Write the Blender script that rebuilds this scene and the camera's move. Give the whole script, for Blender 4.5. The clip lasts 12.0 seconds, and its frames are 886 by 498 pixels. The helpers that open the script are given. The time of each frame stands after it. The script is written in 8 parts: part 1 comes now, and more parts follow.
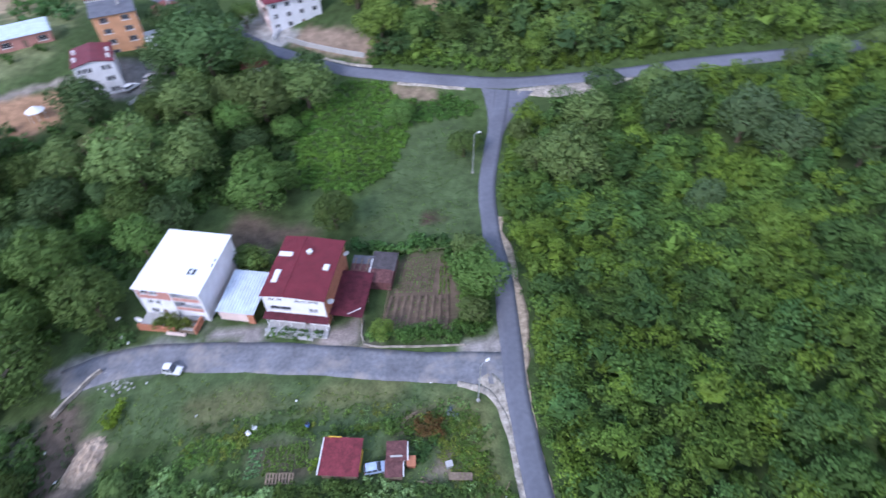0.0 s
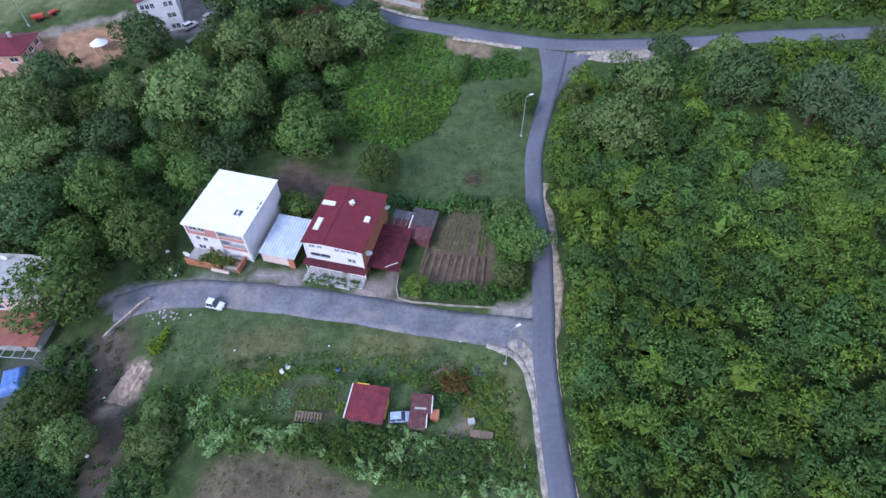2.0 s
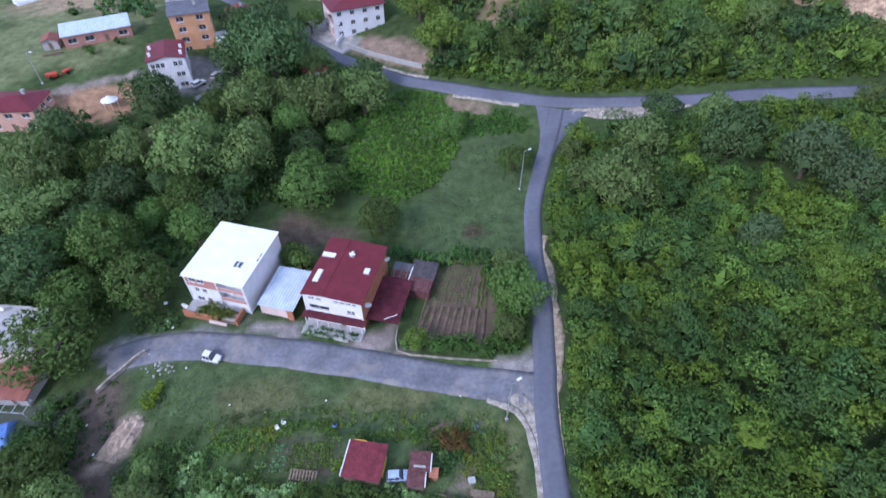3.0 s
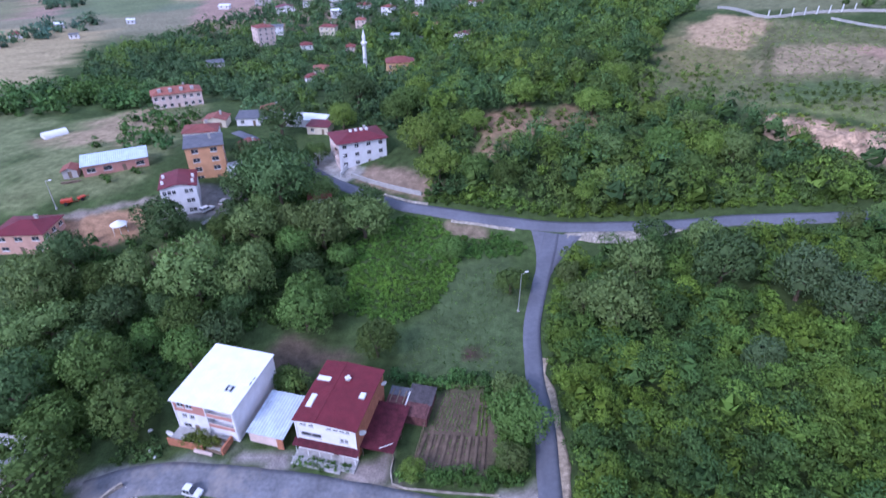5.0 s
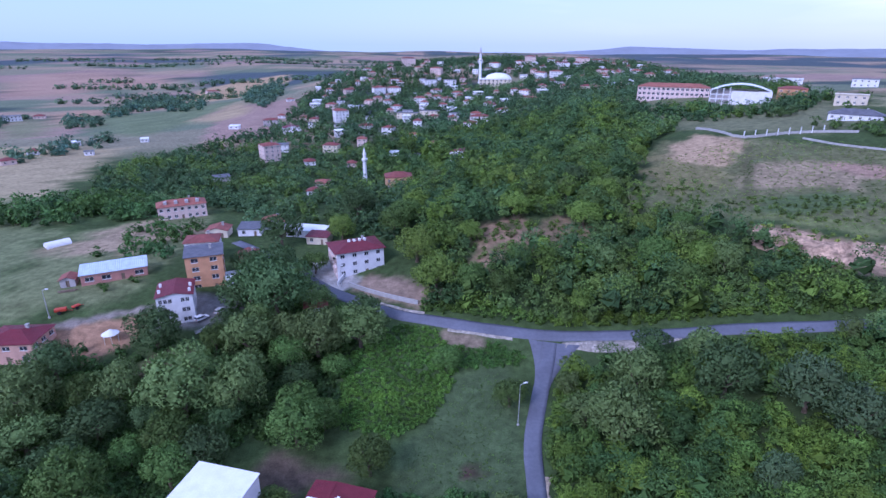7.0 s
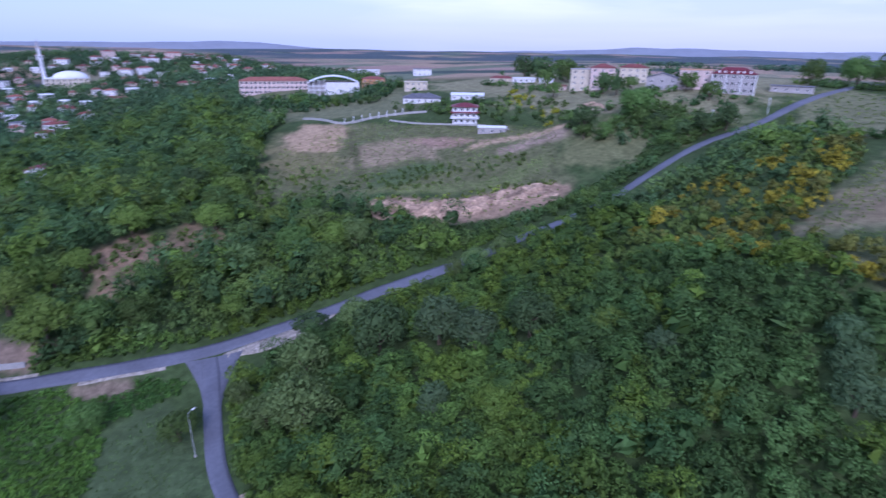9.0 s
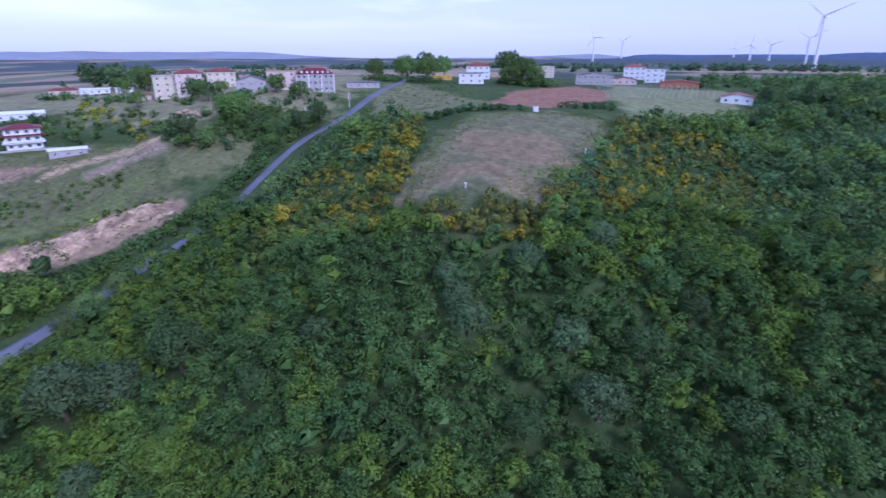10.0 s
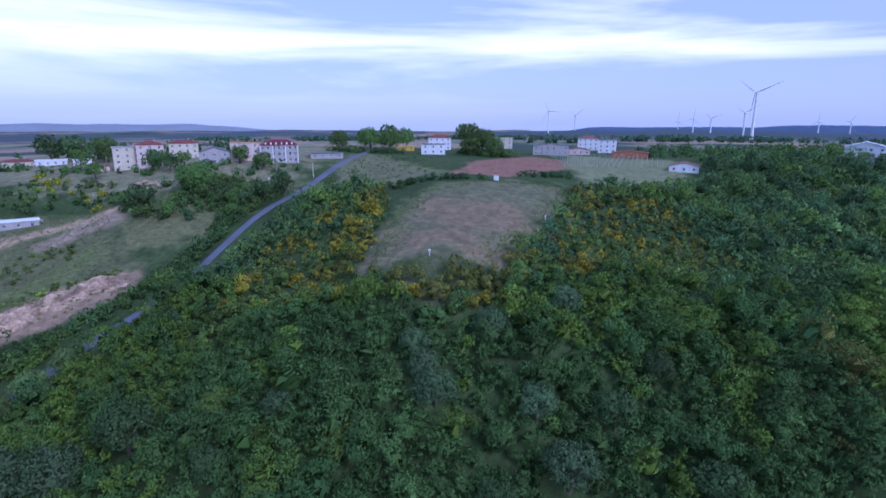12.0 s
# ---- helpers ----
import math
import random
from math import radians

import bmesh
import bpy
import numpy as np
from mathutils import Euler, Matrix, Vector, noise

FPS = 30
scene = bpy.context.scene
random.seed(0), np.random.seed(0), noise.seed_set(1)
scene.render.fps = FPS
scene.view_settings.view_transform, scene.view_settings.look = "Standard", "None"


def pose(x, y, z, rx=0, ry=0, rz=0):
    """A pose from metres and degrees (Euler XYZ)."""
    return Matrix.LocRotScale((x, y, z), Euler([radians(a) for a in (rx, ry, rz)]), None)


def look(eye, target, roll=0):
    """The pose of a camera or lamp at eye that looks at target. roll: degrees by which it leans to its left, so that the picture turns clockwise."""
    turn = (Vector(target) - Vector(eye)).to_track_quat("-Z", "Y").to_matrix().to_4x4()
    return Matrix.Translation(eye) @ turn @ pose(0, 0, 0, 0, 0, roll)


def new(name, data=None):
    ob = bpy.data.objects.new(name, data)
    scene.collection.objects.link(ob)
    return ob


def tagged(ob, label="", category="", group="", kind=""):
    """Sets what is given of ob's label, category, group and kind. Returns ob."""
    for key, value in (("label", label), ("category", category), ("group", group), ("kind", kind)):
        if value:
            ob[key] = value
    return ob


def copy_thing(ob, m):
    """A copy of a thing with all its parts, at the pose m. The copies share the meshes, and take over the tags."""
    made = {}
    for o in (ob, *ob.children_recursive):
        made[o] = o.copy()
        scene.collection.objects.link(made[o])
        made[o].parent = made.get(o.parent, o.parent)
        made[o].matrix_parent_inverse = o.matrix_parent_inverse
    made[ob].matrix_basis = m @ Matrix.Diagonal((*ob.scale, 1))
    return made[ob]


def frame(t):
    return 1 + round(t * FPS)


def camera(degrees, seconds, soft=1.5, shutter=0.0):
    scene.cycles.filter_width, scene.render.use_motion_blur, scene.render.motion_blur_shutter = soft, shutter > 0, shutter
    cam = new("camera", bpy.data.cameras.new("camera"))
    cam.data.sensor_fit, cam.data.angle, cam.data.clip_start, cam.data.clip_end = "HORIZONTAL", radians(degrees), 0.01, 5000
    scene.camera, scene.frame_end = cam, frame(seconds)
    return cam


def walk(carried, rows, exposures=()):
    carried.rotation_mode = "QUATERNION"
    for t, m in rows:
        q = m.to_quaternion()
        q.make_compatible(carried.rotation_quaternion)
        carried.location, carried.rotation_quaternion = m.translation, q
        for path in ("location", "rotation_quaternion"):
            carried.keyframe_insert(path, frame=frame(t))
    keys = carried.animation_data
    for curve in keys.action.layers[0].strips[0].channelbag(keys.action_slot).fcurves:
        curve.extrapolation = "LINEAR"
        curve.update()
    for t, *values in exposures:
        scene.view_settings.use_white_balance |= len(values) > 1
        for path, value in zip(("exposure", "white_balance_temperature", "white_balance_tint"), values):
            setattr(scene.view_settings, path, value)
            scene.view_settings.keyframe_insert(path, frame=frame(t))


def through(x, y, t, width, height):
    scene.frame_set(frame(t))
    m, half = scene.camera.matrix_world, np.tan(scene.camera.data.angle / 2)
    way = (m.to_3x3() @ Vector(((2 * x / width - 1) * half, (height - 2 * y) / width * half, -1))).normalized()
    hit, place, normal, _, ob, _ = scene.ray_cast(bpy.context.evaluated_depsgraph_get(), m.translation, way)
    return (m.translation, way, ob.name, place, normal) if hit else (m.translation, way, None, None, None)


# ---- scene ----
cam = camera(78.07, 12.0, soft=1.5, shutter=0.6)


def eye(yaw, pitch, roll):
    """The drone hovers at one place and only turns: clockwise yaw, pitch above level."""
    return pose(0, 0, 84.0) @ pose(0, 0, 0, 0, 0, -yaw) @ pose(0, 0, 0, 90 + pitch) @ pose(0, 0, 0, 0, 0, roll)


PATH = [
    (0, eye(6.17, -45.86, -0.54)), (0.1, eye(4.60, -45.85, -0.50)), (0.3, eye(2.90, -45.75, -0.50)), (0.5, eye(1.71, -45.62, -0.45)),
    (1, eye(0.66, -45.53, -0.35)), (1.5, eye(0.23, -47.01, -0.16)), (2, eye(0.00, -49.98, -0.16)), (2.5, eye(0.00, -47.75, -0.15)),
    (3, eye(0.05, -44.54, -0.04)), (3.2, eye(0.19, -43.20, -0.16)), (4.8, eye(0.26, -33.15, 0.23)), (5, eye(0.25, -31.82, 0.15)),
    (5.5, eye(0.31, -28.61, 0.16)), (6, eye(0.37, -25.44, 0.13)), (6.5, eye(0.42, -22.18, 0.17)), (7, eye(0.60, -20.45, 0.29)),
    (7.1, eye(2.00, -20.40, 0.25)), (7.2, eye(4.60, -20.40, 0.25)), (7.3, eye(8.30, -20.38, 0.25)), (7.4, eye(13.00, -20.36, 0.25)),
    (7.5, eye(17.46, -20.42, 0.20)), (7.6, eye(19.42, -20.40, 0.18)), (7.7, eye(21.02, -20.37, 0.14)), (9.3, eye(42.81, -20.03, 0.20)),
    (9.4, eye(44.35, -19.81, -0.00)), (9.5, eye(49.26, -20.10, 0.38)), (9.6, eye(59.50, -20.10, 0.10)), (9.7, eye(67.50, -20.08, 0.00)),
    (9.8, eye(74.00, -20.06, -0.10)), (9.9, eye(77.40, -20.05, -0.15)), (10, eye(78.63, -20.05, -0.17)), (10.5, eye(81.53, -20.04, -0.17)),
    (11, eye(82.17, -19.15, -0.13)), (11.5, eye(82.37, -16.04, -0.06)), (12, eye(82.52, -13.06, -0.08)),
]
EXPOSURES = [(0.0, 1.12, 5950, 22), (0.6, 0.95, 5880, 22), (3.0, 0.88, 5800, 23), (5.5, 0.93, 5350, 36), (6.2, 0.83, 5200, 38), (7.0, 0.6, 5150, 38), (9.5, 0.46, 5250, 38), (10.5, 0.62, 5080, 38), (11.5, 0.46, 5050, 38), (12.0, 0.18, 4900, 34)]
walk(cam, PATH, EXPOSURES)

# ---- light: late evening under broken high cloud ----
world = bpy.data.worlds.new("evening_sky")
scene.world = world
world.use_nodes = True
wn, wl = world.node_tree.nodes, world.node_tree.links
sky = wn.new("ShaderNodeTexSky")
sky.sky_type, sky.sun_disc = "NISHITA", False
sky.sun_elevation, sky.sun_rotation = radians(24), radians(-132)
sky.altitude, sky.air_density, sky.dust_density, sky.ozone_density = 100, 1.0, 1.2, 2.0
coord = wn.new("ShaderNodeTexCoord")
sep = wn.new("ShaderNodeSeparateXYZ")
wl.new(coord.outputs["Generated"], sep.inputs[0])
stretch = wn.new("ShaderNodeMapping")     # long level banks of cloud
stretch.inputs["Scale"].default_value = (1.25, 1.0, 11.0)
stretch.inputs["Rotation"].default_value = (radians(2), 0, 0)
stretch.inputs["Location"].default_value = (0.4, 2.3, 0.0)
wl.new(coord.outputs["Generated"], stretch.inputs["Vector"])
cl = wn.new("ShaderNodeTexNoise")
cl.inputs["Scale"].default_value, cl.inputs["Detail"].default_value, cl.inputs["Roughness"].default_value = 1.15, 8.0, 0.55
cl.inputs["Distortion"].default_value = 0.4
wl.new(stretch.outputs[0], cl.inputs["Vector"])
ramp = wn.new("ShaderNodeValToRGB")
ramp.color_ramp.elements[0].position, ramp.color_ramp.elements[0].color = 0.5, (0, 0, 0, 1)
ramp.color_ramp.elements[1].position, ramp.color_ramp.elements[1].color = 0.74, (1, 1, 1, 1)
bank = wn.new("ShaderNodeMapRange")     # the main bank stands five to nine degrees up
bank.interpolation_type = "SMOOTHSTEP"
bank.inputs["From Min"].default_value, bank.inputs["From Max"].default_value = 0.05, 0.0
off = wn.new("ShaderNodeMath"); off.operation = "SUBTRACT"; off.inputs[1].default_value = 0.112
wl.new(sep.outputs["Z"], off.inputs[0])
dist = wn.new("ShaderNodeMath"); dist.operation = "ABSOLUTE"
wl.new(off.outputs[0], dist.inputs[0]); wl.new(dist.outputs[0], bank.inputs["Value"])
more = wn.new("ShaderNodeMath"); more.operation = "MULTIPLY_ADD"; more.inputs[1].default_value = 0.11
wl.new(bank.outputs[0], more.inputs[0]); wl.new(cl.outputs["Fac"], more.inputs[2])
wl.new(more.outputs[0], ramp.inputs[0])
gain = wn.new("ShaderNodeVectorMath"); gain.operation = "SCALE"; gain.inputs["Scale"].default_value = 0.085
wl.new(sky.outputs[0], gain.inputs[0])
veil = wn.new("ShaderNodeMixRGB")     # thin haze that greys the blue
veil.inputs["Fac"].default_value = 0.62
wl.new(gain.outputs[0], veil.inputs["Color1"])
glow = wn.new("ShaderNodeMapRange")     # the haze is brightest low over the land
glow.inputs["From Min"].default_value, glow.inputs["From Max"].default_value = 0.0, 0.35
glow.inputs["To Min"].default_value, glow.inputs["To Max"].default_value = 1.02, 1.0
wl.new(sep.outputs["Z"], glow.inputs["Value"])
bright = wn.new("ShaderNodeVectorMath"); bright.operation = "SCALE"
wl.new(veil.outputs[0], bright.inputs[0]); wl.new(glow.outputs[0], bright.inputs["Scale"])
mixc = wn.new("ShaderNodeMixRGB")
mixc.inputs["Color2"].default_value = (1.16, 1.17, 1.2, 1)
east = wn.new("ShaderNodeMapRange")     # the cloud thins out towards the north-west
east.inputs["From Min"].default_value, east.inputs["From Max"].default_value = -0.3, 0.75
east.inputs["To Min"].default_value, east.inputs["To Max"].default_value = 0.12, 1.0
wl.new(sep.outputs["X"], east.inputs["Value"])
clear_sky = wn.new("ShaderNodeMixRGB")
clear_sky.inputs["Color1"].default_value, clear_sky.inputs["Color2"].default_value = (0.42, 0.62, 0.85, 1), (0.53, 0.62, 0.86, 1)
wl.new(east.outputs[0], clear_sky.inputs["Fac"]); wl.new(clear_sky.outputs[0], veil.inputs["Color2"])
above = wn.new("ShaderNodeMapRange")     # haze hides the cloud low down
above.inputs["From Min"].default_value, above.inputs["From Max"].default_value = 0.03, 0.12
above.inputs["To Min"].default_value, above.inputs["To Max"].default_value = 0.08, 1.0
wl.new(sep.outputs["Z"], above.inputs["Value"])
both = wn.new("ShaderNodeMath"); both.operation = "MULTIPLY"
wl.new(above.outputs[0], both.inputs[0]); wl.new(east.outputs[0], both.inputs[1])
thin = wn.new("ShaderNodeMath"); thin.operation = "MULTIPLY"
wl.new(ramp.outputs[0], thin.inputs[0]); wl.new(both.outputs[0], thin.inputs[1])
wl.new(thin.outputs[0], mixc.inputs["Fac"])
wl.new(bright.outputs[0], mixc.inputs["Color1"])
bg = wn["Background"]
bg.inputs["Strength"].default_value = 1.0
wl.new(mixc.outputs[0], bg.inputs["Color"])

sun = new("sun", bpy.data.lights.new("sun", "SUN"))
sun.data.energy, sun.data.angle, sun.data.color = 1.5, radians(18), (0.97, 0.97, 1.0)
sun.matrix_world = look((-56, -62, 64), (0, 0, 0))


# ---- materials ----
def material(name, base, rough=0.8, spread=0.25, scale=3.0, fine=0.0, bump=0.0, metal=0.0, island=0.0, obj=0.0, wave=None, spec=0.3, attr=None, through=0.0):
    """A surface with two scales of variation: base colour, broad blotches of size 1/scale m, fine grain, relief; island/obj: random
    lightness by loose piece or by object; wave: (ribs per metre, axis, depth); attr: a colour layer that multiplies the base."""
    m = bpy.data.materials.new(name)
    m.use_nodes = True
    n, l = m.node_tree.nodes, m.node_tree.links
    p = n["Principled BSDF"]
    p.inputs["Roughness"].default_value = rough
    p.inputs["Metallic"].default_value = metal
    p.inputs["Specular IOR Level"].default_value = spec
    tc = n.new("ShaderNodeTexCoord")
    no = n.new("ShaderNodeTexNoise")
    no.inputs["Scale"].default_value, no.inputs["Detail"].default_value = scale, 6.0
    l.new(tc.outputs["Object"], no.inputs["Vector"])
    hsv = n.new("ShaderNodeHueSaturation")
    hsv.inputs["Color"].default_value = (*base, 1)
    val = n.new("ShaderNodeMapRange")
    val.inputs["From Min"].default_value, val.inputs["From Max"].default_value = 0.3, 0.7
    val.inputs["To Min"].default_value, val.inputs["To Max"].default_value = 1 - spread, 1 + spread
    l.new(no.outputs["Fac"], val.inputs["Value"])
    last = val.outputs[0]
    if fine:
        no2 = n.new("ShaderNodeTexNoise")
        no2.inputs["Scale"].default_value, no2.inputs["Detail"].default_value = fine, 3.0
        l.new(tc.outputs["Object"], no2.inputs["Vector"])
        mr = n.new("ShaderNodeMapRange")
        mr.inputs["From Min"].default_value, mr.inputs["From Max"].default_value = 0.3, 0.7
        mr.inputs["To Min"].default_value, mr.inputs["To Max"].default_value = 1 - spread * 0.7, 1 + spread * 0.7
        l.new(no2.outputs["Fac"], mr.inputs["Value"])
        mu = n.new("ShaderNodeMath"); mu.operation = "MULTIPLY"
        l.new(last, mu.inputs[0]); l.new(mr.outputs[0], mu.inputs[1])
        last = mu.outputs[0]
    for amount, node, out in ((island, "ShaderNodeNewGeometry", "Random Per Island"), (obj, "ShaderNodeObjectInfo", "Random")):
        if amount:
            src = n.new(node)
            mr = n.new("ShaderNodeMapRange")
            mr.inputs["To Min"].default_value, mr.inputs["To Max"].default_value = 1 - amount, 1 + amount
            l.new(src.outputs[out], mr.inputs["Value"])
            mu = n.new("ShaderNodeMath"); mu.operation = "MULTIPLY"
            l.new(last, mu.inputs[0]); l.new(mr.outputs[0], mu.inputs[1])
            last = mu.outputs[0]
    l.new(last, hsv.inputs["Value"])
    if obj:
        src = n.new("ShaderNodeObjectInfo")
        mr = n.new("ShaderNodeMapRange")
        mr.inputs["To Min"].default_value, mr.inputs["To Max"].default_value = 0.5 - obj * 0.04, 0.5 + obj * 0.04
        l.new(src.outputs["Random"], mr.inputs["Value"]); l.new(mr.outputs[0], hsv.inputs["Hue"])
    out = hsv.outputs[0]
    if attr:
        at = n.new("ShaderNodeAttribute"); at.attribute_name = attr
        mx = n.new("ShaderNodeMixRGB"); mx.blend_type = "MULTIPLY"; mx.inputs["Fac"].default_value = 1.0
        l.new(out, mx.inputs["Color1"]); l.new(at.outputs["Color"], mx.inputs["Color2"])
        out = mx.outputs[0]
    l.new(out, p.inputs["Base Color"])
    height = None
    if wave:
        w = n.new("ShaderNodeTexWave")
        w.bands_direction = wave[1]
        w.inputs["Scale"].default_value = wave[0] * 0.314
        l.new(tc.outputs["Object"], w.inputs["Vector"])
        b = n.new("ShaderNodeBump")
        b.inputs["Strength"].default_value, b.inputs["Distance"].default_value = 1.0, wave[2]
        l.new(w.outputs["Fac"], b.inputs["Height"])
        height = b
    if bump:
        b = n.new("ShaderNodeBump")
        b.inputs["Strength"].default_value, b.inputs["Distance"].default_value = 0.8, bump
        l.new((no2 if fine else no).outputs["Fac"], b.inputs["Height"])
        if height:
            l.new(height.outputs[0], b.inputs["Normal"])
        height = b
    if height:
        l.new(height.outputs[0], p.inputs["Normal"])
    if through:      # leaves let some light through
        tr = n.new("ShaderNodeBsdfTranslucent")
        ms = n.new("ShaderNodeMixShader"); ms.inputs[0].default_value = through
        l.new(out, tr.inputs["Color"]); l.new(p.outputs[0], ms.inputs[1]); l.new(tr.outputs[0], ms.inputs[2])
        l.new(ms.outputs[0], n["Material Output"].inputs["Surface"])
    return m


LEAF = material("leaves", (0.1, 0.175, 0.047), 0.7, 0.22, 0.12, island=0.32, attr="tint", through=0.25, spec=0.2)
TREELEAF = material("tree_leaves", (0.108, 0.185, 0.045), 0.7, 0.2, 0.3, island=0.25, obj=0.36, through=0.25, spec=0.2)
BARK = material("bark", (0.13, 0.10, 0.07), 0.9, 0.3, 2.0, 12.0, 0.02)
ASPHALT = material("asphalt", (0.135, 0.14, 0.172), 0.85, 0.14, 0.12, 1.2, 0.004)
OLDASPHALT = material("worn_asphalt", (0.165, 0.168, 0.19), 0.9, 0.26, 0.22, 1.4, 0.006)
n_, l_ = OLDASPHALT.node_tree.nodes, OLDASPHALT.node_tree.links     # dust and dried mud trodden over the street
mud, lay, dust = n_.new("ShaderNodeTexNoise"), n_.new("ShaderNodeMapRange"), n_.new("ShaderNodeMixRGB")
mud.inputs["Scale"].default_value, mud.inputs["Detail"].default_value, mud.inputs["Roughness"].default_value = 0.16, 9.0, 0.62
lay.inputs["From Min"].default_value, lay.inputs["From Max"].default_value = 0.5, 0.72
dust.inputs["Color2"].default_value = (0.31, 0.275, 0.25, 1)
l_.new(n_["Texture Coordinate"].outputs["Object"], mud.inputs["Vector"]); l_.new(mud.outputs["Fac"], lay.inputs["Value"])
l_.new(n_["Principled BSDF"].inputs["Base Color"].links[0].from_socket, dust.inputs["Color1"])
l_.new(lay.outputs[0], dust.inputs["Fac"]); l_.new(dust.outputs[0], n_["Principled BSDF"].inputs["Base Color"])
GRAVEL = material("pale_gravel", (0.34, 0.30, 0.255), 0.95, 0.45, 0.9, 5.0, 0.03)
TANGRAVEL = material("tan_gravel", (0.36, 0.285, 0.215), 0.95, 0.45, 0.9, 5.0, 0.03)
EARTH = material("bare_earth", (0.42, 0.32, 0.24), 0.95, 0.3, 0.4, 3.0, 0.05)
SOIL = material("garden_soil", (0.135, 0.095, 0.068), 0.95, 0.3, 0.7, 6.0, 0.04)
WHITE = material("white_render", (0.72, 0.72, 0.75), 0.85, 0.08, 0.6, 8.0, 0.003)
PINKISH = material("pale_pink_render", (0.66, 0.52, 0.48), 0.85, 0.1, 0.6, 8.0, 0.003)
CREAM = material("cream_render", (0.62, 0.55, 0.44), 0.85, 0.1, 0.6, 8.0, 0.003)
ORANGE = material("orange_render", (0.57, 0.3, 0.165), 0.85, 0.12, 0.6, 8.0, 0.003)
BRICK = material("hollow_brick", (0.42, 0.17, 0.10), 0.9, 0.2, 1.2, 10.0, 0.01)
GREYWALL = material("grey_render", (0.41, 0.385, 0.385), 0.9, 0.12, 0.6, 8.0, 0.003)
CONCRETE = material("concrete", (0.40, 0.39, 0.38), 0.9, 0.15, 0.8, 9.0, 0.006)
REDROOF = material("dark_red_sheet_roof", (0.155, 0.022, 0.032), 0.5, 0.15, 0.5, 5.0, wave=(4.0, "X", 0.03), spec=0.25)
TILEROOF = material("red_tile_roof", (0.25, 0.085, 0.07), 0.8, 0.2, 0.5, 6.0, 0.02, obj=0.25, wave=(3.0, "X", 0.04))
WHITEROOF = material("white_sheet_roof", (0.78, 0.79, 0.82), 0.55, 0.06, 0.5, 4.0, wave=(1.6, "X", 0.015))
BLUEROOF = material("pale_blue_sheet", (0.50, 0.58, 0.67), 0.45, 0.14, 0.6, 4.0, wave=(1.7, "X", 0.09))
GREYROOF = material("dark_grey_sheet", (0.12, 0.12, 0.14), 0.6, 0.25, 0.6, 4.0, wave=(3.0, "X", 0.03))
GLASS = material("window_glass", (0.045, 0.052, 0.065), 0.08, 0.1, 1.0, spec=0.6)
FRAME = material("white_pvc", (0.75, 0.75, 0.76), 0.5, 0.05, 1.0)
RUST = material("rusty_sheet", (0.12, 0.05, 0.05), 0.8, 0.4, 1.5, 9.0, 0.01)
TIMBER = material("weathered_timber", (0.20, 0.15, 0.11), 0.9, 0.3, 2.0, 12.0, 0.01)
STEEL = material("galvanised_steel", (0.55, 0.56, 0.58), 0.45, 0.1, 2.0, metal=0.6)
REDPAINT = material("red_paint", (0.45, 0.06, 0.03), 0.5, 0.15, 2.0)
BLUEPAINT = material("blue_paint", (0.12, 0.22, 0.50), 0.4, 0.15, 2.0)
CARPAINT = material("white_car_paint", (0.74, 0.75, 0.78), 0.25, 0.04, 2.0, spec=0.6)
RUBBER = material("black_rubber", (0.02, 0.02, 0.02), 0.8, 0.2, 6.0)
YELLOWPAINT = material("yellow_paint", (0.65, 0.42, 0.06), 0.6, 0.15, 2.0)
PALEBLUE = material("faded_blue_paint", (0.36, 0.45, 0.62), 0.45, 0.2, 2.0)
FADEDROOF = material("faded_red_sheet", (0.165, 0.028, 0.038), 0.65, 0.3, 0.8, 3.0, wave=(4.0, "X", 0.02), spec=0.3)
WINEROOF = material("wine_red_sheet", (0.085, 0.017, 0.026), 0.65, 0.35, 0.7, 4.0, wave=(4.0, "X", 0.02), spec=0.2)
DUSTYRED = material("dusty_red_render", (0.46, 0.225, 0.19), 0.85, 0.12, 0.8, 8.0, 0.003)
SALMON = material("salmon_render", (0.56, 0.34, 0.27), 0.85, 0.12, 0.6, 8.0, 0.003)


# ---- the lie of the land: spot heights (x, y, z) fitted to the camera's view at assumed distances, joined by a smooth surface ----
VALLEY = [
    (0, 0, 0), (-10, 29, 0), (-35, 35, -1), (-63, 37, -3), (-88, 74, -3), (-50, 71, 0), (-17, 68, 0), (9, 52, 0), (14, 29, 0),
    (19, 111, 2), (0, 87, 0), (-22, 104, 1), (-63, 109, 2), (-106, 106, 4), (-126, 73, 0), (-152, 0, -4), (-114, -96, -2), (0, -98, 2),
    (0, -167, 6), (-113, -195, 2),
]
ROAD = [
    (32, 139, 8), (54, 131, 10), (77, 125, 15), (98, 118, 20), (116, 110, 27), (130, 101, 33), (144, 95, 38), (180, 98, 46),
    (202, 97, 51), (222, 93, 54), (244, 88, 59), (343, 93, 66), (-15, 147, 9), (-32, 156, 11), (-44, 167, 12),
]
SPUR = [
    (22, 38, 1), (39, 24, 8), (55, 23, 13), (69, 54, 14), (54, 94, 5), (91, 101, 15), (82, 12, 17), (87, 50, 26), (104, 15, 35),
    (108, -19, 33), (125, 29, 50), (128, 7, 50), (224, 7, 62), (197, -20, 58), (137, 50, 45), (181, 73, 53), (204, 51, 60), (171, -30, 47),
    (95, -64, 22), (119, -60, 34), (163, -59, 44), (88, -16, 14), (66, -38, 8), (46, -81, 6), (74, -128, 30),
]
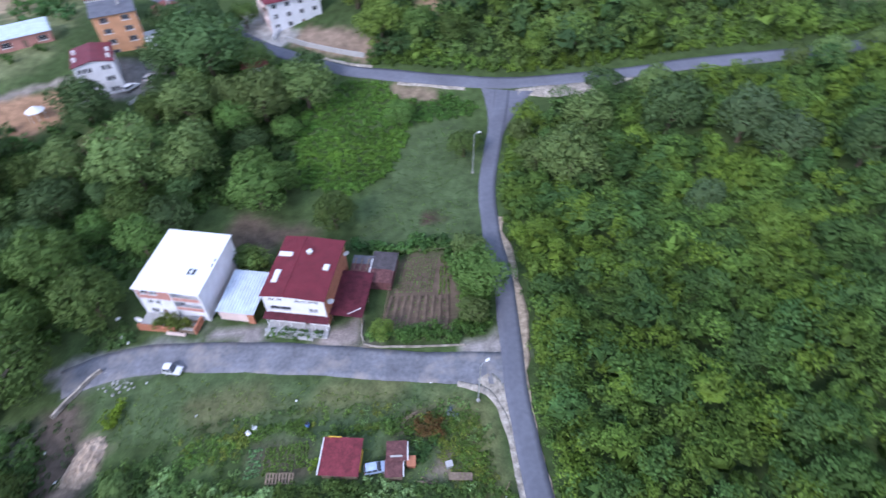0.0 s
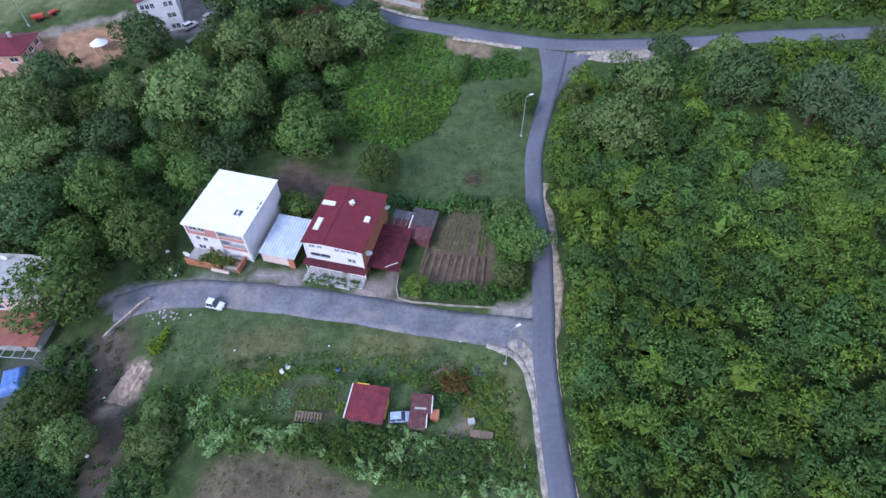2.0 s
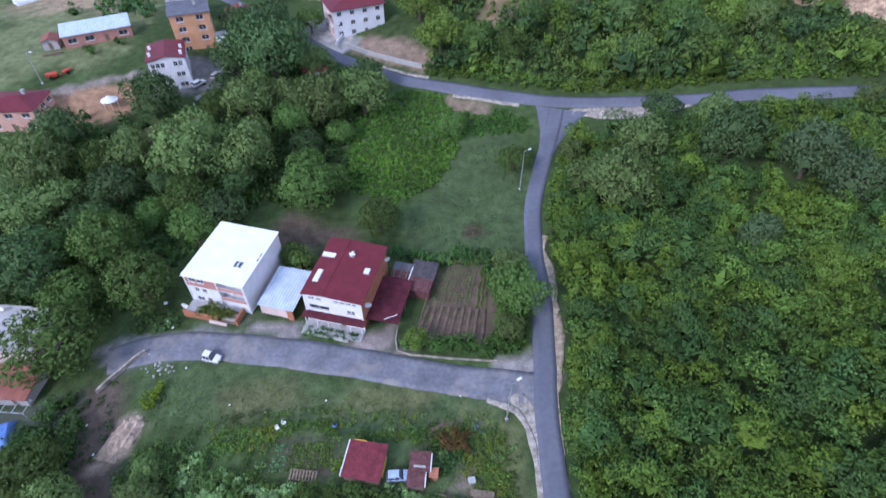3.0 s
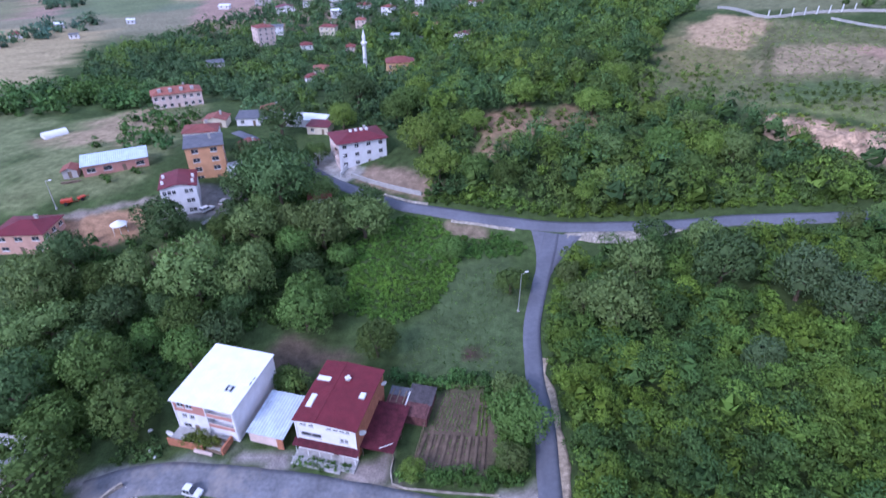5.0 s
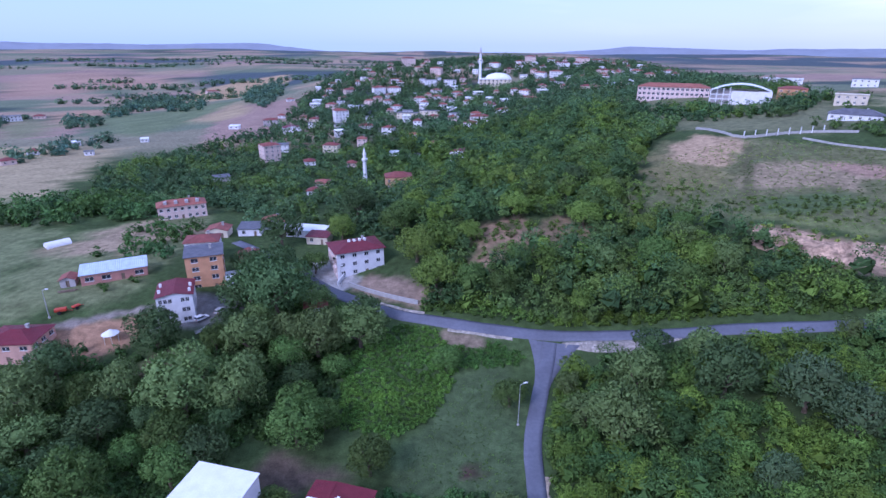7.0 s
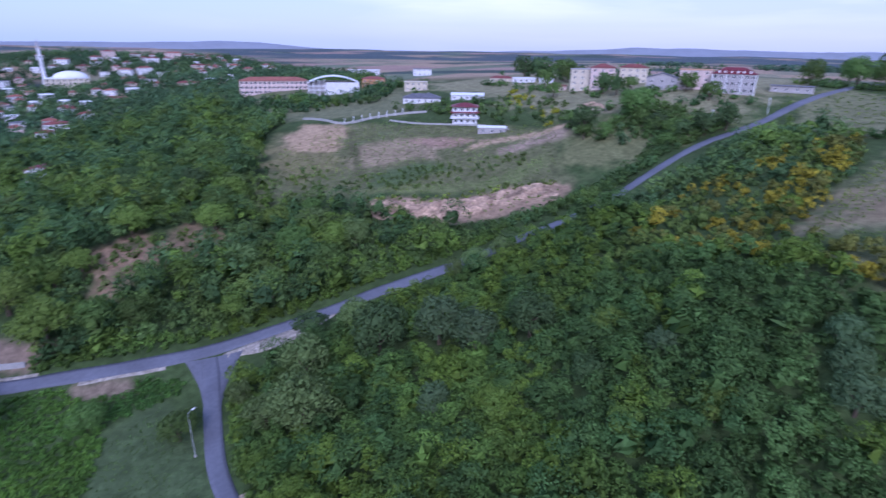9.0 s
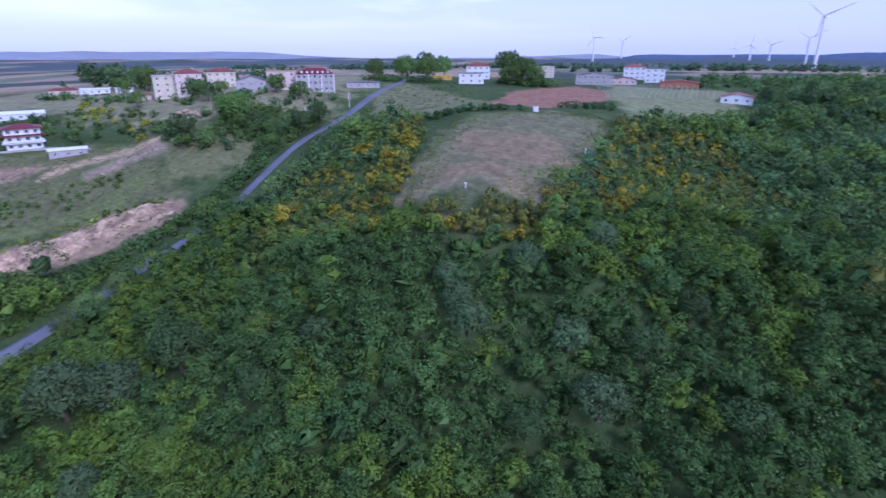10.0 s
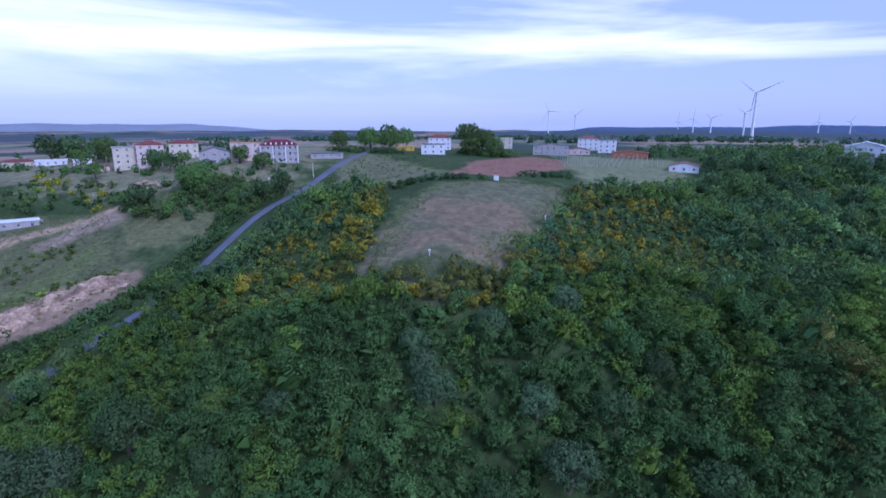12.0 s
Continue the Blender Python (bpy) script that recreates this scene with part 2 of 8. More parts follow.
PLATEAU = [
    (282, 284, 59.5), (280, 211, 62), (257, 133, 65.8), (337, 47, 65.6), (350, -16, 63.8), (376, -53, 63.4), (278, -81, 61.7),
    (262, -85, 59), (257, -155, 62.5), (231, -123, 56.5), (193, -230, 57.8), (224, 141, 59), (450, -260, 65.8), (406, 109, 64.9),
    (480, 0, 62.2),
]
NORTH_HILL = [
    (131, 270, 45), (174, 244, 48.2), (189, 179, 45.6), (209, 161, 51.6), (98, 163, 31.7), (114, 152, 31), (154, 118, 35.6),
    (110, 135, 26.1), (70, 193, 29.1), (105, 188, 31.6), (23, 170, 23.4), (10, 230, 22.4), (-5, 149, 10), (-29, 162, 12), (60, 164, 16.8),
    (102, 314, 34.1), (45, 256, 28.7),
]
WEST = [
    (-73, 137, 11), (-73, 156, 14.5), (-103, 159, 14.8), (-119, 145, 14.1), (-146, 197, 13.3), (-209, 255, 12.7), (-114, 234, 13.4),
    (-216, 360, 9.9), (-280, 353, 11.1), (-260, 150, 3.6), (-400, 0, 13.5),
]
VILLAGE = [
    (-44, 327, 5.4), (-117, 383, 7), (-95, 552, 11.3), (73, 797, 29.5), (73, 596, 24.1), (161, 399, 50.9), (188, 353, 51.1),
    (198, 264, 51.1), (-24, 680, 22.1), (193, 673, 44.9), (402, 573, 52.2),
]
FAR = [
    (-636, 636, 8), (-342, 940, 0), (-926, 1426, 18.7), (-388, 1449, 21.1), (81, 926, 61.3), (-63, 898, 52.6), (233, 869, 57.3),
    (401, 861, 52.5), (131, 1494, 36.9), (676, 1450, 36.5), (1149, 964, 44.7), (1449, 388, 42.1), (1395, -122, 44.9), (2318, -621, 63.1),
    (2133, -862, 53.9), (2377, -334, 50.5), (1229, -860, 42.1), (0, -1500, 20), (-1299, -750, 5), (-1410, 513, 5), (-2753, 3932, 33.7),
    (-1242, 4636, 42.1), (418, 4782, 17), (2029, 4350, 21.2), (3677, 3085, 21.2), (4636, 1242, 8.6), (4636, -1242, 0.2), (3677, -3085, 0.2),
    (0, -4800, 5), (-4157, -2400, 5), (-4511, 1642, 5),
]
SPOTS = np.array(VALLEY + ROAD + SPUR + PLATEAU + NORTH_HILL + WEST + VILLAGE + FAR, float)
SMOOTH = 14.0


def _weights():
    n = len(SPOTS)
    k = np.zeros((n + 1, n + 1))
    k[:n, :n] = np.sqrt(((SPOTS[:, None, :2] - SPOTS[None, :, :2]) ** 2).sum(-1) + SMOOTH ** 2) - 2.0 * np.eye(n)
    k[:n, n] = k[n, :n] = 1
    return np.linalg.solve(k, np.append(SPOTS[:, 2], 0))


WEIGHTS = _weights()


def height(x, y):
    """The ground's height at x, y (numbers or arrays)."""
    x, y = np.asarray(x, float), np.asarray(y, float)
    s = np.full(x.shape, WEIGHTS[-1])
    for (px, py, _), w in zip(SPOTS, WEIGHTS):
        s = s + w * np.sqrt((x - px) ** 2 + (y - py) ** 2 + SMOOTH ** 2)
    swell = np.clip((np.hypot(x, y) - 950) / 900, 0, 1)     # the open country beyond the village rolls
    return s + swell * (26 * (value_noise(x, y, 620, 31) - 0.5) + 9 * (value_noise(x, y, 210, 32) - 0.5))


def inside(poly, x, y):
    """Which of the points x, y lie in the polygon."""
    r = np.zeros(x.shape, bool)
    for (ax, ay), (bx, by) in zip(poly, poly[1:] + poly[:1]):
        c = ((ay > y) != (by > y)) & (x < (bx - ax) * (y - ay) / ((by - ay) or 1e-9) + ax)
        r ^= c
    return r


def edge_distance(poly, x, y, closed=True):
    d = np.full(x.shape, 1e9)
    for (ax, ay), (bx, by) in zip(poly, poly[1:] + (poly[:1] if closed else [])):
        ux, uy = bx - ax, by - ay
        s = np.clip(((x - ax) * ux + (y - ay) * uy) / (ux * ux + uy * uy + 1e-9), 0, 1)
        d = np.minimum(d, np.hypot(x - ax - s * ux, y - ay - s * uy))
    return d


def signed(poly, x, y):
    d = edge_distance(poly, x, y)
    return np.where(inside(poly, x, y), d, -d)


def hash01(i, j, k=0):
    v = np.sin(i * 127.1 + j * 311.7 + k * 74.7) * 43758.5453
    return v - np.floor(v)


def value_noise(x, y, size, k=0):
    x, y = x / size, y / size
    i, j = np.floor(x), np.floor(y)
    u, v = x - i, y - j
    u, v = u * u * (3 - 2 * u), v * v * (3 - 2 * v)
    return ((hash01(i, j, k) * (1 - u) + hash01(i + 1, j, k) * u) * (1 - v)
            + (hash01(i, j + 1, k) * (1 - u) + hash01(i + 1, j + 1, k) * u) * v)


# Patches of ground cover: outline, colour, softness of the edge in metres.
LAWN, DRY, BARE, LOAM = (0.072, 0.105, 0.045), (0.125, 0.13, 0.062), (0.46, 0.36, 0.27), (0.125, 0.09, 0.066)
YARD_COVER = [
    ([(-11, 82), (-9, 93), (-2, 109), (4, 121), (17, 126), (23, 116), (19, 100), (17, 84)], LAWN, 2),
    ([(-58, 58), (12, 48), (15, 40), (14, 20), (-5, 28), (-25, 42), (-50, 44)], LAWN, 3),
    ([(4, 47), (13, 46), (14, 24), (6, 28)], (0.13, 0.14, 0.06), 3),
    ([(-38, 50), (-26, 52), (-22, 47), (-32, 45)], (0.105, 0.112, 0.052), 3),
    ([(-16, 51), (-2, 49.5), (-4, 46.5), (-16, 47.5)], (0.115, 0.125, 0.055), 3),
]
MEADOW_COVER = [
    ([(0, 33.6), (3.9, 38.6), (6.2, 33.6)], (0.27, 0.205, 0.175), 0.7),
    ([(-18, 42), (-16, 45), (-9, 44), (-8, 41)], (0.055, 0.085, 0.04), 1.5),
    ([(-27.5, 36), (-26.8, 42.4), (-17, 41), (-16.5, 35.4)], (0.075, 0.07, 0.045), 1.0),
    ([(-4, 40), (-2, 44), (4, 43.6), (4, 39)], (0.10, 0.08, 0.055), 1.5),
    ([(-80, 50), (-62, 50), (-58, 36), (-64, 28), (-82, 30)], (0.075, 0.085, 0.065), 3),
]
PLOT_COVER = [
    ([(0.3, 80.5), (10.5, 79.5), (9.3, 59.5), (-5.8, 61)], LOAM, 0.8),
    ([(-36, 29.5), (-27, 30), (-18, 27), (-12, 24), (-12, 10), (-42, 10)], (0.118, 0.098, 0.066), 2.0),
    ([(-38, 86), (-34, 95), (-25, 95), (-18, 89), (-28, 84)], (0.105, 0.08, 0.06), 3),
    ([(-64, 52), (-58, 54), (-55, 46), (-51.5, 36), (-49, 28), (-49, 10), (-54, 10), (-58, 34), (-61, 44)], (0.095, 0.075, 0.06), 2.0),
]
TRACK_COVER = [
    ([(-54.4, 47.5), (-50, 44), (-51, 40), (-56, 38)], (0.36, 0.28, 0.215), 1),
    ([(-82, 118), (-68, 126), (-60, 127), (-62, 121), (-76, 112)], (0.20, 0.14, 0.09), 3),
    ([(-108, 131), (-85, 139), (-81, 128), (-90, 121)], (0.30, 0.18, 0.11), 1.5),
    ([(-111, 132.4), (-98, 137.6), (-80, 145), (-79, 143), (-98, 135), (-111, 130)], (0.22, 0.19, 0.16), 1.0),
    ([(-78, 135), (-55, 137), (-55, 150), (-78, 150)], (0.20, 0.19, 0.18), 2),
    ([(-125, 138), (-150, 200), (-105, 242), (-88, 180), (-92, 146)], (0.145, 0.165, 0.078), 6),
    ([(-150, 185), (-110, 178), (-92, 205), (-120, 222)], (0.30, 0.23, 0.15), 8),
]
WEST_COVER = [
    ([(-200, 120), (-130, 125), (-150, 200), (-210, 300), (-300, 330)], (0.145, 0.17, 0.08), 10),
    ([(-196, 262), (-240, 420), (-420, 420), (-420, 255)], (0.34, 0.28, 0.165), 10),
    ([(-27, 157), (-6, 148), (0, 153), (-12, 163), (-22, 166)], (0.26, 0.19, 0.14), 1.5),
    ([(-40, 158), (-30, 157), (-26, 162), (-34, 176), (-44, 176)], (0.36, 0.34, 0.32), 1.5),
    ([(8, 161), (15, 180), (30, 187), (50, 185), (44, 173), (24, 168)], (0.25, 0.168, 0.105), 8),
    ([(70, 197), (92, 240), (112, 268), (140, 252), (176, 218), (205, 165), (160, 122), (104, 168)], DRY, 8),
]
ROADSIDE_COVER = [
    ([(86, 226), (100, 246), (110, 236), (120, 214), (108, 200), (92, 204)], (0.17, 0.155, 0.075), 6),
    ([(102, 232), (110, 256), (126, 268), (138, 252), (134, 236), (118, 224)], (0.37, 0.265, 0.165), 4),
    ([(112, 202), (128, 219), (150, 216), (160, 200), (146, 186), (125, 192)], (0.26, 0.205, 0.13), 6),
    ([(134, 239), (137, 238), (114, 190), (110, 189)], (0.1, 0.1, 0.05), 2.5),
    ([(150, 208), (164, 204), (172, 188), (160, 186), (152, 196)], (0.30, 0.2, 0.145), 3),
    ([(106, 178), (112, 170), (142, 168), (136, 186), (118, 186)], (0.085, 0.12, 0.05), 5),
    ([(130, 222), (148, 230), (160, 214), (148, 222)], (0.10, 0.13, 0.06), 4),
]
CLEARED_COVER = [
    ([(96, 166), (110, 158), (121, 149), (128, 144), (142, 139), (156, 131), (157, 119), (143, 114), (128, 122.5), (116, 132), (107, 149), (98, 157)], (0.29, 0.2, 0.13), 2.5),
    ([(100, 170), (112, 168), (150, 148), (175, 150), (172, 140), (150, 140), (118, 156)], (0.13, 0.15, 0.06), 5),
    ([(160, 180), (172, 177), (182, 171), (192, 164), (207, 160), (207, 163), (193, 168), (182, 177), (172, 184)], (0.39, 0.28, 0.18), 1.5),
    ([(168, 172), (196, 160), (200, 150), (180, 158), (166, 166)], (0.30, 0.225, 0.165), 4),
]
NORTH_COVER = [
    ([(222, 175), (236, 172), (226, 145), (218, 148)], (0.55, 0.42, 0.32), 1.5),
    ([(196, 138), (203, 140), (206, 130), (198, 128)], (0.40, 0.26, 0.16), 3),
    ([(180, 110), (205, 102), (230, 98), (235, 140), (200, 150), (165, 140)], (0.15, 0.155, 0.07), 6),
    ([(126, 36), (172, 38), (196, 34), (218, 10), (212, -23), (170, -12), (130, 4), (121, 18)], (0.15, 0.15, 0.082), 10),
    ([(134, 29), (178, 26), (184, 6), (172, -4), (134, 8)], (0.21, 0.16, 0.095), 12),
    ([(196, 46), (222, 36), (246, 34), (340, 96), (250, 84), (218, 82)], (0.16, 0.165, 0.085), 6),
]
SPUR_COVER = [
    ([(236, 28), (289, 20), (330, -9), (300, -26), (262, -24), (226, 2)], (0.27, 0.145, 0.10), 3),
    ([(222, -26), (268, -24), (350, -30), (312, -84), (268, -78), (246, -74), (232, -56)], (0.20, 0.215, 0.11), 5),
    ([(-17, 61), (-9, 66), (-8.4, 59), (-6, 57.4), (-17, 58.2)], (0.27, 0.225, 0.205), 1.2),
    ([(-38, 66), (-27, 64.5), (-26, 61), (-38, 62.5)], (0.25, 0.225, 0.215), 1.2),
]
PAVED_COVER = [
    ([(1.1, 137.9), (4.9, 138.2), (13.3, 135.4), (13, 132), (11.9, 130.8), (7.1, 131.3), (2.6, 133.9)], (0.215, 0.165, 0.115), 1.6),
    ([(9.5, 56.2), (13, 56.4), (16.6, 58.5), (20, 56), (20, 51.5), (10, 52.4)], (0.27, 0.245, 0.23), 1.0),
    ([(-66, 60), (-54, 64), (-40, 63), (-38, 60), (-60, 56)], (0.24, 0.23, 0.23), 1.5),
    ([(4.2, 90.2), (6, 92.6), (9.4, 92.4), (10, 90.0), (6, 89.0)], (0.07, 0.038, 0.034), 1.0),
]
PLATEAU_COVER = [
    ([(142, 254), (190, 246), (215, 285), (262, 420), (150, 430), (122, 330), (134, 288)], (0.15, 0.158, 0.085), 12),
    ([(212, 30), (226, 28), (250, 33), (226, 40)], (0.12, 0.15, 0.06), 4),
    ([(228, -112), (240, -110), (242, -130), (232, -130)], (0.22, 0.13, 0.11), 3),
    ([(230, 100), (420, 120), (420, 300), (250, 330), (215, 180)], (0.22, 0.21, 0.12), 12),
]
FARM_COVER = [
    ([(-823, 1077), (-886, 1301), (-807, 1361), (-630, 1320), (-546, 1164), (-602, 1058), (-664, 862)], (0.36, 0.235, 0.17), 18),
    ([(-376, 577), (-369, 627), (-322, 675), (-304, 770), (-264, 755), (-250, 568), (-257, 479), (-295, 495)], (0.145, 0.18, 0.095), 10),
    ([(-398, 838), (-432, 1024), (-394, 1193), (-354, 1334), (-290, 1150), (-285, 855), (-350, 786)], (0.4, 0.285, 0.165), 10),
    ([(-250, 568), (-261, 658), (-268, 779), (-216, 647), (-227, 567)], (0.36, 0.275, 0.165), 8),
    ([(-436, 631), (-456, 705), (-414, 735), (-379, 633), (-382, 577)], (0.36, 0.235, 0.155), 8),
    ([(-416, 530), (-458, 637), (-425, 614), (-342, 485), (-365, 462)], (0.2, 0.2, 0.115), 10),
]
PATCHES = FARM_COVER + YARD_COVER + MEADOW_COVER + PLOT_COVER + TRACK_COVER + WEST_COVER + ROADSIDE_COVER + CLEARED_COVER + NORTH_COVER + SPUR_COVER + PAVED_COVER + PLATEAU_COVER
FIELD = next(q for q, c, soft in PATCHES if q[0] == (126, 36))
BANK = next(q for q, c, soft in PATCHES if q[0] == (96, 166))


def cover(x, y):
    """Base colour of the ground at x, y, with haze blue painted into the far woods and plain."""
    r = np.hypot(x, y)
    n1, n2 = value_noise(x, y, 9.0), value_noise(x, y, 2.7, 3)
    c = np.empty(x.shape + (3,))
    c[:] = (0.055, 0.085, 0.03)
    c *= (0.75 + 0.5 * n1)[..., None]
    # open farmland beyond the village: a quilt of long fields
    wx = x + 60 * (value_noise(x, y, 300, 5) - 0.5)
    wy = y + 60 * (value_noise(x, y, 300, 6) - 0.5)
    size = np.where(r > 2200, 260.0, np.where(r > 1100, 150.0, 110.0))
    i, j = np.floor((wx * 0.9 + wy * 0.35) / size), np.floor((wy * 0.9 - wx * 0.35) / (size * 0.55))
    pick = hash01(i, j, 7)
    quilt = np.empty_like(c)
    for lo, hi, col in ((0, 0.22, (0.33, 0.245, 0.17)), (0.22, 0.44, (0.315, 0.215, 0.175)), (0.44, 0.64, (0.15, 0.18, 0.115)),
                        (0.64, 0.84, (0.225, 0.21, 0.14)), (0.84, 1.01, (0.06, 0.085, 0.07))):
        quilt[(pick >= lo) & (pick < hi)] = col
    quilt *= (0.85 + 0.25 * n1)[..., None]
    far = np.clip((r - 420) / 60, 0, 1)[..., None]
    c = c * (1 - far) + quilt * far
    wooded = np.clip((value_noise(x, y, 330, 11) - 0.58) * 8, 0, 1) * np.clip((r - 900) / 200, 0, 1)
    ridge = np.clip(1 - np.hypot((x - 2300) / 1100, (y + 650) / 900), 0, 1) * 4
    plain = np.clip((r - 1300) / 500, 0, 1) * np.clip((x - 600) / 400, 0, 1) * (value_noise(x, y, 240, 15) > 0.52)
    # Far woods, ridge and plain get a blue-grey that paints in the air haze.
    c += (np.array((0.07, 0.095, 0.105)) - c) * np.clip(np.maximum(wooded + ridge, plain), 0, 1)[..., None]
    for poly, col, soft in PATCHES:
        xs, ys = [p[0] for p in poly], [p[1] for p in poly]
        m = (x > min(xs) - 2 * soft) & (x < max(xs) + 2 * soft) & (y > min(ys) - 2 * soft) & (y < max(ys) + 2 * soft)
        if m.any():
            d = signed(poly, x[m], y[m]) + (n1[m] - 0.5) * soft * 1.6 + (n2[m] - 0.5) * soft * 0.8
            w = np.clip(d / soft + 0.5, 0, 1)[:, None]
            c[m] = c[m] * (1 - w) + np.array(col) * (0.82 + 0.36 * n2[m])[:, None] * w
    return c


def axis(lo, hi, step, reach, grow):
    a = list(np.arange(lo, hi + 0.1, step))
    s, p = step, lo
    low = []
    while p > -reach:
        s *= grow; p -= s; low.append(p)
    s, p = step, a[-1]
    while p < reach:
        s *= grow; p += s; a.append(p)
    return np.array(low[::-1] + a)


def link(name, verts, faces, mats, parent=None, smooth=False):
    me = bpy.data.meshes.new(name)
    me.from_pydata([tuple(v) for v in verts], [], faces)
    for m in (mats if isinstance(mats, (list, tuple)) else [mats]):
        me.materials.append(m)
    if smooth:
        me.shade_smooth()
    ob = new(name, me)
    if parent:
        ob.parent = parent
    return ob


def fast_mesh(name, verts, quads, mats, smooth=False):
    """A mesh from arrays, for many faces."""
    me = bpy.data.meshes.new(name)
    verts, quads = np.asarray(verts, np.float32), np.asarray(quads, np.int32)
    k = quads.shape[1]
    me.vertices.add(len(verts)); me.vertices.foreach_set("co", verts.ravel())
    me.loops.add(quads.size); me.loops.foreach_set("vertex_index", quads.ravel())
    me.polygons.add(len(quads)); me.polygons.foreach_set("loop_start", np.arange(0, quads.size, k, dtype=np.int32))
    me.update(calc_edges=True)
    for m in (mats if isinstance(mats, (list, tuple)) else [mats]):
        me.materials.append(m)
    if smooth:
        me.shade_smooth()
    return me


def tint_layer(me, name, colours):
    a = me.color_attributes.new(name, "FLOAT_COLOR", "POINT")
    a.data.foreach_set("color", np.hstack([colours, np.ones((len(colours), 1))]).astype(np.float32).ravel())


def build_ground():
    xs, ys = axis(-130, 250, 2.0, 6000, 1.055), axis(-70, 260, 2.0, 6000, 1.055)
    gx, gy = np.meshgrid(xs, ys)
    gz = height(gx, gy)
    near = np.clip(1 - np.hypot(gx - 60, gy - 70) / 500, 0, 1)
    scarp = np.clip(signed(BANK, gx.ravel(), gy.ravel()).reshape(gx.shape) / 2 + 0.5, 0, 1)
    gz = gz + near * 0.25 * (value_noise(gx, gy, 5.0, 2) - 0.5) + scarp * 0.5 * (value_noise(gx, gy, 4.0, 9) - 0.5)
    nx, ny = len(xs), len(ys)
    idx = np.arange(nx * ny).reshape(ny, nx)
    quads = np.stack([idx[:-1, :-1], idx[:-1, 1:], idx[1:, 1:], idx[1:, :-1]], -1).reshape(-1, 4)
    m = material("ground_cover", (1, 1, 1), 0.95, 0.27, 0.5, 2.6, 0.14, attr="cover", spec=0.1)
    me = fast_mesh("ground", np.stack([gx, gy, gz], -1).reshape(-1, 3), quads, m, True)
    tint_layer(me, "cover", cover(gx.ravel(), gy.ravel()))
    tagged(new("ground", me), "hilly ground of grass, bare earth and far fields", "ground", kind="structure")


build_ground()


def backdrop(name, label, az0, az1, far, low, high, end, colour, seed):
    """Hills on the horizon: a long ridge, too far off to shift; haze is put into its colour and glow."""
    az = np.radians(np.arange(az0, az1 + 0.1, 0.25))
    ends = np.clip(np.minimum(az - az[0], az[-1] - az) / radians(7), 0, 1) ** 0.6
    n = value_noise(np.degrees(az), 0 * az, 9.0, seed) * 0.65 + value_noise(np.degrees(az), 0 * az, 2.6, seed + 1) * 0.28 + value_noise(np.degrees(az), 0 * az, 0.7, seed + 2) * 0.07
    top = -60 + (60 + low + (np.linspace(high, end, len(az)) - low) * n) * ends
    verts = np.concatenate([np.stack([q * np.sin(az), q * np.cos(az), z], 1) for q, z in ((far - 700, 0 * az - 60), (far - 200, top * 0.7 - 18), (far, top), (far + 500, 0 * az - 60))])
    k = len(az)
    quads = [(r * k + i, r * k + i + 1, (r + 1) * k + i + 1, (r + 1) * k + i) for r in range(3) for i in range(k - 1)]
    m = material(name + "_hazed_hills", colour, 1.0, 0.12, 0.004, 0.02, spec=0.0)
    # Air haze is painted as this blue, and a weak emission lifts it.
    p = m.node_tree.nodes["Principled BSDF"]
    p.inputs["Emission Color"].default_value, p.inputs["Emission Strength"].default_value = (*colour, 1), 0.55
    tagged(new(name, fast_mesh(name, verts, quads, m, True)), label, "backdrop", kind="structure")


backdrop("backdrop", "far hills behind the village, painted haze blue with a faint glow", -62, 100, 5600, 48, 112, 76, (0.15, 0.172, 0.215), 3)
backdrop("backdrop", "far wooded ridge behind the plateau, painted haze blue with a faint glow", 90, 128, 3400, 48, 74, 70, (0.055, 0.08, 0.135), 8)

# ---- roads ----
def smooth_line(points, step=2.0):
    """A rounded line through the points, at even steps."""
    p = np.array([(2 * points[0][0] - points[1][0], 2 * points[0][1] - points[1][1])] + points
                 + [(2 * points[-1][0] - points[-2][0], 2 * points[-1][1] - points[-2][1])], float)
    out = []
    for a, b, c, d in zip(p, p[1:], p[2:], p[3:]):
        n = max(2, int(np.hypot(*(c - b)) / step))
        for t in np.arange(n) / n:
            out.append(0.5 * (2 * b + (c - a) * t + (2 * a - 5 * b + 4 * c - d) * t * t + (3 * b - a - 3 * c + d) * t ** 3))
    return np.array(out + [p[-2]])


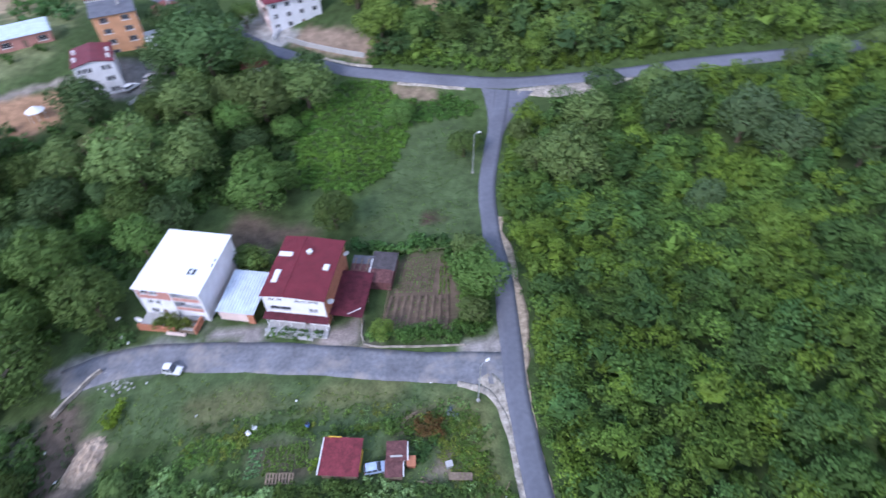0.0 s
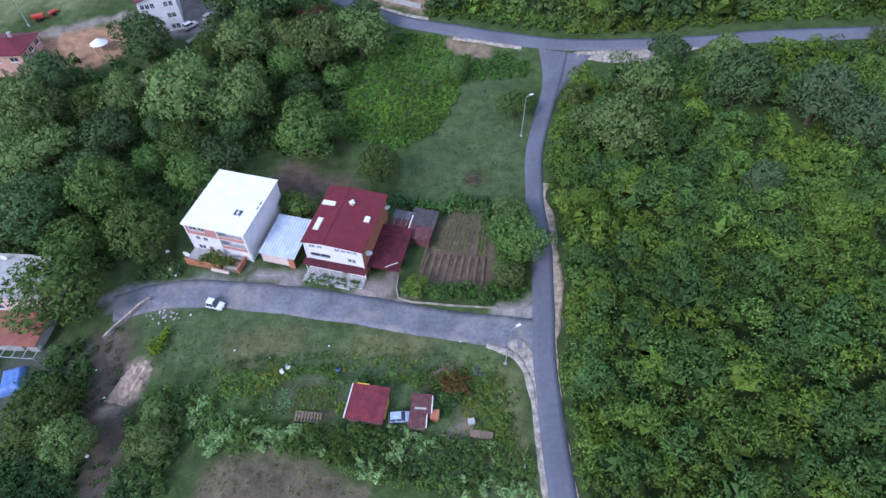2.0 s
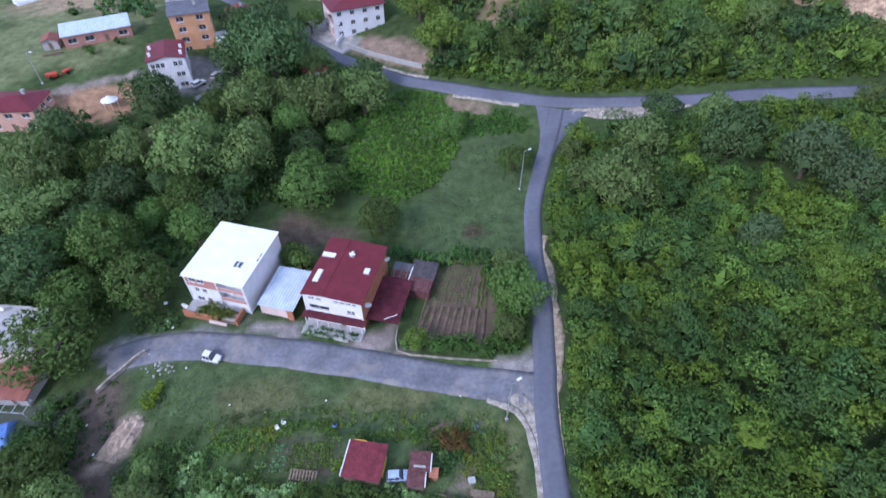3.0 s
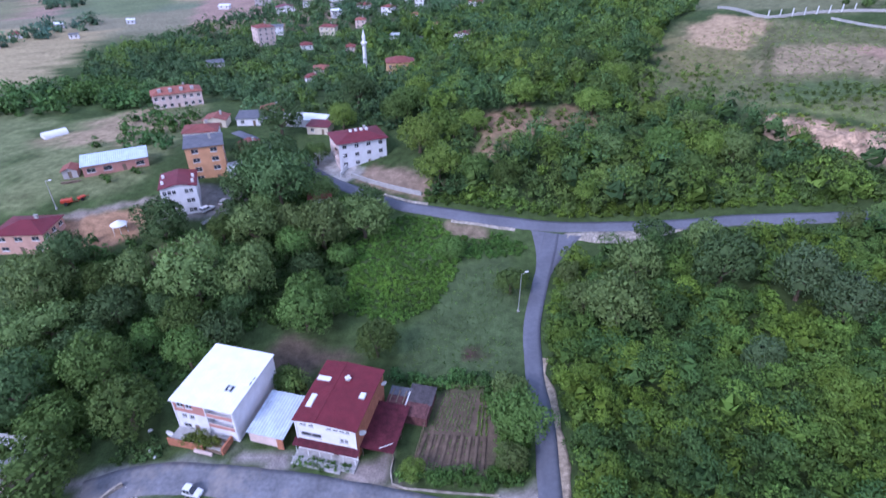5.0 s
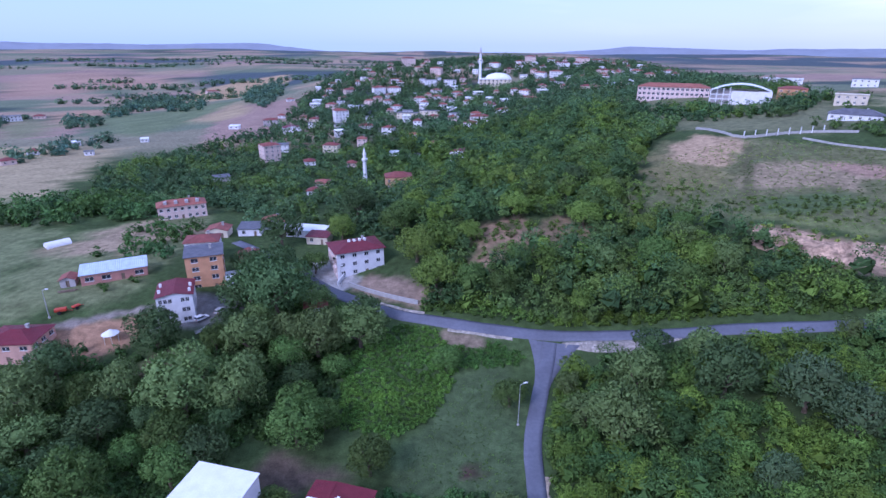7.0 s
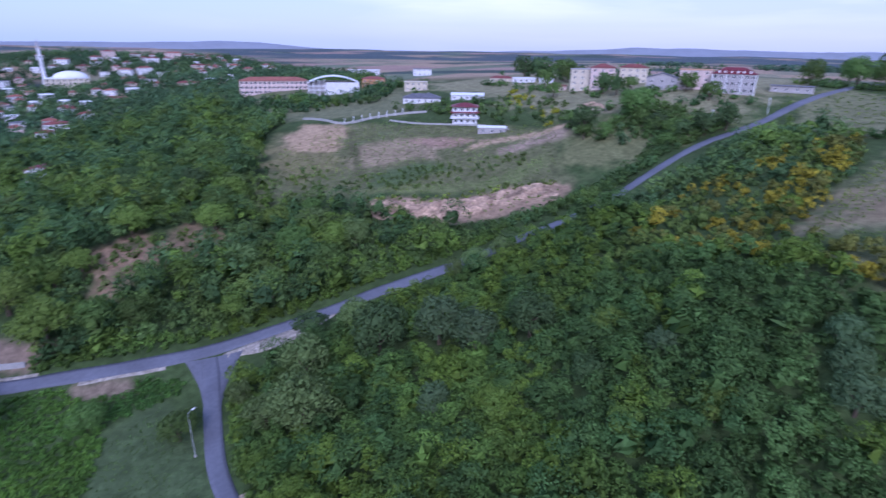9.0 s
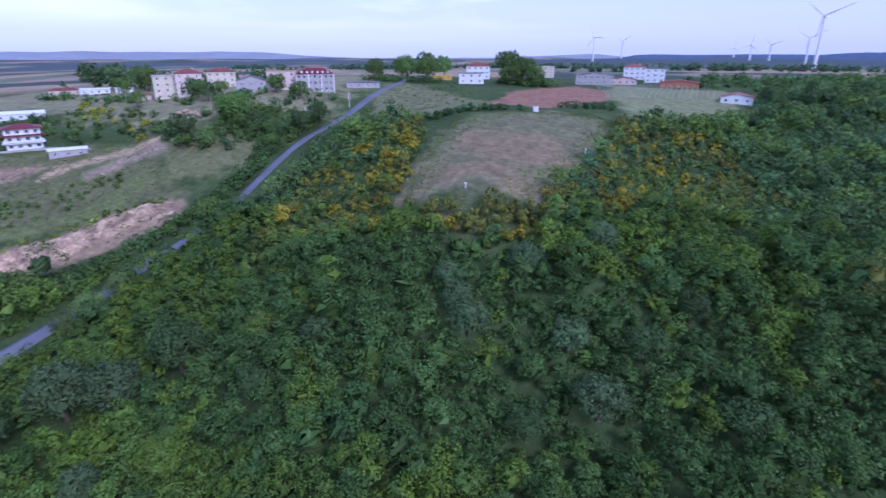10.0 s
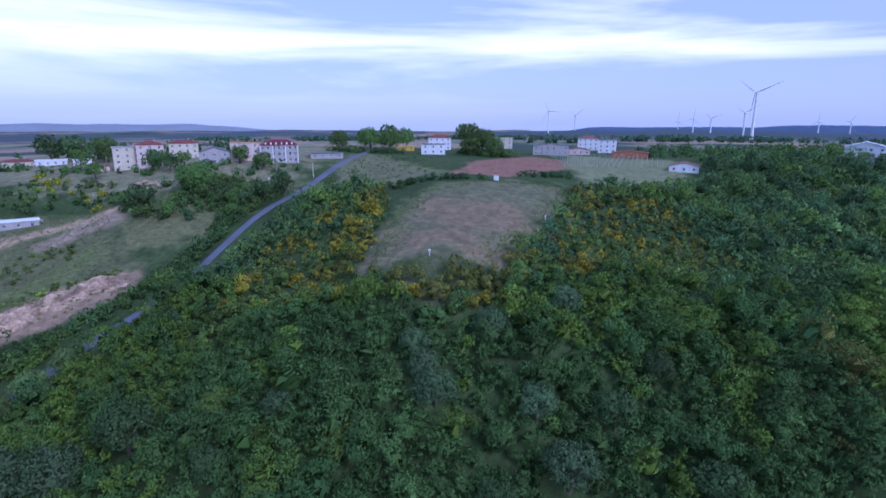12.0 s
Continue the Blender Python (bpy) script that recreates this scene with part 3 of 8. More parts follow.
def strip(name, line, left, right, lift, mat, ragged=0.0, seed=0, across=4):
    """A sheet with depth along a line, from `left` to `right` metres beside it, laid `lift` above the ground."""
    t = np.gradient(line, axis=0)
    t /= np.linalg.norm(t, axis=1)[:, None]
    side = np.stack([t[:, 1], -t[:, 0]], 1)
    rng = np.random.RandomState(seed)
    run = np.arange(len(line)) * 1.0
    la, ra = (e + ragged * (1.6 * (value_noise(run, run * 0, 3.0, seed + k) - 0.5) + 0.3 * rng.uniform(-1, 1, len(line))) for k, e in ((1, left), (2, right)))
    verts, faces, n = [], [], across + 3
    for q, s, a, b in zip(line, side, la, ra):
        w = np.linspace(a, b, across + 1)
        row = [(*(q + s * v), 0) for v in w]
        row = [row[0]] + row + [row[-1]]
        z = height(np.array([r[0] for r in row]), np.array([r[1] for r in row])) + lift
        z[0] -= lift + 0.5; z[-1] -= lift + 0.5
        verts += [(r[0], r[1], h) for r, h in zip(row, z)]
    for i in range(len(line) - 1):
        for j in range(n - 1):
            faces.append((i * n + j, i * n + j + 1, (i + 1) * n + j + 1, (i + 1) * n + j))
    return link(name, verts, faces, mat, smooth=True)


LANE = smooth_line([(17.1, 8), (17.05, 27), (17.0, 33.5), (17.1, 39), (17.2, 45), (17.6, 49.5), (18.1, 54), (18.8, 61.4), (19.6, 69.6), (19.7, 77.4), (19.7, 82.3),
                    (20.3, 91.1), (21.6, 100.4), (24.2, 110), (26.7, 118), (28.7, 124), (31.2, 133)])
HILL_ROAD = smooth_line([(-75, 192), (-60, 180), (-43.4, 165.9), (-31.5, 155.8), (-13.2, 146.3), (-0.5, 142.3), (11.9, 139), (25.6, 136.5), (33, 135.4),
                         (44, 133.6), (54.5, 131.2), (67, 127.8), (77, 125.4), (89, 121.6), (98, 118), (108, 113), (116, 109.5), (131, 101),
                         (145, 96.5), (160, 96.5), (180, 96.5), (202, 95.5), (221, 92.8), (244, 89), (300, 88), (345, 92), (420, 100)])
STREET = smooth_line([(-62, 57.5), (-57, 59.0), (-50, 60.0), (-41, 59.6), (-29, 58.2), (-14.6, 56.0), (-0.4, 53.0), (8, 51.5), (17, 50.5)])
FLARE = LANE[LANE[:, 1] > 114]
SWING = np.linspace(0, 1, len(FLARE)) ** 2.2
LAYBY = HILL_ROAD[(HILL_ROAD[:, 0] > 33) & (HILL_ROAD[:, 0] < 66)]
SWELL = np.sin(np.linspace(0.25, np.pi, len(LAYBY))) ** 0.8
for ob, label in ((strip("road", HILL_ROAD, -1.95, 1.95, 0.14, ASPHALT, 0.12, 1), "dark asphalt hill road with ragged edges"),
                  (strip("road", LANE, -1.95, 1.95, 0.17, ASPHALT, 0.12, 2), "narrow dark asphalt lane between the houses and the wood"),
                  (strip("road", STREET, -3.3, 3.1, 0.12, OLDASPHALT, 0.4, 3, 6), "wide pale worn asphalt street before the houses"),
                  (strip("verge", LANE[19:37], 1.6, 3.3, 0.15, TANGRAVEL, 1.1, 4), "pale broken gravel verge along the lane"),
                  (strip("verge", LANE[:20], 1.7, 2.4, 0.13, TANGRAVEL, 0.5, 14), "thin pale gravel edge of the lane"),
                  (strip("road", smooth_line([(12.6, 49.6), (14.2, 46), (15.2, 42.5), (15.7, 38.5)], 1.0), -1.2, 1.2, 0.125, GRAVEL, 0.6, 15), "pale gravel corner of street and lane"),
                  (strip("verge", LANE[:15], -2.3, -1.6, 0.09, GRAVEL, 0.25, 5), "pale concrete and gravel verge of the lane"),
                  (strip("verge", LAYBY, 1.8, 2.1 + 4.9 * SWELL, 0.10, GRAVEL, 0.9, 6), "pale gravel pull-in at the junction"),
                  (strip("verge", HILL_ROAD[(HILL_ROAD[:, 0] > 2) & (HILL_ROAD[:, 0] < 22)], 1.9, 2.8, 0.10, GRAVEL, 0.4, 7), "pale broken edge of the hill road"),
                  (strip("road", FLARE, -1.9 - 4.0 * SWING, 1.9 + 6.5 * SWING, 0.10, ASPHALT, 0.1, 8), "asphalt apron where the lane meets the road"),
                  (strip("verge", smooth_line([(7.6, 48.7), (10.3, 47.7), (12.6, 46.4), (13.8, 43.7), (14.4, 40.7), (14.7, 37.3), (14.9, 33.6), (14.9, 29.3), (15.0, 22)], 1.0), -0.45, 0.6, 0.15, GRAVEL, 0.28, 9), "pale concrete corner of street and lane"),
                  (strip("verge", HILL_ROAD[(HILL_ROAD[:, 0] > -20) & (HILL_ROAD[:, 0] < -4)], -2.9, -2.1, 0.10, GRAVEL, 0.3, 7), "pale broken road edge")):
    tagged(ob, label, "road" if ob.name.startswith("road") else "verge", kind="structure")


# ---- the village houses: x, y, width, storeys, then wall and roof ----
VALLEY_HOUSES = [(-118, 385, 13, 4, "Pt"), (-64, 494, 13, 2, "Wt"), (15, 340, 14, 2, "Wr"), (36, 475, 17, 2, "Wt"), (34, 499, 10, 2, "Wt"), (-67, 314, 10, 1, "Pt"),
                 (-65, 281, 7, 1, "Wt"), (-128, 319, 10, 1, "Gg"), (-31, 387, 6, 1, "Ww"), (-16, 372, 7, 1, "Gg"), (-88, 374, 8, 1, "Wt"), (-58, 367, 7, 1, "Pt"), (-3, 400, 6, 1, "Wt")]
SLOPE_HOUSES = [(-97, 560, 15, 4, "Wt"), (-131, 498, 16, 2, "Wr"), (-162, 544, 17, 2, "Gt"), (-192, 526, 10, 1, "Ww"), (-30, 560, 22, 2, "Cg"), (-8, 562, 20, 2, "Cg"), (5, 606, 11, 2, "Wt"),
                (-31, 575, 11, 2, "Wg"), (-57, 652, 12, 2, "Wt"), (-21, 662, 14, 2, "Wt"), (-4, 540, 11, 1, "Ct"), (-70, 568, 8, 1, "Wg"), (-137, 575, 9, 1, "Ct"), (-165, 592, 8, 1, "Wt"),
                (54, 589, 11, 2, "Wt"), (-80, 658, 10, 2, "Pt"), (24, 695, 14, 2, "Wt"), (164, 610, 22, 2, "Ct")]
HILLTOP_HOUSES = [(-116, 746, 16, 2, "Pt"), (-144, 758, 10, 2, "Wt"), (-76, 732, 17, 3, "Wt"), (-56, 728, 18, 3, "Wt"), (-46, 905, 22, 4, "Pt"), (-10, 783, 17, 3, "Wg"), (-2, 852, 18, 3, "Pt"),
                  (-165, 787, 8, 2, "Ww"), (128, 896, 16, 2, "Wt"), (145, 906, 17, 4, "Pt"), (143, 799, 18, 3, "Wt"), (163, 789, 18, 3, "Wt"), (187, 851, 17, 3, "Wt"), (224, 892, 22, 3, "Pt"),
                  (222, 770, 18, 2, "Pt"), (234, 743, 15, 2, "Wt"), (253, 728, 16, 2, "Wt"), (126, 816, 17, 2, "Wg"), (17, 789, 17, 3, "Wg")]
FARM_HOUSES = [(91, 821, 18, 2, "Wt"), (245, 892, 17, 2, "Wt"), (174, 749, 15, 2, "Wg"), (180, 920, 15, 2, "Wt"), (88, 887, 17, 2, "Wt"), (106, 855, 15, 2, "Pt"), (-447, 589, 18, 2, "Wg"),
               (-282, 431, 6, 1, "Ww"), (-276, 350, 9, 1, "Pt"), (-239, 451, 6, 1, "Ww"), (-392, 989, 22, 2, "Pt"), (-285, 387, 8, 1, "Wt"), (-436, 615, 12, 1, "Pt"), (-247, 389, 6, 1, "Wg"),
               (-187, 717, 10, 1, "Wt"), (212, 610, 16, 1, "Wg"), (186, 567, 15, 1, "Ct")]
CROWD = []
rnd = random.Random(12)
while len(CROWD) < 122:      # the crowded hilltop and the lanes below it
    hx, hy = (rnd.uniform(-150, 290), rnd.uniform(600, 930)) if len(CROWD) < 98 else (rnd.uniform(-125, 70), rnd.uniform(400, 700))
    if all(math.hypot(hx - h[0], hy - h[1]) > 20 for h in VALLEY_HOUSES + SLOPE_HOUSES + HILLTOP_HOUSES + FARM_HOUSES + CROWD) and math.hypot(hx - 80, hy - 795) > 45 and hy > 0.9 * hx + 400:
        CROWD.append((round(hx), round(hy), rnd.choice((7, 8, 9, 10, 12)), rnd.choice((1, 2, 2, 2)), rnd.choice(("Wt", "Wt", "Wg", "Pt", "Ct", "Ww"))))
VILLAGE_HOUSES = CROWD + VALLEY_HOUSES + SLOPE_HOUSES + HILLTOP_HOUSES + FARM_HOUSES
KEEP_CLEAR = [(h[0], h[1], 0.45 * h[2] + 3.6) for h in VILLAGE_HOUSES] + [(h[0] * 0.975, h[1] * 0.975, 0.3 * h[2] + 3) for h in VILLAGE_HOUSES[len(CROWD) // 2:]]
KEEP_CLEAR += [(-44, 328, 7), (-21, 287, 14), (80, 792, 40), (166, 390, 30), (188, 350, 26), (150, 380, 16), (200, 266, 20), (-111, 228, 16), (-72, 200, 8), (-67, 209, 8),
               (-50, 197, 12), (-61, 212, 7), (-64, 172, 7), (-85, 186, 9), (-35, 172, 14), (-20, 172, 14)]


# ---- plants ----
def leaf_blades(points, normals, size, rng, droop=0.7):
    """Pointed leaf sprays at the points, lying roughly across the normals with their tips out and up: corners, and a soft normal per corner."""
    n = len(points)
    d = normals + droop * rng.normal(size=(n, 3))
    d /= np.linalg.norm(d, axis=1)[:, None] + 1e-9
    a = np.cross(d, rng.normal(size=(n, 3)))
    a /= np.linalg.norm(a, axis=1)[:, None] + 1e-9
    b = np.cross(d, a)
    b *= np.where(b[:, 2] < -0.3, -1, 1)[:, None]
    s = (size * rng.uniform(0.55, 1.4, n))[:, None]
    v = np.stack([points - a * s * 0.34, points + a * s * 0.34, points + b * s * 1.05 + d * s * 0.12], 1)
    soft = normals * 0.55 + d * np.sign((d * normals).sum(1))[:, None] * 0.75 + np.array([0, 0, 0.25])
    soft /= np.linalg.norm(soft, axis=1)[:, None] + 1e-9
    turned = (np.cross(v[:, 1] - v[:, 0], v[:, 2] - v[:, 0]) * soft).sum(1) < 0
    v[turned] = v[turned][:, [1, 0, 2]]
    return v.reshape(-1, 3), np.arange(3 * n, dtype=np.int32).reshape(n, 3), np.repeat(soft, 3, axis=0)


def soften(me, normals):
    me.shade_smooth()
    me.normals_split_custom_set_from_vertices(normals)


def dome_points(centres, radii, squash, per, rng, low=-0.25, lobes=0):
    """Points on the upper parts of many domes: positions, outward directions, the dome of each, and a tone by lobe.
    lobes: each dome is broken into that many smaller leafy heads."""
    k = np.repeat(np.arange(len(centres)), per)
    z = rng.uniform(low, 1, len(k))
    f = rng.uniform(0, 2 * np.pi, len(k))
    q = np.sqrt(np.clip(1 - z * z, 0, 1))
    d = np.stack([q * np.cos(f), q * np.sin(f), z], 1)
    flat = np.stack([np.ones(len(k)), np.ones(len(k)), squash[k]], 1)
    if not lobes:
        r = radii[k] * rng.uniform(0.72, 1.16, len(k))
        return centres[k] + d * r[:, None] * flat, d, k, np.ones(len(k))
    n = len(centres)
    hz = rng.uniform(-0.1, 1, (n, lobes))
    hf = rng.uniform(0, 2 * np.pi, (n, lobes))
    hq = np.sqrt(1 - hz * hz)
    heads = np.stack([hq * np.cos(hf), hq * np.sin(hf), hz], 2)
    heads[:, 0] = (0, 0, 1)
    size, tone = rng.uniform(0.3, 0.52, (n, lobes)), rng.uniform(0.86, 1.16, (n, lobes))
    j = rng.randint(0, lobes, len(k))
    h = heads[k, j]
    out = d + 0.55 * h
    out /= np.linalg.norm(out, axis=1)[:, None] + 1e-9
    p = h * 0.66 + out * (size[k, j] * rng.uniform(0.75, 1.12, len(k)))[:, None]
    nrm = out * 0.8 + h * 0.4
    nrm /= np.linalg.norm(nrm, axis=1)[:, None] + 1e-9
    return centres[k] + p * radii[k][:, None] * flat, nrm, k, tone[k, j]


def core_mesh(centres, radii, squash, rng):
    """Low rough domes under the leaves, six-sided."""
    ring, verts, faces = 6, [], []
    f = np.arange(ring) * 2 * np.pi / ring
    rows = [(1.0, -0.45), (0.9, 0.3), (0.45, 0.8)]
    n = len(centres)
    per = ring * 3 + 1
    tpl = [(q * np.cos(a + 0.5 * i), q * np.sin(a + 0.5 * i), z) for i, (q, z) in enumerate(rows) for a in f] + [(0, 0, 0.95)]
    tpl = np.array(tpl)
    v = centres[:, None] + tpl[None] * (radii * 0.44)[:, None, None] * np.stack([np.ones(n), np.ones(n), squash], 1)[:, None]
    v = v + (rng.uniform(-0.13, 0.13, v.shape) * radii[:, None, None])
    base = np.arange(n)[:, None] * per
    fq = [(i * ring + j, i * ring + (j + 1) % ring, (i + 1) * ring + (j + 1) % ring, (i + 1) * ring + j) for i in range(2) for j in range(ring)]
    fq += [(2 * ring + j, 2 * ring + (j + 1) % ring, 3 * ring, 3 * ring) for j in range(ring)]
    return v.reshape(-1, 3), [base + np.array(q)[None] for q in fq[:2 * ring]], [base + np.array(q[:3])[None] for q in fq[2 * ring:]]


def triangles(quads):
    return np.vstack([quads[:, [0, 1, 2]], quads[:, [0, 2, 3]]])


def scrub(name, label, centres, radii, squash, per, leaf, tints, seed, core=True):
    """One mass of bushes: domes of leaf clumps over rough cores. tints: a colour per dome that multiplies the leaf green."""
    rng = np.random.RandomState(seed)
    pts, d, k, tone = dome_points(centres, radii, squash, per, rng, lobes=8 if core else 0)
    v, tris, soft = leaf_blades(pts, d, leaf[k] if np.ndim(leaf) else np.full(len(k), leaf), rng, 1.0)
    col = np.repeat(tints[k] * tone[:, None], 3, axis=0)
    if core:
        cv, quads, caps = core_mesh(centres, radii, squash, rng)
        t = np.vstack([triangles(np.vstack(quads)), np.vstack(caps)])
        own = t.ravel() // (len(cv) // len(centres))
        inner = cv[t.ravel()] + rng.uniform(-0.11, 0.11, (t.size, 3)) * radii[own][:, None]     # loose inner leaves
        out = np.repeat(inner.reshape(-1, 3, 3).mean(1) - centres[own[::3]], 3, axis=0)
        out = out / (np.linalg.norm(out, axis=1)[:, None] + 1e-9) + np.repeat(rng.normal(size=(len(t), 3)), 3, axis=0) * 0.45
        v, tris = np.vstack([v, inner]), np.vstack([tris, np.arange(t.size, dtype=np.int32).reshape(-1, 3) + len(v)])
        # Inner leaves are tinted a tenth darker, inner shade painted into their colour.
        col = np.vstack([col, tints[own] * 0.9])
        soft = np.vstack([soft, out / np.linalg.norm(out, axis=1)[:, None]])
    me = fast_mesh(name, v, tris, LEAF)
    soften(me, soft)
    tint_layer(me, "tint", col)
    return tagged(new(name, me), label, "bushes", kind="stuff")


def crown_data(seed, lobes, leaves, leaf, spread=0.55, tall=1.0):
    """A crown of radius 1 round its origin: leafy lobes over cores."""
    rng = np.random.RandomState(seed)
    f = rng.uniform(0, 2 * np.pi, lobes)
    z = rng.uniform(-0.55, 0.95, lobes)
    q = spread * np.sqrt(np.clip(1 - (z / 1.1) ** 2, 0.05, 1)) * rng.uniform(0.7, 1.15, lobes)
    c = np.stack([q * np.cos(f), q * np.sin(f), z * 0.62 * tall], 1)
    c = np.vstack([c, [(0, 0, 0.2 * tall)]])
    r = np.append(rng.uniform(0.15, 0.34, lobes) if lobes > 20 else rng.uniform(0.26, 0.46, lobes), 0.5)
    s = np.full(len(r), 0.95)
    per = np.maximum(6, (leaves * r ** 2 / (r ** 2).sum()).astype(int))
    pts, d, k, _ = dome_points(c, r, s, per, rng, low=-0.7)
    keep = np.ones(len(pts), bool)
    for i in range(len(c)):
        keep &= (np.linalg.norm(pts - c[i], axis=1) > r[i] * 0.72) | (k == i)
    v, qd, soft = leaf_blades(pts[keep], d[keep] * 0.7 + 0.45 * pts[keep], np.full(keep.sum(), leaf), rng, 0.75)
    solid = np.append(np.arange(0, lobes, 3), lobes)
    cv, quads, caps = core_mesh(c[solid], r[solid], s[solid], rng)
    t = np.vstack([triangles(np.vstack(quads)), np.vstack(caps)]) + len(v)
    out = cv / (np.linalg.norm(cv, axis=1)[:, None] + 1e-9)
    return np.vstack([v, cv]), np.vstack([qd, t]), np.vstack([soft, out])


def limb(bm, a, b, ra, rb, sides=6):
    a, b = Vector(a), Vector(b)
    m = (b - a).to_track_quat("Z", "Y").to_matrix()
    rings = []
    for p, r in ((a, ra), ((a + b) / 2 + m @ Vector((ra * 0.4, 0, 0)), (ra + rb) / 2), (b, rb)):
        rings.append([bm.verts.new(p + m @ Vector((r * math.cos(i * 2 * math.pi / sides), r * math.sin(i * 2 * math.pi / sides), 0))) for i in range(sides)])
    for u, w in zip(rings, rings[1:]):
        for i in range(sides):
            bm.faces.new((u[i], u[(i + 1) % sides], w[(i + 1) % sides], w[i]))


def make_tree(seed, lobes, leaves, leaf, mat, spread=0.55, tall=1.0):
    """A tree whose crown has radius 1: trunk with limbs, and the crown."""
    tree = new("tree")
    bm = bmesh.new()
    rng = random.Random(seed)
    limb(bm, (0, 0, -0.25), (0.03, 0.02, 0.62 * tall), 0.085, 0.055, 8)
    limbs = []
    for i in range(4):
        a = i * 1.57 + rng.random()
        limbs.append(bmesh.new())
        limb(limbs[-1], (0.03, 0.02, 0.4 + 0.06 * i), (0.5 * math.cos(a), 0.5 * math.sin(a), (0.75 + 0.1 * i) * tall), 0.04, 0.015, 5)
    me = bpy.data.meshes.new("trunk"); bm.to_mesh(me); bm.free(); me.materials.append(BARK)
    trunk = new("trunk", me); trunk.parent = tree
    for b in limbs:
        me = bpy.data.meshes.new("limb"); b.to_mesh(me); b.free(); me.materials.append(BARK)
        new("limb", me).parent = trunk
    v, t, soft = crown_data(seed, lobes, leaves, leaf, spread, tall)
    v[:, 2] += 0.95 * tall
    crown = new("crown", fast_mesh("crown", v, t, mat)); crown.parent = tree
    soften(crown.data, soft)
    return tree


GREENS = {
    "green": TREELEAF,
    "bright": material("bright_leaves", (0.17, 0.26, 0.05), 0.7, 0.2, 0.3, island=0.25, obj=0.2, through=0.3, spec=0.2),
    "grey": material("grey_green_leaves", (0.138, 0.208, 0.062), 0.7, 0.2, 0.3, island=0.25, obj=0.25, through=0.2, spec=0.25),
    "blue": material("blue_green_leaves", (0.098, 0.165, 0.066), 0.7, 0.2, 0.3, island=0.25, obj=0.2, through=0.2, spec=0.3),
    "dark": material("dark_leaves", (0.075, 0.132, 0.045), 0.7, 0.2, 0.3, island=0.25, obj=0.25, through=0.2, spec=0.2),
}
LABELS = {"green": "leafy green broad-crowned tree", "bright": "young yellow-green leafy tree", "grey": "grey-green willow-like leafy tree", "dark": "dark green dense leafy tree", "blue": "blue-green dense round-crowned tree"}
MODELS = {}


def plant(x, y, r, sort="green", where="", high=0.95, group="", fine=True):
    """Stands a tree of crown radius r on the ground."""
    key = (sort, fine, int(hash01(x, y, 3) * 3))
    m = Matrix.Translation((x, y, float(height(x, y)))) @ Matrix.Rotation(hash01(x, y) * 6.28, 4, "Z") @ Matrix.Diagonal((r * (0.85 + 0.3 * hash01(x, y, 6)), r * (0.85 + 0.3 * hash01(x, y, 7)), r * high * (0.85 + 0.35 * hash01(x, y, 8)), 1))
    if key not in MODELS:
        seed = 11 + 7 * len(MODELS)
        t = make_tree(seed, 44, 6000, 0.08, GREENS[sort], 0.72) if fine else make_tree(seed, 16, 1500, 0.16, GREENS[sort], 0.65)
        t.matrix_basis = m
        MODELS[key] = t
    else:
        t = MODELS[key]
        base = t.scale.copy()
        t.scale = (1, 1, 1)
        t = copy_thing(t, m)
        MODELS[key].scale = base
    return tagged(t, LABELS[sort] + (" " + where if where else ""), "tree", group or "trees")


# ---- woods and scrub ----
SPUR_WOOD = [(21.5, -60), (21, 28), (21.5, 44), (22.5, 62), (24, 75), (24, 95), (27.5, 106), (31.5, 114), (34, 120.5), (50, 121.5), (64, 121), (76, 118), (97, 112), (115, 104),
             (130, 93), (150, 86), (180, 84), (202, 82), (215, 78), (205, 62), (196, 46), (166, 40), (126, 38), (120, 18), (129, 3), (170, -13), (212, -24),
             (220, -38), (230, -58), (246, -78), (262, -90), (300, -100), (310, -200), (60, -150), (24, -110)]
NORTH_WOOD = [(-4, 156), (-2, 146), (10, 143), (36, 138.5), (56, 135.5), (80, 130), (100, 122.5), (117, 114), (112, 126), (98, 148), (92, 162), (70, 196), (88, 238),
              (106, 268), (126, 292), (128, 330), (120, 420), (0, 430), (-60, 400), (-30, 300), (-10, 230), (-8, 190), (2, 170)]
NORTH_GAP = [(7, 157), (14, 181), (30, 188), (52, 186), (47, 170), (36, 168), (24, 163)]
ROADSIDE_EAST = [(120, 114), (132, 107), (150, 101), (180, 101), (215, 99), (232, 100), (228, 140), (204, 140), (196, 112), (160, 108), (140, 112), (122, 121)]
WEST_WOOD = [(-100, 95), (-140, 70), (-110, 58), (-88, 72), (-66, 66), (-56, 78), (-47, 90), (-44, 99), (-28, 98), (-24, 106), (-26, 128), (-15, 141), (-30, 150),
             (-46, 160), (-58, 168), (-62, 150), (-60, 130), (-66, 120), (-80, 112), (-82, 120), (-100, 118)]
VINES = [(-24, 104), (-25, 128), (-14, 141), (-4, 140), (8, 136), (16, 134), (24, 128), (20, 124), (6, 124), (1, 112), (-2, 106), (-11, 100)]
VILLAGE_WOOD = [(-60, 172), (-48, 176), (-30, 178), (-8, 190), (-10, 230), (-30, 300), (-60, 400), (0, 430), (120, 420), (128, 330), (150, 300), (180, 285), (230, 330), (262, 420),
                (300, 600), (310, 900), (120, 980), (-40, 1000), (-170, 900), (-170, 700), (-150, 520), (-190, 420), (-205, 330), (-172, 262), (-140, 240), (-110, 242),
                (-80, 225), (-76, 205), (-58, 200)]
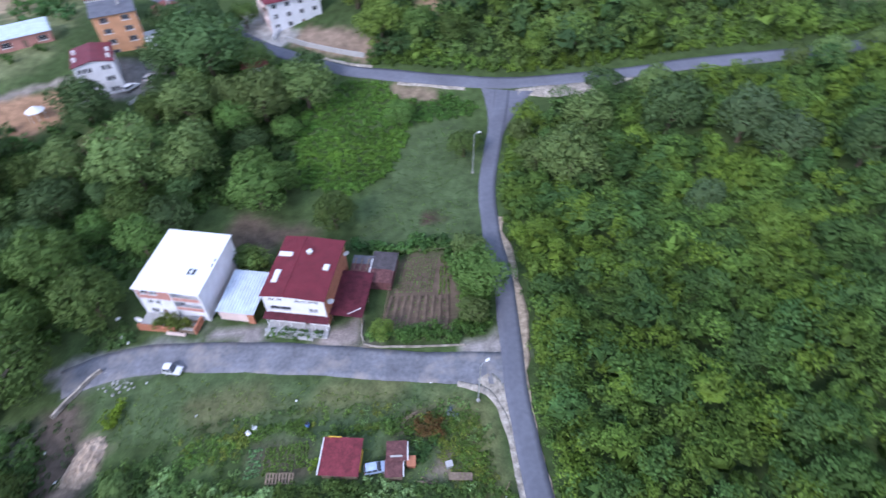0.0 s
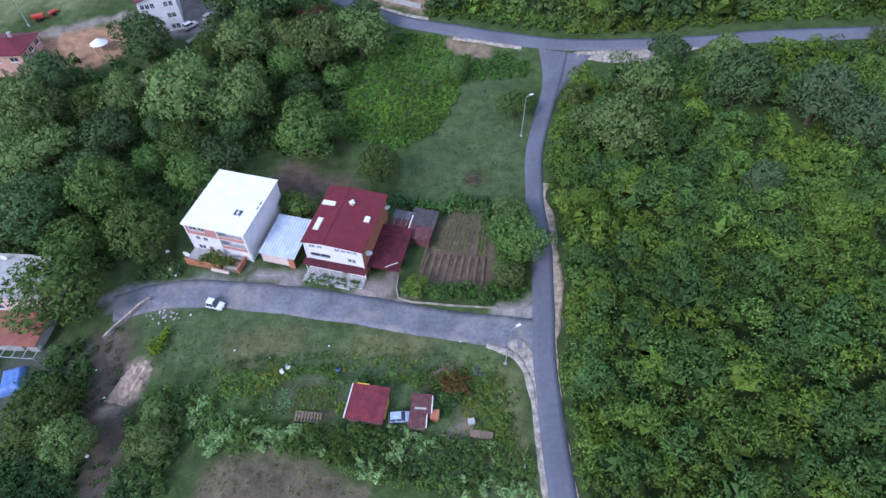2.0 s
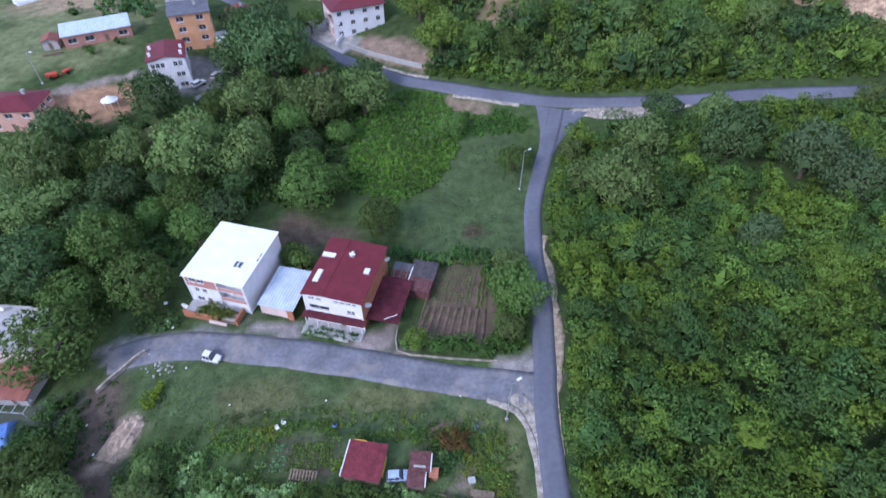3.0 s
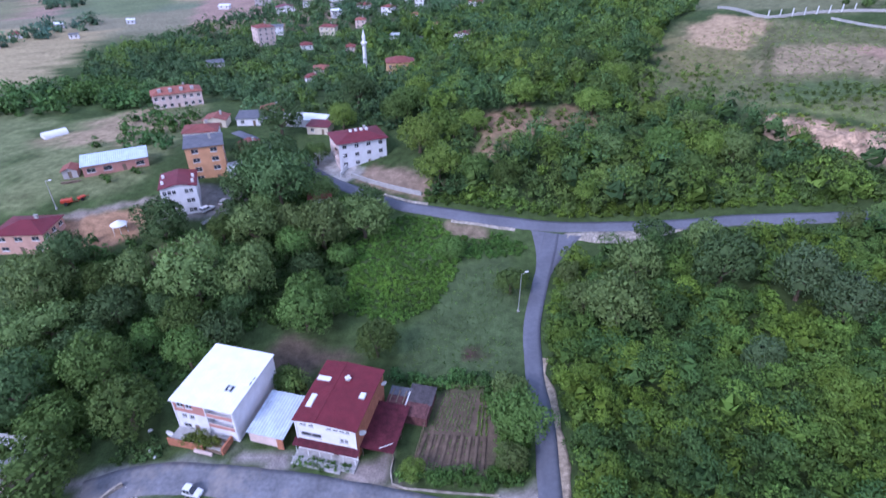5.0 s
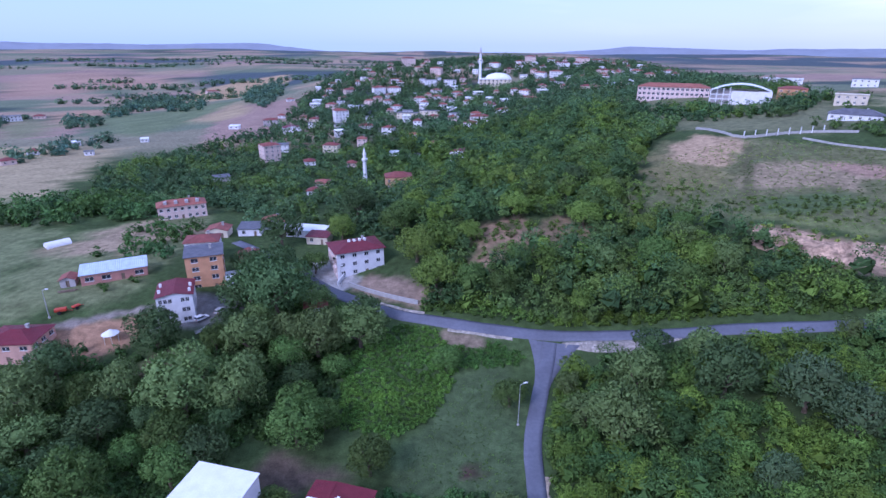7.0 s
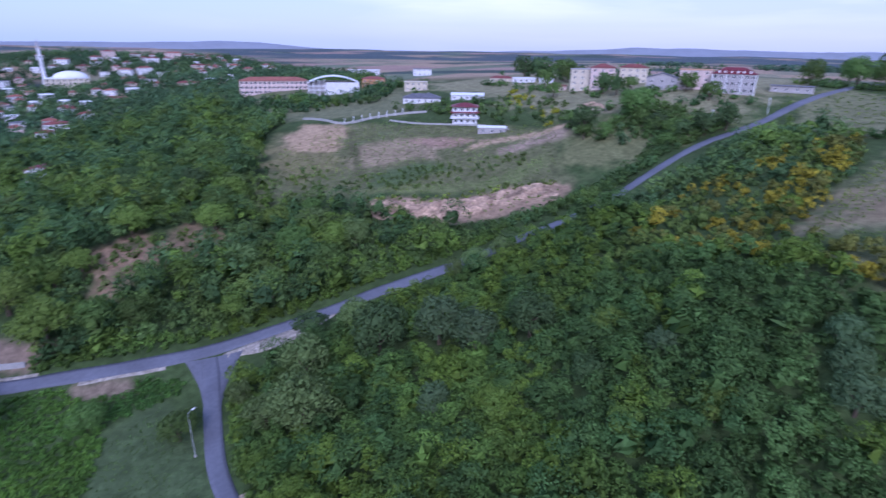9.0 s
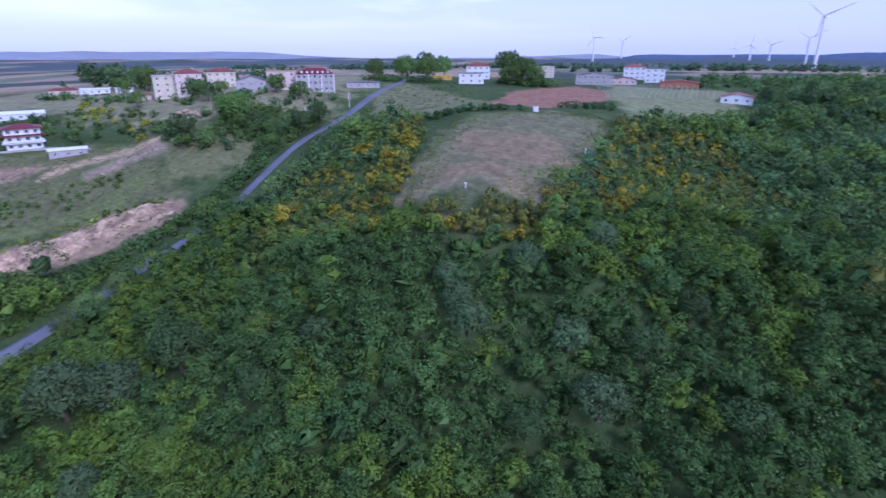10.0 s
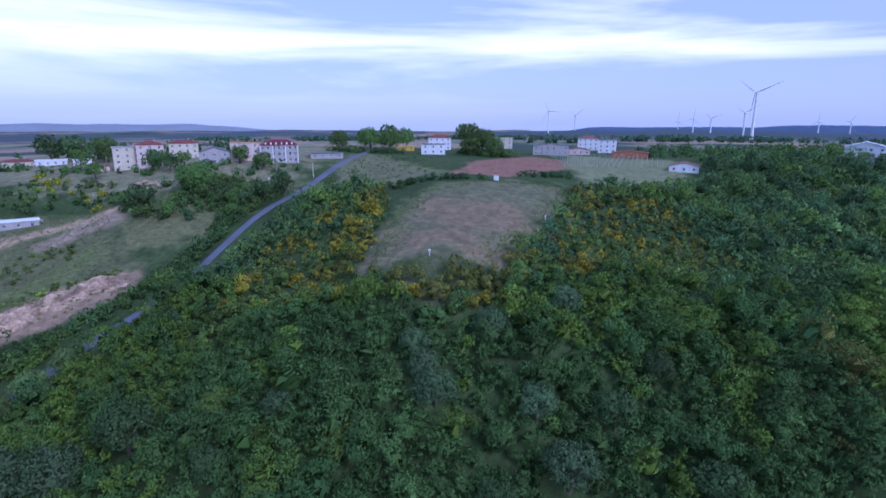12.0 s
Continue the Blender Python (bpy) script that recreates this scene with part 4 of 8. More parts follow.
PLOT_HEDGE = [(-40, 39), (-33, 36), (-27, 34.6), (-16, 33.8), (-7, 33.4), (0, 32), (7, 31), (13, 29.5), (13.3, 23), (2, 23.5), (-10, 25.5), (-18, 28.5), (-26, 30.5), (-36, 30), (-42, 34)]
WEST_SCRUB = [(-62, 62), (-58, 68), (-52, 70), (-50, 60)]
LOW_WEST = [(-140, 66), (-88, 60), (-66, 54), (-60, 40), (-57, 10), (-140, 10)]
NEAR_WEST = [(-51.5, 39), (-44, 42), (-40, 38), (-42, 30), (-43, 10), (-49, 10), (-50, 30)]
WEST_BELT = [(-190, 216), (-206, 242), (-192, 252), (-165, 264), (-136, 258), (-118, 240), (-122, 222), (-160, 217)]
FIELD_HEDGES = [[(-393, 658), (-449, 858), (-402, 885), (-345, 758), (-352, 609)], [(-364, 750), (-317, 773), (-273, 668), (-315, 654)], [(-292, 362), (-311, 412), (-276, 470), (-253, 433), (-271, 350)],
                [(-257, 744), (-340, 1039), (-300, 1100), (-211, 770), (-206, 671)], [(-352, 522), (-404, 614), (-360, 600), (-326, 541)], [(-411, 524), (-448, 615), (-470, 600), (-425, 510)]]
EAST_EDGE = [(262, -90), (300, -100), (340, -60), (420, -100), (420, -320), (240, -320)]


def scatter(poly, spacing, seed, gaps=(), keep=1.0, shun=(), clear=1.0):
    """Places spread over an outline, about `spacing` apart."""
    rng = np.random.RandomState(seed)
    xs, ys = [p[0] for p in poly], [p[1] for p in poly]
    gx, gy = np.meshgrid(np.arange(min(xs), max(xs), spacing), np.arange(min(ys), max(ys), spacing))
    x = gx.ravel() + rng.uniform(-0.55, 0.55, gx.size) * spacing
    y = gy.ravel() + rng.uniform(-0.55, 0.55, gx.size) * spacing
    m = inside(poly, x, y) & (rng.uniform(size=x.size) < keep)
    for g in gaps:
        m &= ~inside(g, x, y)
    for line, wide in ((LANE, 3.3), (HILL_ROAD, 3.4), (STREET, 4.2)):
        pts = [tuple(p) for p in line[::2]]
        near = edge_distance(pts, x[m], y[m], closed=False)
        m[np.flatnonzero(m)[near < wide * clear]] = False
    for hx, hy, hr in shun:
        m &= np.hypot(x - hx, y - hy) > hr
    return x[m], y[m], rng


def bush_mass(name, label, poly, spacing, radius, per, leaf, seed, squash=0.8, lift=0.0, tone=(1, 1, 1), vary=0.35, gaps=(), keep=1.0, accent=None, shun=(), patch=14.0, small=None, core=True, band=None, grand=0.0, clear=1.0):
    """Fills an outline with domes of leaves. accent: (colour, share, outline or None) for patches of another colour."""
    x, y, rng = scatter(poly, spacing, seed, gaps, keep, shun, clear)
    if band:
        d = signed(band[0], x, y)
        m = (d > band[1]) & (d < band[2]) & (rng.uniform(size=len(x)) > (d - band[1]) / (band[2] - band[1]))
        x, y = x[m], y[m]
    n = len(x)
    big = value_noise(x, y, patch, seed)
    r = radius * rng.uniform(0.72, 1.25, n) * (0.88 + 0.32 * big)
    lift = np.full(n, float(lift))
    if small:
        f = np.clip(signed(small[0], x, y) / 14 + 0.5, 0, 1)
        r *= 1 - (1 - small[1]) * f
        lift *= 1 - 0.85 * f
    tall = rng.uniform(size=n) < grand
    r[tall] *= 1.7
    z = height(x, y) + tall * r * 0.55 + lift * (0.15 + 1.5 * big * rng.uniform(0.5, 1.2, n)) + r * 0.15
    t = np.array(tone)[None] * (1 + vary * (value_noise(x, y, patch * 0.7, seed + 5) - 0.5) * 2)[:, None] * rng.uniform(0.8, 1.2, n)[:, None]
    warm = (value_noise(x, y, patch * 0.9, seed + 9) - 0.5)[:, None] + rng.uniform(-0.2, 0.2, (n, 1))
    t = t * (1 + warm * np.array([[0.3, 0.12, -0.3]]))
    t[tall] *= np.where(rng.uniform(size=tall.sum())[:, None] < 0.5, np.array([[0.72, 0.84, 1.1]]), np.array([[1.12, 1.12, 0.95]]))
    for colour, share, where, size in accent or ():
        m = value_noise(x, y, size, seed + 21) + rng.uniform(-0.25, 0.25, n) > 1 - share
        if where:
            m &= inside(where, x, y)
        t[m] = np.array(colour) * rng.uniform(0.75, 1.25, (m.sum(), 1))
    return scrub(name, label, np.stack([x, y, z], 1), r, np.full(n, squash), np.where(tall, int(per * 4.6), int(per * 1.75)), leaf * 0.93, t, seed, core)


LANE_TREES = [(33.6, 102.5, 5.4), (39.7, 96.2, 7.4), (46.9, 109.8, 6.4), (66.2, 116.2, 5.2), (31.9, 113.5, 3.6)]
SPUR_TREES = [(77.9, 95.8, 7.6), (80.4, 85.1, 6.6), (61.2, 76.9, 4.6), (120, -11.9, 4.6), (97.2, 14.4, 4.2), (99.2, -5.5, 4.4), (110.5, 4.1, 4.0), (103.4, 19.3, 4.0), (90.3, -11.6, 6.0),
              (90.6, 44, 3.6), (101, 17.5, 3.6)]
SPUR_DARK = [(54.8, 123.0, 5.4), (64.6, 103.9, 8.2), (100, -20.7, 4.8), (131.6, -44.7, 3.8), (81.1, 53.1, 3.8), (84.1, 1.5, 4.4), (89.9, -36.8, 5.2), (88.3, 74.7, 5.6), (119, 84, 4.0), (108.7, -30, 4.2)]
TREE_ROOM = tuple((x, y, 0.72 * r) for x, y, r in LANE_TREES + SPUR_TREES + SPUR_DARK)
BROOM = [(117, 34), (113, 74), (150, 74), (190, 57), (196, 44), (130, 36), (122, 16), (132, 2), (170, -14), (212, -24), (205, -52), (160, -64), (138, -22), (114, 4), (115, 20)]
# Stretch of scrub whose leaf tint is darkened to match the later views' exposure.
DARKENED_WOOD = [(76, -70), (74, 20), (70, 60), (84, 74), (112, 66), (112, -70)]
BROOM_LOW = [(95, -60), (125, -62), (122, -95), (95, -90)]
SEEN_SPUR = [(21, 28), (21.5, 44), (22.5, 62), (24, 75), (24, 95), (27.5, 106), (31.5, 114), (34, 120.5), (50, 121.5), (64, 121), (76, 118), (97, 112), (115, 104), (135, 92), (140, 40), (126, 38), (120, 18),
             (129, 3), (140, -3), (140, -92), (90, -64), (60, -16), (46, 0), (34, 8)]
HIDDEN_SPUR = [(21, 28), (34, 8), (46, 0), (60, -16), (90, -64), (140, -92), (140, -220), (60, -160), (22, -110)]
GOLD, RUSSET, HEATH = (3.2, 1.6, 0.62), (1.75, 1.08, 0.9), (1.4, 1.2, 1.0)
bush_mass("scrub_wood", "scrub wood on the back of the hillside", HIDDEN_SPUR, 5.0, 3.4, 20, 1.4, 32, 0.9, 1.0)
# Tone on the spur top is raised and blued to paint in haze.
bush_mass("scrub_wood", "scrub wood and brushwood on the top of the spur", SPUR_WOOD, 2.8, 2.0, 38, 0.68, 33, 1.05, 1.7, gaps=(SEEN_SPUR, HIDDEN_SPUR), vary=0.3, small=(BROOM, 0.6), shun=TREE_ROOM + ((270, -80, 14), (258, -75, 12), (246, -70, 10)), tone=(1.3, 1.26, 1.4), grand=0.06,
          accent=[((0.9, 0.96, 1.3), 0.36, None, 9.0), ((1.35, 1.3, 0.9), 0.24, None, 7.0), (HEATH, 0.62, BROOM, 8.0), (RUSSET, 0.4, BROOM, 7.0), (GOLD, 0.27, BROOM, 4.5)])
bush_mass("scrub_wood", "dense bright green scrub wood covering the hillside", SEEN_SPUR, 2.35, 1.95, 108, 0.44, 31, 1.1, 2.6, grand=0.14, vary=0.22, small=(BROOM, 0.62), shun=TREE_ROOM, tone=(1.12, 1.1, 0.82),
          accent=[((1.45, 1.32, 0.7), 0.32, None, 6.0), ((0.88, 0.95, 0.95), 0.3, None, 7.0), ((0.84, 0.9, 0.88), 0.78, DARKENED_WOOD, 9.0), (RUSSET, 0.4, BROOM_LOW, 7.0), (HEATH, 0.62, BROOM, 8.0), (RUSSET, 0.38, BROOM, 7.0), (GOLD, 0.27, BROOM, 4.5)])
FAR_SLOPE = [(-100, 262), (200, 262), (200, 460), (-100, 460)]
NEAR_SLOPE = [(-100, 100), (200, 100), (200, 262), (-100, 262)]
SLOPE_HUES = [((0.8, 0.9, 1.1), 0.34, None, 13.0), ((1.35, 1.28, 0.8), 0.26, None, 9.0)]
bush_mass("hillside_wood", "dense mixed wood on the slope above the road", NORTH_WOOD, 3.3, 2.8, 52, 0.62, 41, 1.05, 2.8, grand=0.12, tone=(1.24, 1.13, 1.05), vary=0.3, gaps=(NORTH_GAP, FAR_SLOPE), shun=KEEP_CLEAR, accent=SLOPE_HUES)
bush_mass("hillside_wood", "dense wood on the upper slope towards the village", NORTH_WOOD, 3.6, 2.9, 26, 1.0, 42, 1.05, 2.8, grand=0.12, tone=(1.15, 1.1, 1.2), vary=0.3, gaps=(NEAR_SLOPE,), shun=KEEP_CLEAR, accent=SLOPE_HUES)
bush_mass("roadside_scrub", "bright green creepers and bushes down to the edge of the hill road", [(-8, 147.5), (0, 145), (20, 141), (44, 136.5), (62, 133.5), (80, 129.5), (100, 122), (116, 114.5), (119, 118), (104, 127), (82, 136), (60, 140), (36, 143),
          (10, 147), (-4, 151)], 1.5, 1.3, 34, 0.42, 46, 1.0, 0.5, tone=(1.3, 1.28, 0.85), vary=0.4, clear=0.82)
bush_mass("roadside_scrub", "bright green bushes hanging over the edge of the lane", [(19.8, 12), (19.8, 44), (22.4, 50), (24, 60), (24.3, 72), (22.8, 82), (23.6, 92), (25, 100), (28, 110), (30.5, 117), (33, 121), (36, 118),
          (31, 106), (27, 94), (26.5, 74), (25.5, 60), (24, 46), (23.5, 28), (24, 12)], 1.4, 1.2, 42, 0.38, 48, 1.0, 0.6, tone=(1.2, 1.2, 0.9), vary=0.3, clear=0.78)
bush_mass("roadside_scrub", "green bushes beside the hill road", ROADSIDE_EAST, 2.6, 1.9, 44, 0.62, 43, 0.95, 0.7, keep=0.85)
bush_mass("roadside_scrub", "low green scrub under the cut bank", [(104, 124), (120, 117), (138, 110), (158, 106), (152, 110), (128, 117), (112, 128)], 2.2, 1.7, 44, 0.55, 44, 0.9, 0.3)
bush_mass("roadside_scrub", "thin bushes on the reddish bare soil", NORTH_GAP, 2.6, 1.3, 34, 0.5, 45, 0.9, 0.2, keep=0.66, tone=(1.3, 1.2, 0.9))
bush_mass("undergrowth", "dark undergrowth between the trees", WEST_WOOD, 2.2, 1.7, 24, 0.55, 47, 0.8, 0.3, tone=(0.75, 0.85, 0.8), gaps=(VINES,))
bush_mass("creeper_patch", "low bright green creepers and brambles", VINES, 1.2, 1.0, 32, 0.36, 53, 0.55, 0.1, tone=(1.15, 1.4, 0.95), vary=0.25, clear=0.85, shun=((5, 135.5, 3.0), (8.5, 134.5, 3.2), (11.8, 133.4, 2.4), (2, 136.6, 2.0)))
FAR_VILLAGE = [(-400, 440), (400, 440), (400, 1100), (-400, 1100)]
NEAR_VILLAGE = [(-400, 100), (400, 100), (400, 440), (-400, 440)]
# Village leaf tones turn bluer with distance: haze painted into the colour.
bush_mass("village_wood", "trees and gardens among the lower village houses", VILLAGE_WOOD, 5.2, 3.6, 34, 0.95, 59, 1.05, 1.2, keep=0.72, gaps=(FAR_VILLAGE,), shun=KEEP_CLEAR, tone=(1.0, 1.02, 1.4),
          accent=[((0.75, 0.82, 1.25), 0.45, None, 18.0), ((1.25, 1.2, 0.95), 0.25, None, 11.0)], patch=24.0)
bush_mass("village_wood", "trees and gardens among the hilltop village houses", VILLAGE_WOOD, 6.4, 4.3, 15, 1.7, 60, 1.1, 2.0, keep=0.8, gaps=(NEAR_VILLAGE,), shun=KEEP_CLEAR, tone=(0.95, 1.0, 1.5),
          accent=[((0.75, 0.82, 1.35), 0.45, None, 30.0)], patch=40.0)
bush_mass("hedge", "overgrown hedge of bushes and brambles beside the plot", PLOT_HEDGE, 1.1, 0.95, 44, 0.32, 61, 0.95, 0.35, tone=(1.1, 1.12, 1.1), accent=[((2.7, 2.4, 3.4), 0.36, None, 4.0)])
WEEDS = [(-44, 42), (-36, 46), (-29, 46.5), (-24, 48), (-14, 47), (-7, 46.5), (0, 46.5), (8, 46), (12, 40), (12.5, 30), (7, 32), (6.5, 34.5), (3.8, 38.8), (-1, 38), (-8, 41), (-17, 41.5), (-27.5, 42.5), (-28, 35), (-33, 36)]
bush_mass("weeds", "tall weeds and self-sown plants round the huts", WEEDS, 1.15, 0.55, 26, 0.26, 62, 0.8, 0.1, keep=0.62, tone=(1.1, 1.15, 1.0), patch=5.0, vary=0.5, core=False, accent=[((1.9, 1.8, 2.2), 0.2, None, 3.0), ((1.9, 1.3, 0.8), 0.16, None, 6.0)])
bush_mass("weeds", "sparse dry weeds on the ploughed strip", [(-36, 29), (-27, 29.4), (-18, 26.6), (-12, 23.6), (-12, 12), (-40, 12)], 0.9, 0.26, 7, 0.22, 68, 0.5, 0.0, keep=0.5, tone=(1.5, 1.15, 0.95), core=False)
bush_mass("weeds", "yellow-green leafy plants beside the hut", [(-17.4, 36), (-16, 39), (-15, 38.5), (-15, 35.6)], 0.8, 0.6, 40, 0.24, 63, 0.9, 0.2, tone=(1.9, 1.8, 0.7))
bush_mass("weeds", "dark bushes between the huts and the earth patch", [(-1.2, 38.2), (1.6, 39.4), (3, 38.4), (0.4, 35.4), (-0.6, 36)], 0.8, 0.6, 40, 0.26, 64, 0.9, 0.2, tone=(0.8, 0.95, 1.0))
bush_mass("weeds", "rough grass and weeds scattered over the meadow", [(-52, 55), (-40, 55), (-10, 51), (9, 47), (6, 46), (-14, 47), (-30, 46), (-44, 42), (-49, 46)], 1.7, 0.3, 8, 0.2, 65, 0.6, 0.0, keep=0.5, tone=(1.25, 1.1, 0.85), core=False)
bush_mass("weeds", "weeds along the foot of the garden fence", [(-8, 81.6), (12, 82), (12, 80.2), (-2, 80.6)], 0.9, 0.7, 40, 0.3, 66, 0.9, 0.2)
bush_mass("undergrowth", "dark bushes below the street", LOW_WEST, 2.6, 1.8, 30, 0.5, 67, 0.85, 0.2, tone=(0.62, 0.75, 0.75), keep=0.75, shun=((-80, 61, 15), (-72, 44, 8)))
bush_mass("undergrowth", "dark bushes and nettles on the bank of the track", [(-70, 49), (-62.5, 49), (-60.5, 42), (-58.5, 34), (-55, 26), (-55, 12), (-66, 14), (-70, 30), (-72, 38)], 1.9, 1.6, 44, 0.44, 72, 0.85, 0.4, tone=(0.62, 0.74, 0.8), shun=((-74.6, 43.6, 3.5),))
bush_mass("weeds", "nettles and weeds along the edges of the dirt track", [(-63, 51), (-58.5, 53), (-55.5, 46), (-56, 38), (-52, 34), (-49.5, 27), (-49.5, 12), (-54, 12), (-58, 34), (-61, 44)], 1.3, 0.5, 20, 0.3, 74, 0.8, 0.0, keep=0.34, tone=(0.8, 0.9, 0.9), core=False)
bush_mass("undergrowth", "bushes beside the dirt track", NEAR_WEST, 1.8, 1.4, 44, 0.36, 71, 0.9, 0.2)
bush_mass("undergrowth", "low bushes beside the yard", WEST_SCRUB, 1.5, 0.9, 30, 0.4, 73, 0.7, 0.0)
bush_mass("plateau_wood", "trees on the edge of the plateau", EAST_EDGE, 6.0, 2.7, 26, 1.1, 79, 1.0, 0.6, keep=0.42, tone=(1.0, 1.05, 1.2), shun=((284, -163, 16), (270, -152, 14), (256, -144, 12)))

TREE_GROUPS = []
TREE_GROUPS.append(([(-30.6, 98.2, 7.2), (-14, 90.1, 4.6), (-68.8, 81.2, 7.2), (-58.6, 71.4, 6.5), (-72.4, 69.7, 6.0), (-57.5, 95.8, 5.7)], "green", "behind the houses", True))
TREE_GROUPS.append(([(-58.7, 107.5, 9.5), (-47, 109.4, 8), (-49.2, 125.2, 7.5), (-40.1, 130.9, 6.4), (-31.7, 127.3, 7.4), (-21.2, 131.9, 7.2), (-87.2, 94, 7), (-92.3, 90, 6.3),
          (-94.5, 104, 8.3)], "grey", "in the valley wood", True))
TREE_GROUPS.append(([(-46.2, 142.2, 10), (-55, 145.6, 7.9), (-20.3, 140.4, 5.6), (-75.4, 100.1, 6.1), (-93, 115, 6.5), (-73.8, 126.6, 6.7), (-83.5, 76, 7.9)], "dark", "in the valley wood", True))
TREE_GROUPS.append(([(-70.2, 57.6, 8.4), (-31.2, 80.8, 3.2), (-63.3, 34.8, 5.2), (17.4, 110.9, 4.1), (2.4, 124.3, 4.2), (14.6, 68.0, 5.6)], "green", "beside the street and lane", True))
TREE_GROUPS.append(([(13.4, 77.4, 3.7), (-45, 31.5, 3.6), (-45.5, 36, 3.0), (-57, 31, 4.4), (12, 61.5, 3.2)], "grey", "beside the garden", True))
TREE_GROUPS.append(([(-4.8, 59.9, 2.5)], "bright", "at the edge of the garden", True))
TREE_GROUPS.append((LANE_TREES, "grey", "above the lane", True))
TREE_GROUPS.append((SPUR_TREES, "blue", "in the scrub", True))
TREE_GROUPS.append(([(103, 110, 4.4), (110, 106.4, 4.4), (97, 113, 3.6)], "grey", "on the lower side of the hill road", True))
TREE_GROUPS.append((SPUR_DARK, "dark", "in the scrub", True))
TREE_GROUPS.append(([(68, 65.2, 4.4), (85.1, 30.2, 3.8), (58, 92, 3.6), (92.6, 58, 3.6), (75, 40, 3.4)], "bright", "in the scrub", True))
TREE_GROUPS.append(([(-12.2, 198.2, 6.4), (-16, 191.2, 6.2), (19.1, 149.6, 5.5), (-40.7, 168.6, 4.6)], "green", "beside the hill road", True))
TREE_GROUPS.append(([(-35.3, 192.1, 5.5), (4.3, 173.3, 3.3), (-7, 169.3, 7.2), (-0.4, 153.8, 7)], "bright", "behind the pink house", True))
TREE_GROUPS.append(([(-56.9, 188.5, 7.5), (-32.6, 214, 7), (-60.7, 161.6, 5.7), (-51.4, 159.9, 7.5), (-52.1, 149.6, 8)], "dark", "near the village houses", True))
TREE_GROUPS.append(([(335, 20, 10), (213.7, 132.7, 8), (299.4, 242.6, 8.4), (337, 110, 6.5), (330, 88, 7.5), (332, 76, 8.5), (322, 26, 6), (318, 12, 6)], "green", "on the plateau", True))
TREE_GROUPS.append(([(242.9, 162.7, 4.5), (247.9, 174.9, 5.5), (220, 97.1, 5), (211.8, 100.9, 4.5), (198.1, 146.7, 5.6), (204.7, 107.2, 4.5), (206.7, 117.8, 5), (306.4, 267.9, 9), (302.8, 280.1, 8),
          (277.1, -132.5, 5), (255.9, -104.7, 5), (247.2, -136.3, 5), (257.1, -88.8, 4.5)], "dark", "on the plateau", False))
TREE_GROUPS.append(([(270, -90, 5.0), (262, -100, 4.6), (278, -112, 4.6), (256, -112, 4.3), (246, -92, 4.3), (230, -78, 3.6), (262, -124, 4.6), (244, -140, 4.6), (236, -104, 4.0), (214, -104, 4.0), (206, -118, 4.3),
          (198, -88, 3.6), (222, -92, 4.0), (184, -104, 4.0), (252, -152, 4.6)], "dark", "in the ravine", False))
TREE_GROUPS.append(([(217.4, 135.4, 6.5), (204, 158, 4.2), (195, 134, 3.6), (192, 142, 3.4), (205, 118, 4.4), (204, 110, 4.2), (195, 107, 3.6), (210, 128, 4.4), (252, 132, 5), (250, 160, 4.6), (254, 176, 5), (246, 118, 4.2),
          (240, 200, 4.6), (262, 226, 6), (290, 232, 7), (420, 116, 8), (428, 98, 9), (434, 86, 8), (345, 30, 9)], "green", "before the plateau houses", False))
for rows, sort, where, fine in TREE_GROUPS:
    for tx, ty, tr in rows:
        plant(tx, ty, tr, sort, where, fine=fine)

bush_mass("tree_belt", "belt of trees along the edge of the field", WEST_BELT, 5.0, 3.9, 34, 1.2, 111, 1.0, 1.0, keep=0.85, tone=(0.8, 0.95, 1.0), shun=KEEP_CLEAR)
# The strong blue in these leaf tones paints in the haze of distance.
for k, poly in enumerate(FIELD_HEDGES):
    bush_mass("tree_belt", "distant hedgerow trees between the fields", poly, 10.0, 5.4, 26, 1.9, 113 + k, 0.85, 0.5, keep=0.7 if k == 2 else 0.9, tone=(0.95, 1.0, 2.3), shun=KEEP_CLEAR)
bush_mass("orchard", "small trees and bushes beside the barn", [(-118, 176), (-92, 172), (-88, 196), (-100, 216), (-118, 214)], 5.0, 2.7, 40, 0.8, 121, 0.95, 0.5, keep=0.72, tone=(0.8, 0.95, 0.95), shun=KEEP_CLEAR)
bush_mass("undergrowth", "dark bushes and small trees round the village yards", [(-100, 118), (-96, 130), (-86, 124), (-80, 128), (-66, 132), (-58, 132), (-60, 118), (-80, 108), (-96, 104)], 3.0, 2.0, 40, 0.55, 122, 0.9, 0.6, keep=0.75, tone=(0.75, 0.9, 0.9))
# Far copses and hedgerows: haze is painted into their leaf tone as blue.
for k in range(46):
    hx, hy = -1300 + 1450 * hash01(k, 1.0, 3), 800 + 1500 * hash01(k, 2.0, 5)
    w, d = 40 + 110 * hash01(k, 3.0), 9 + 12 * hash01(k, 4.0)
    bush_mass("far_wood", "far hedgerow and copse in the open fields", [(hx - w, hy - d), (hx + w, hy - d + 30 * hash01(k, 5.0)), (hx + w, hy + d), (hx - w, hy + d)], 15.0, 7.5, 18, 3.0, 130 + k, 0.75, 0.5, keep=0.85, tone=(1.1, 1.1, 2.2))
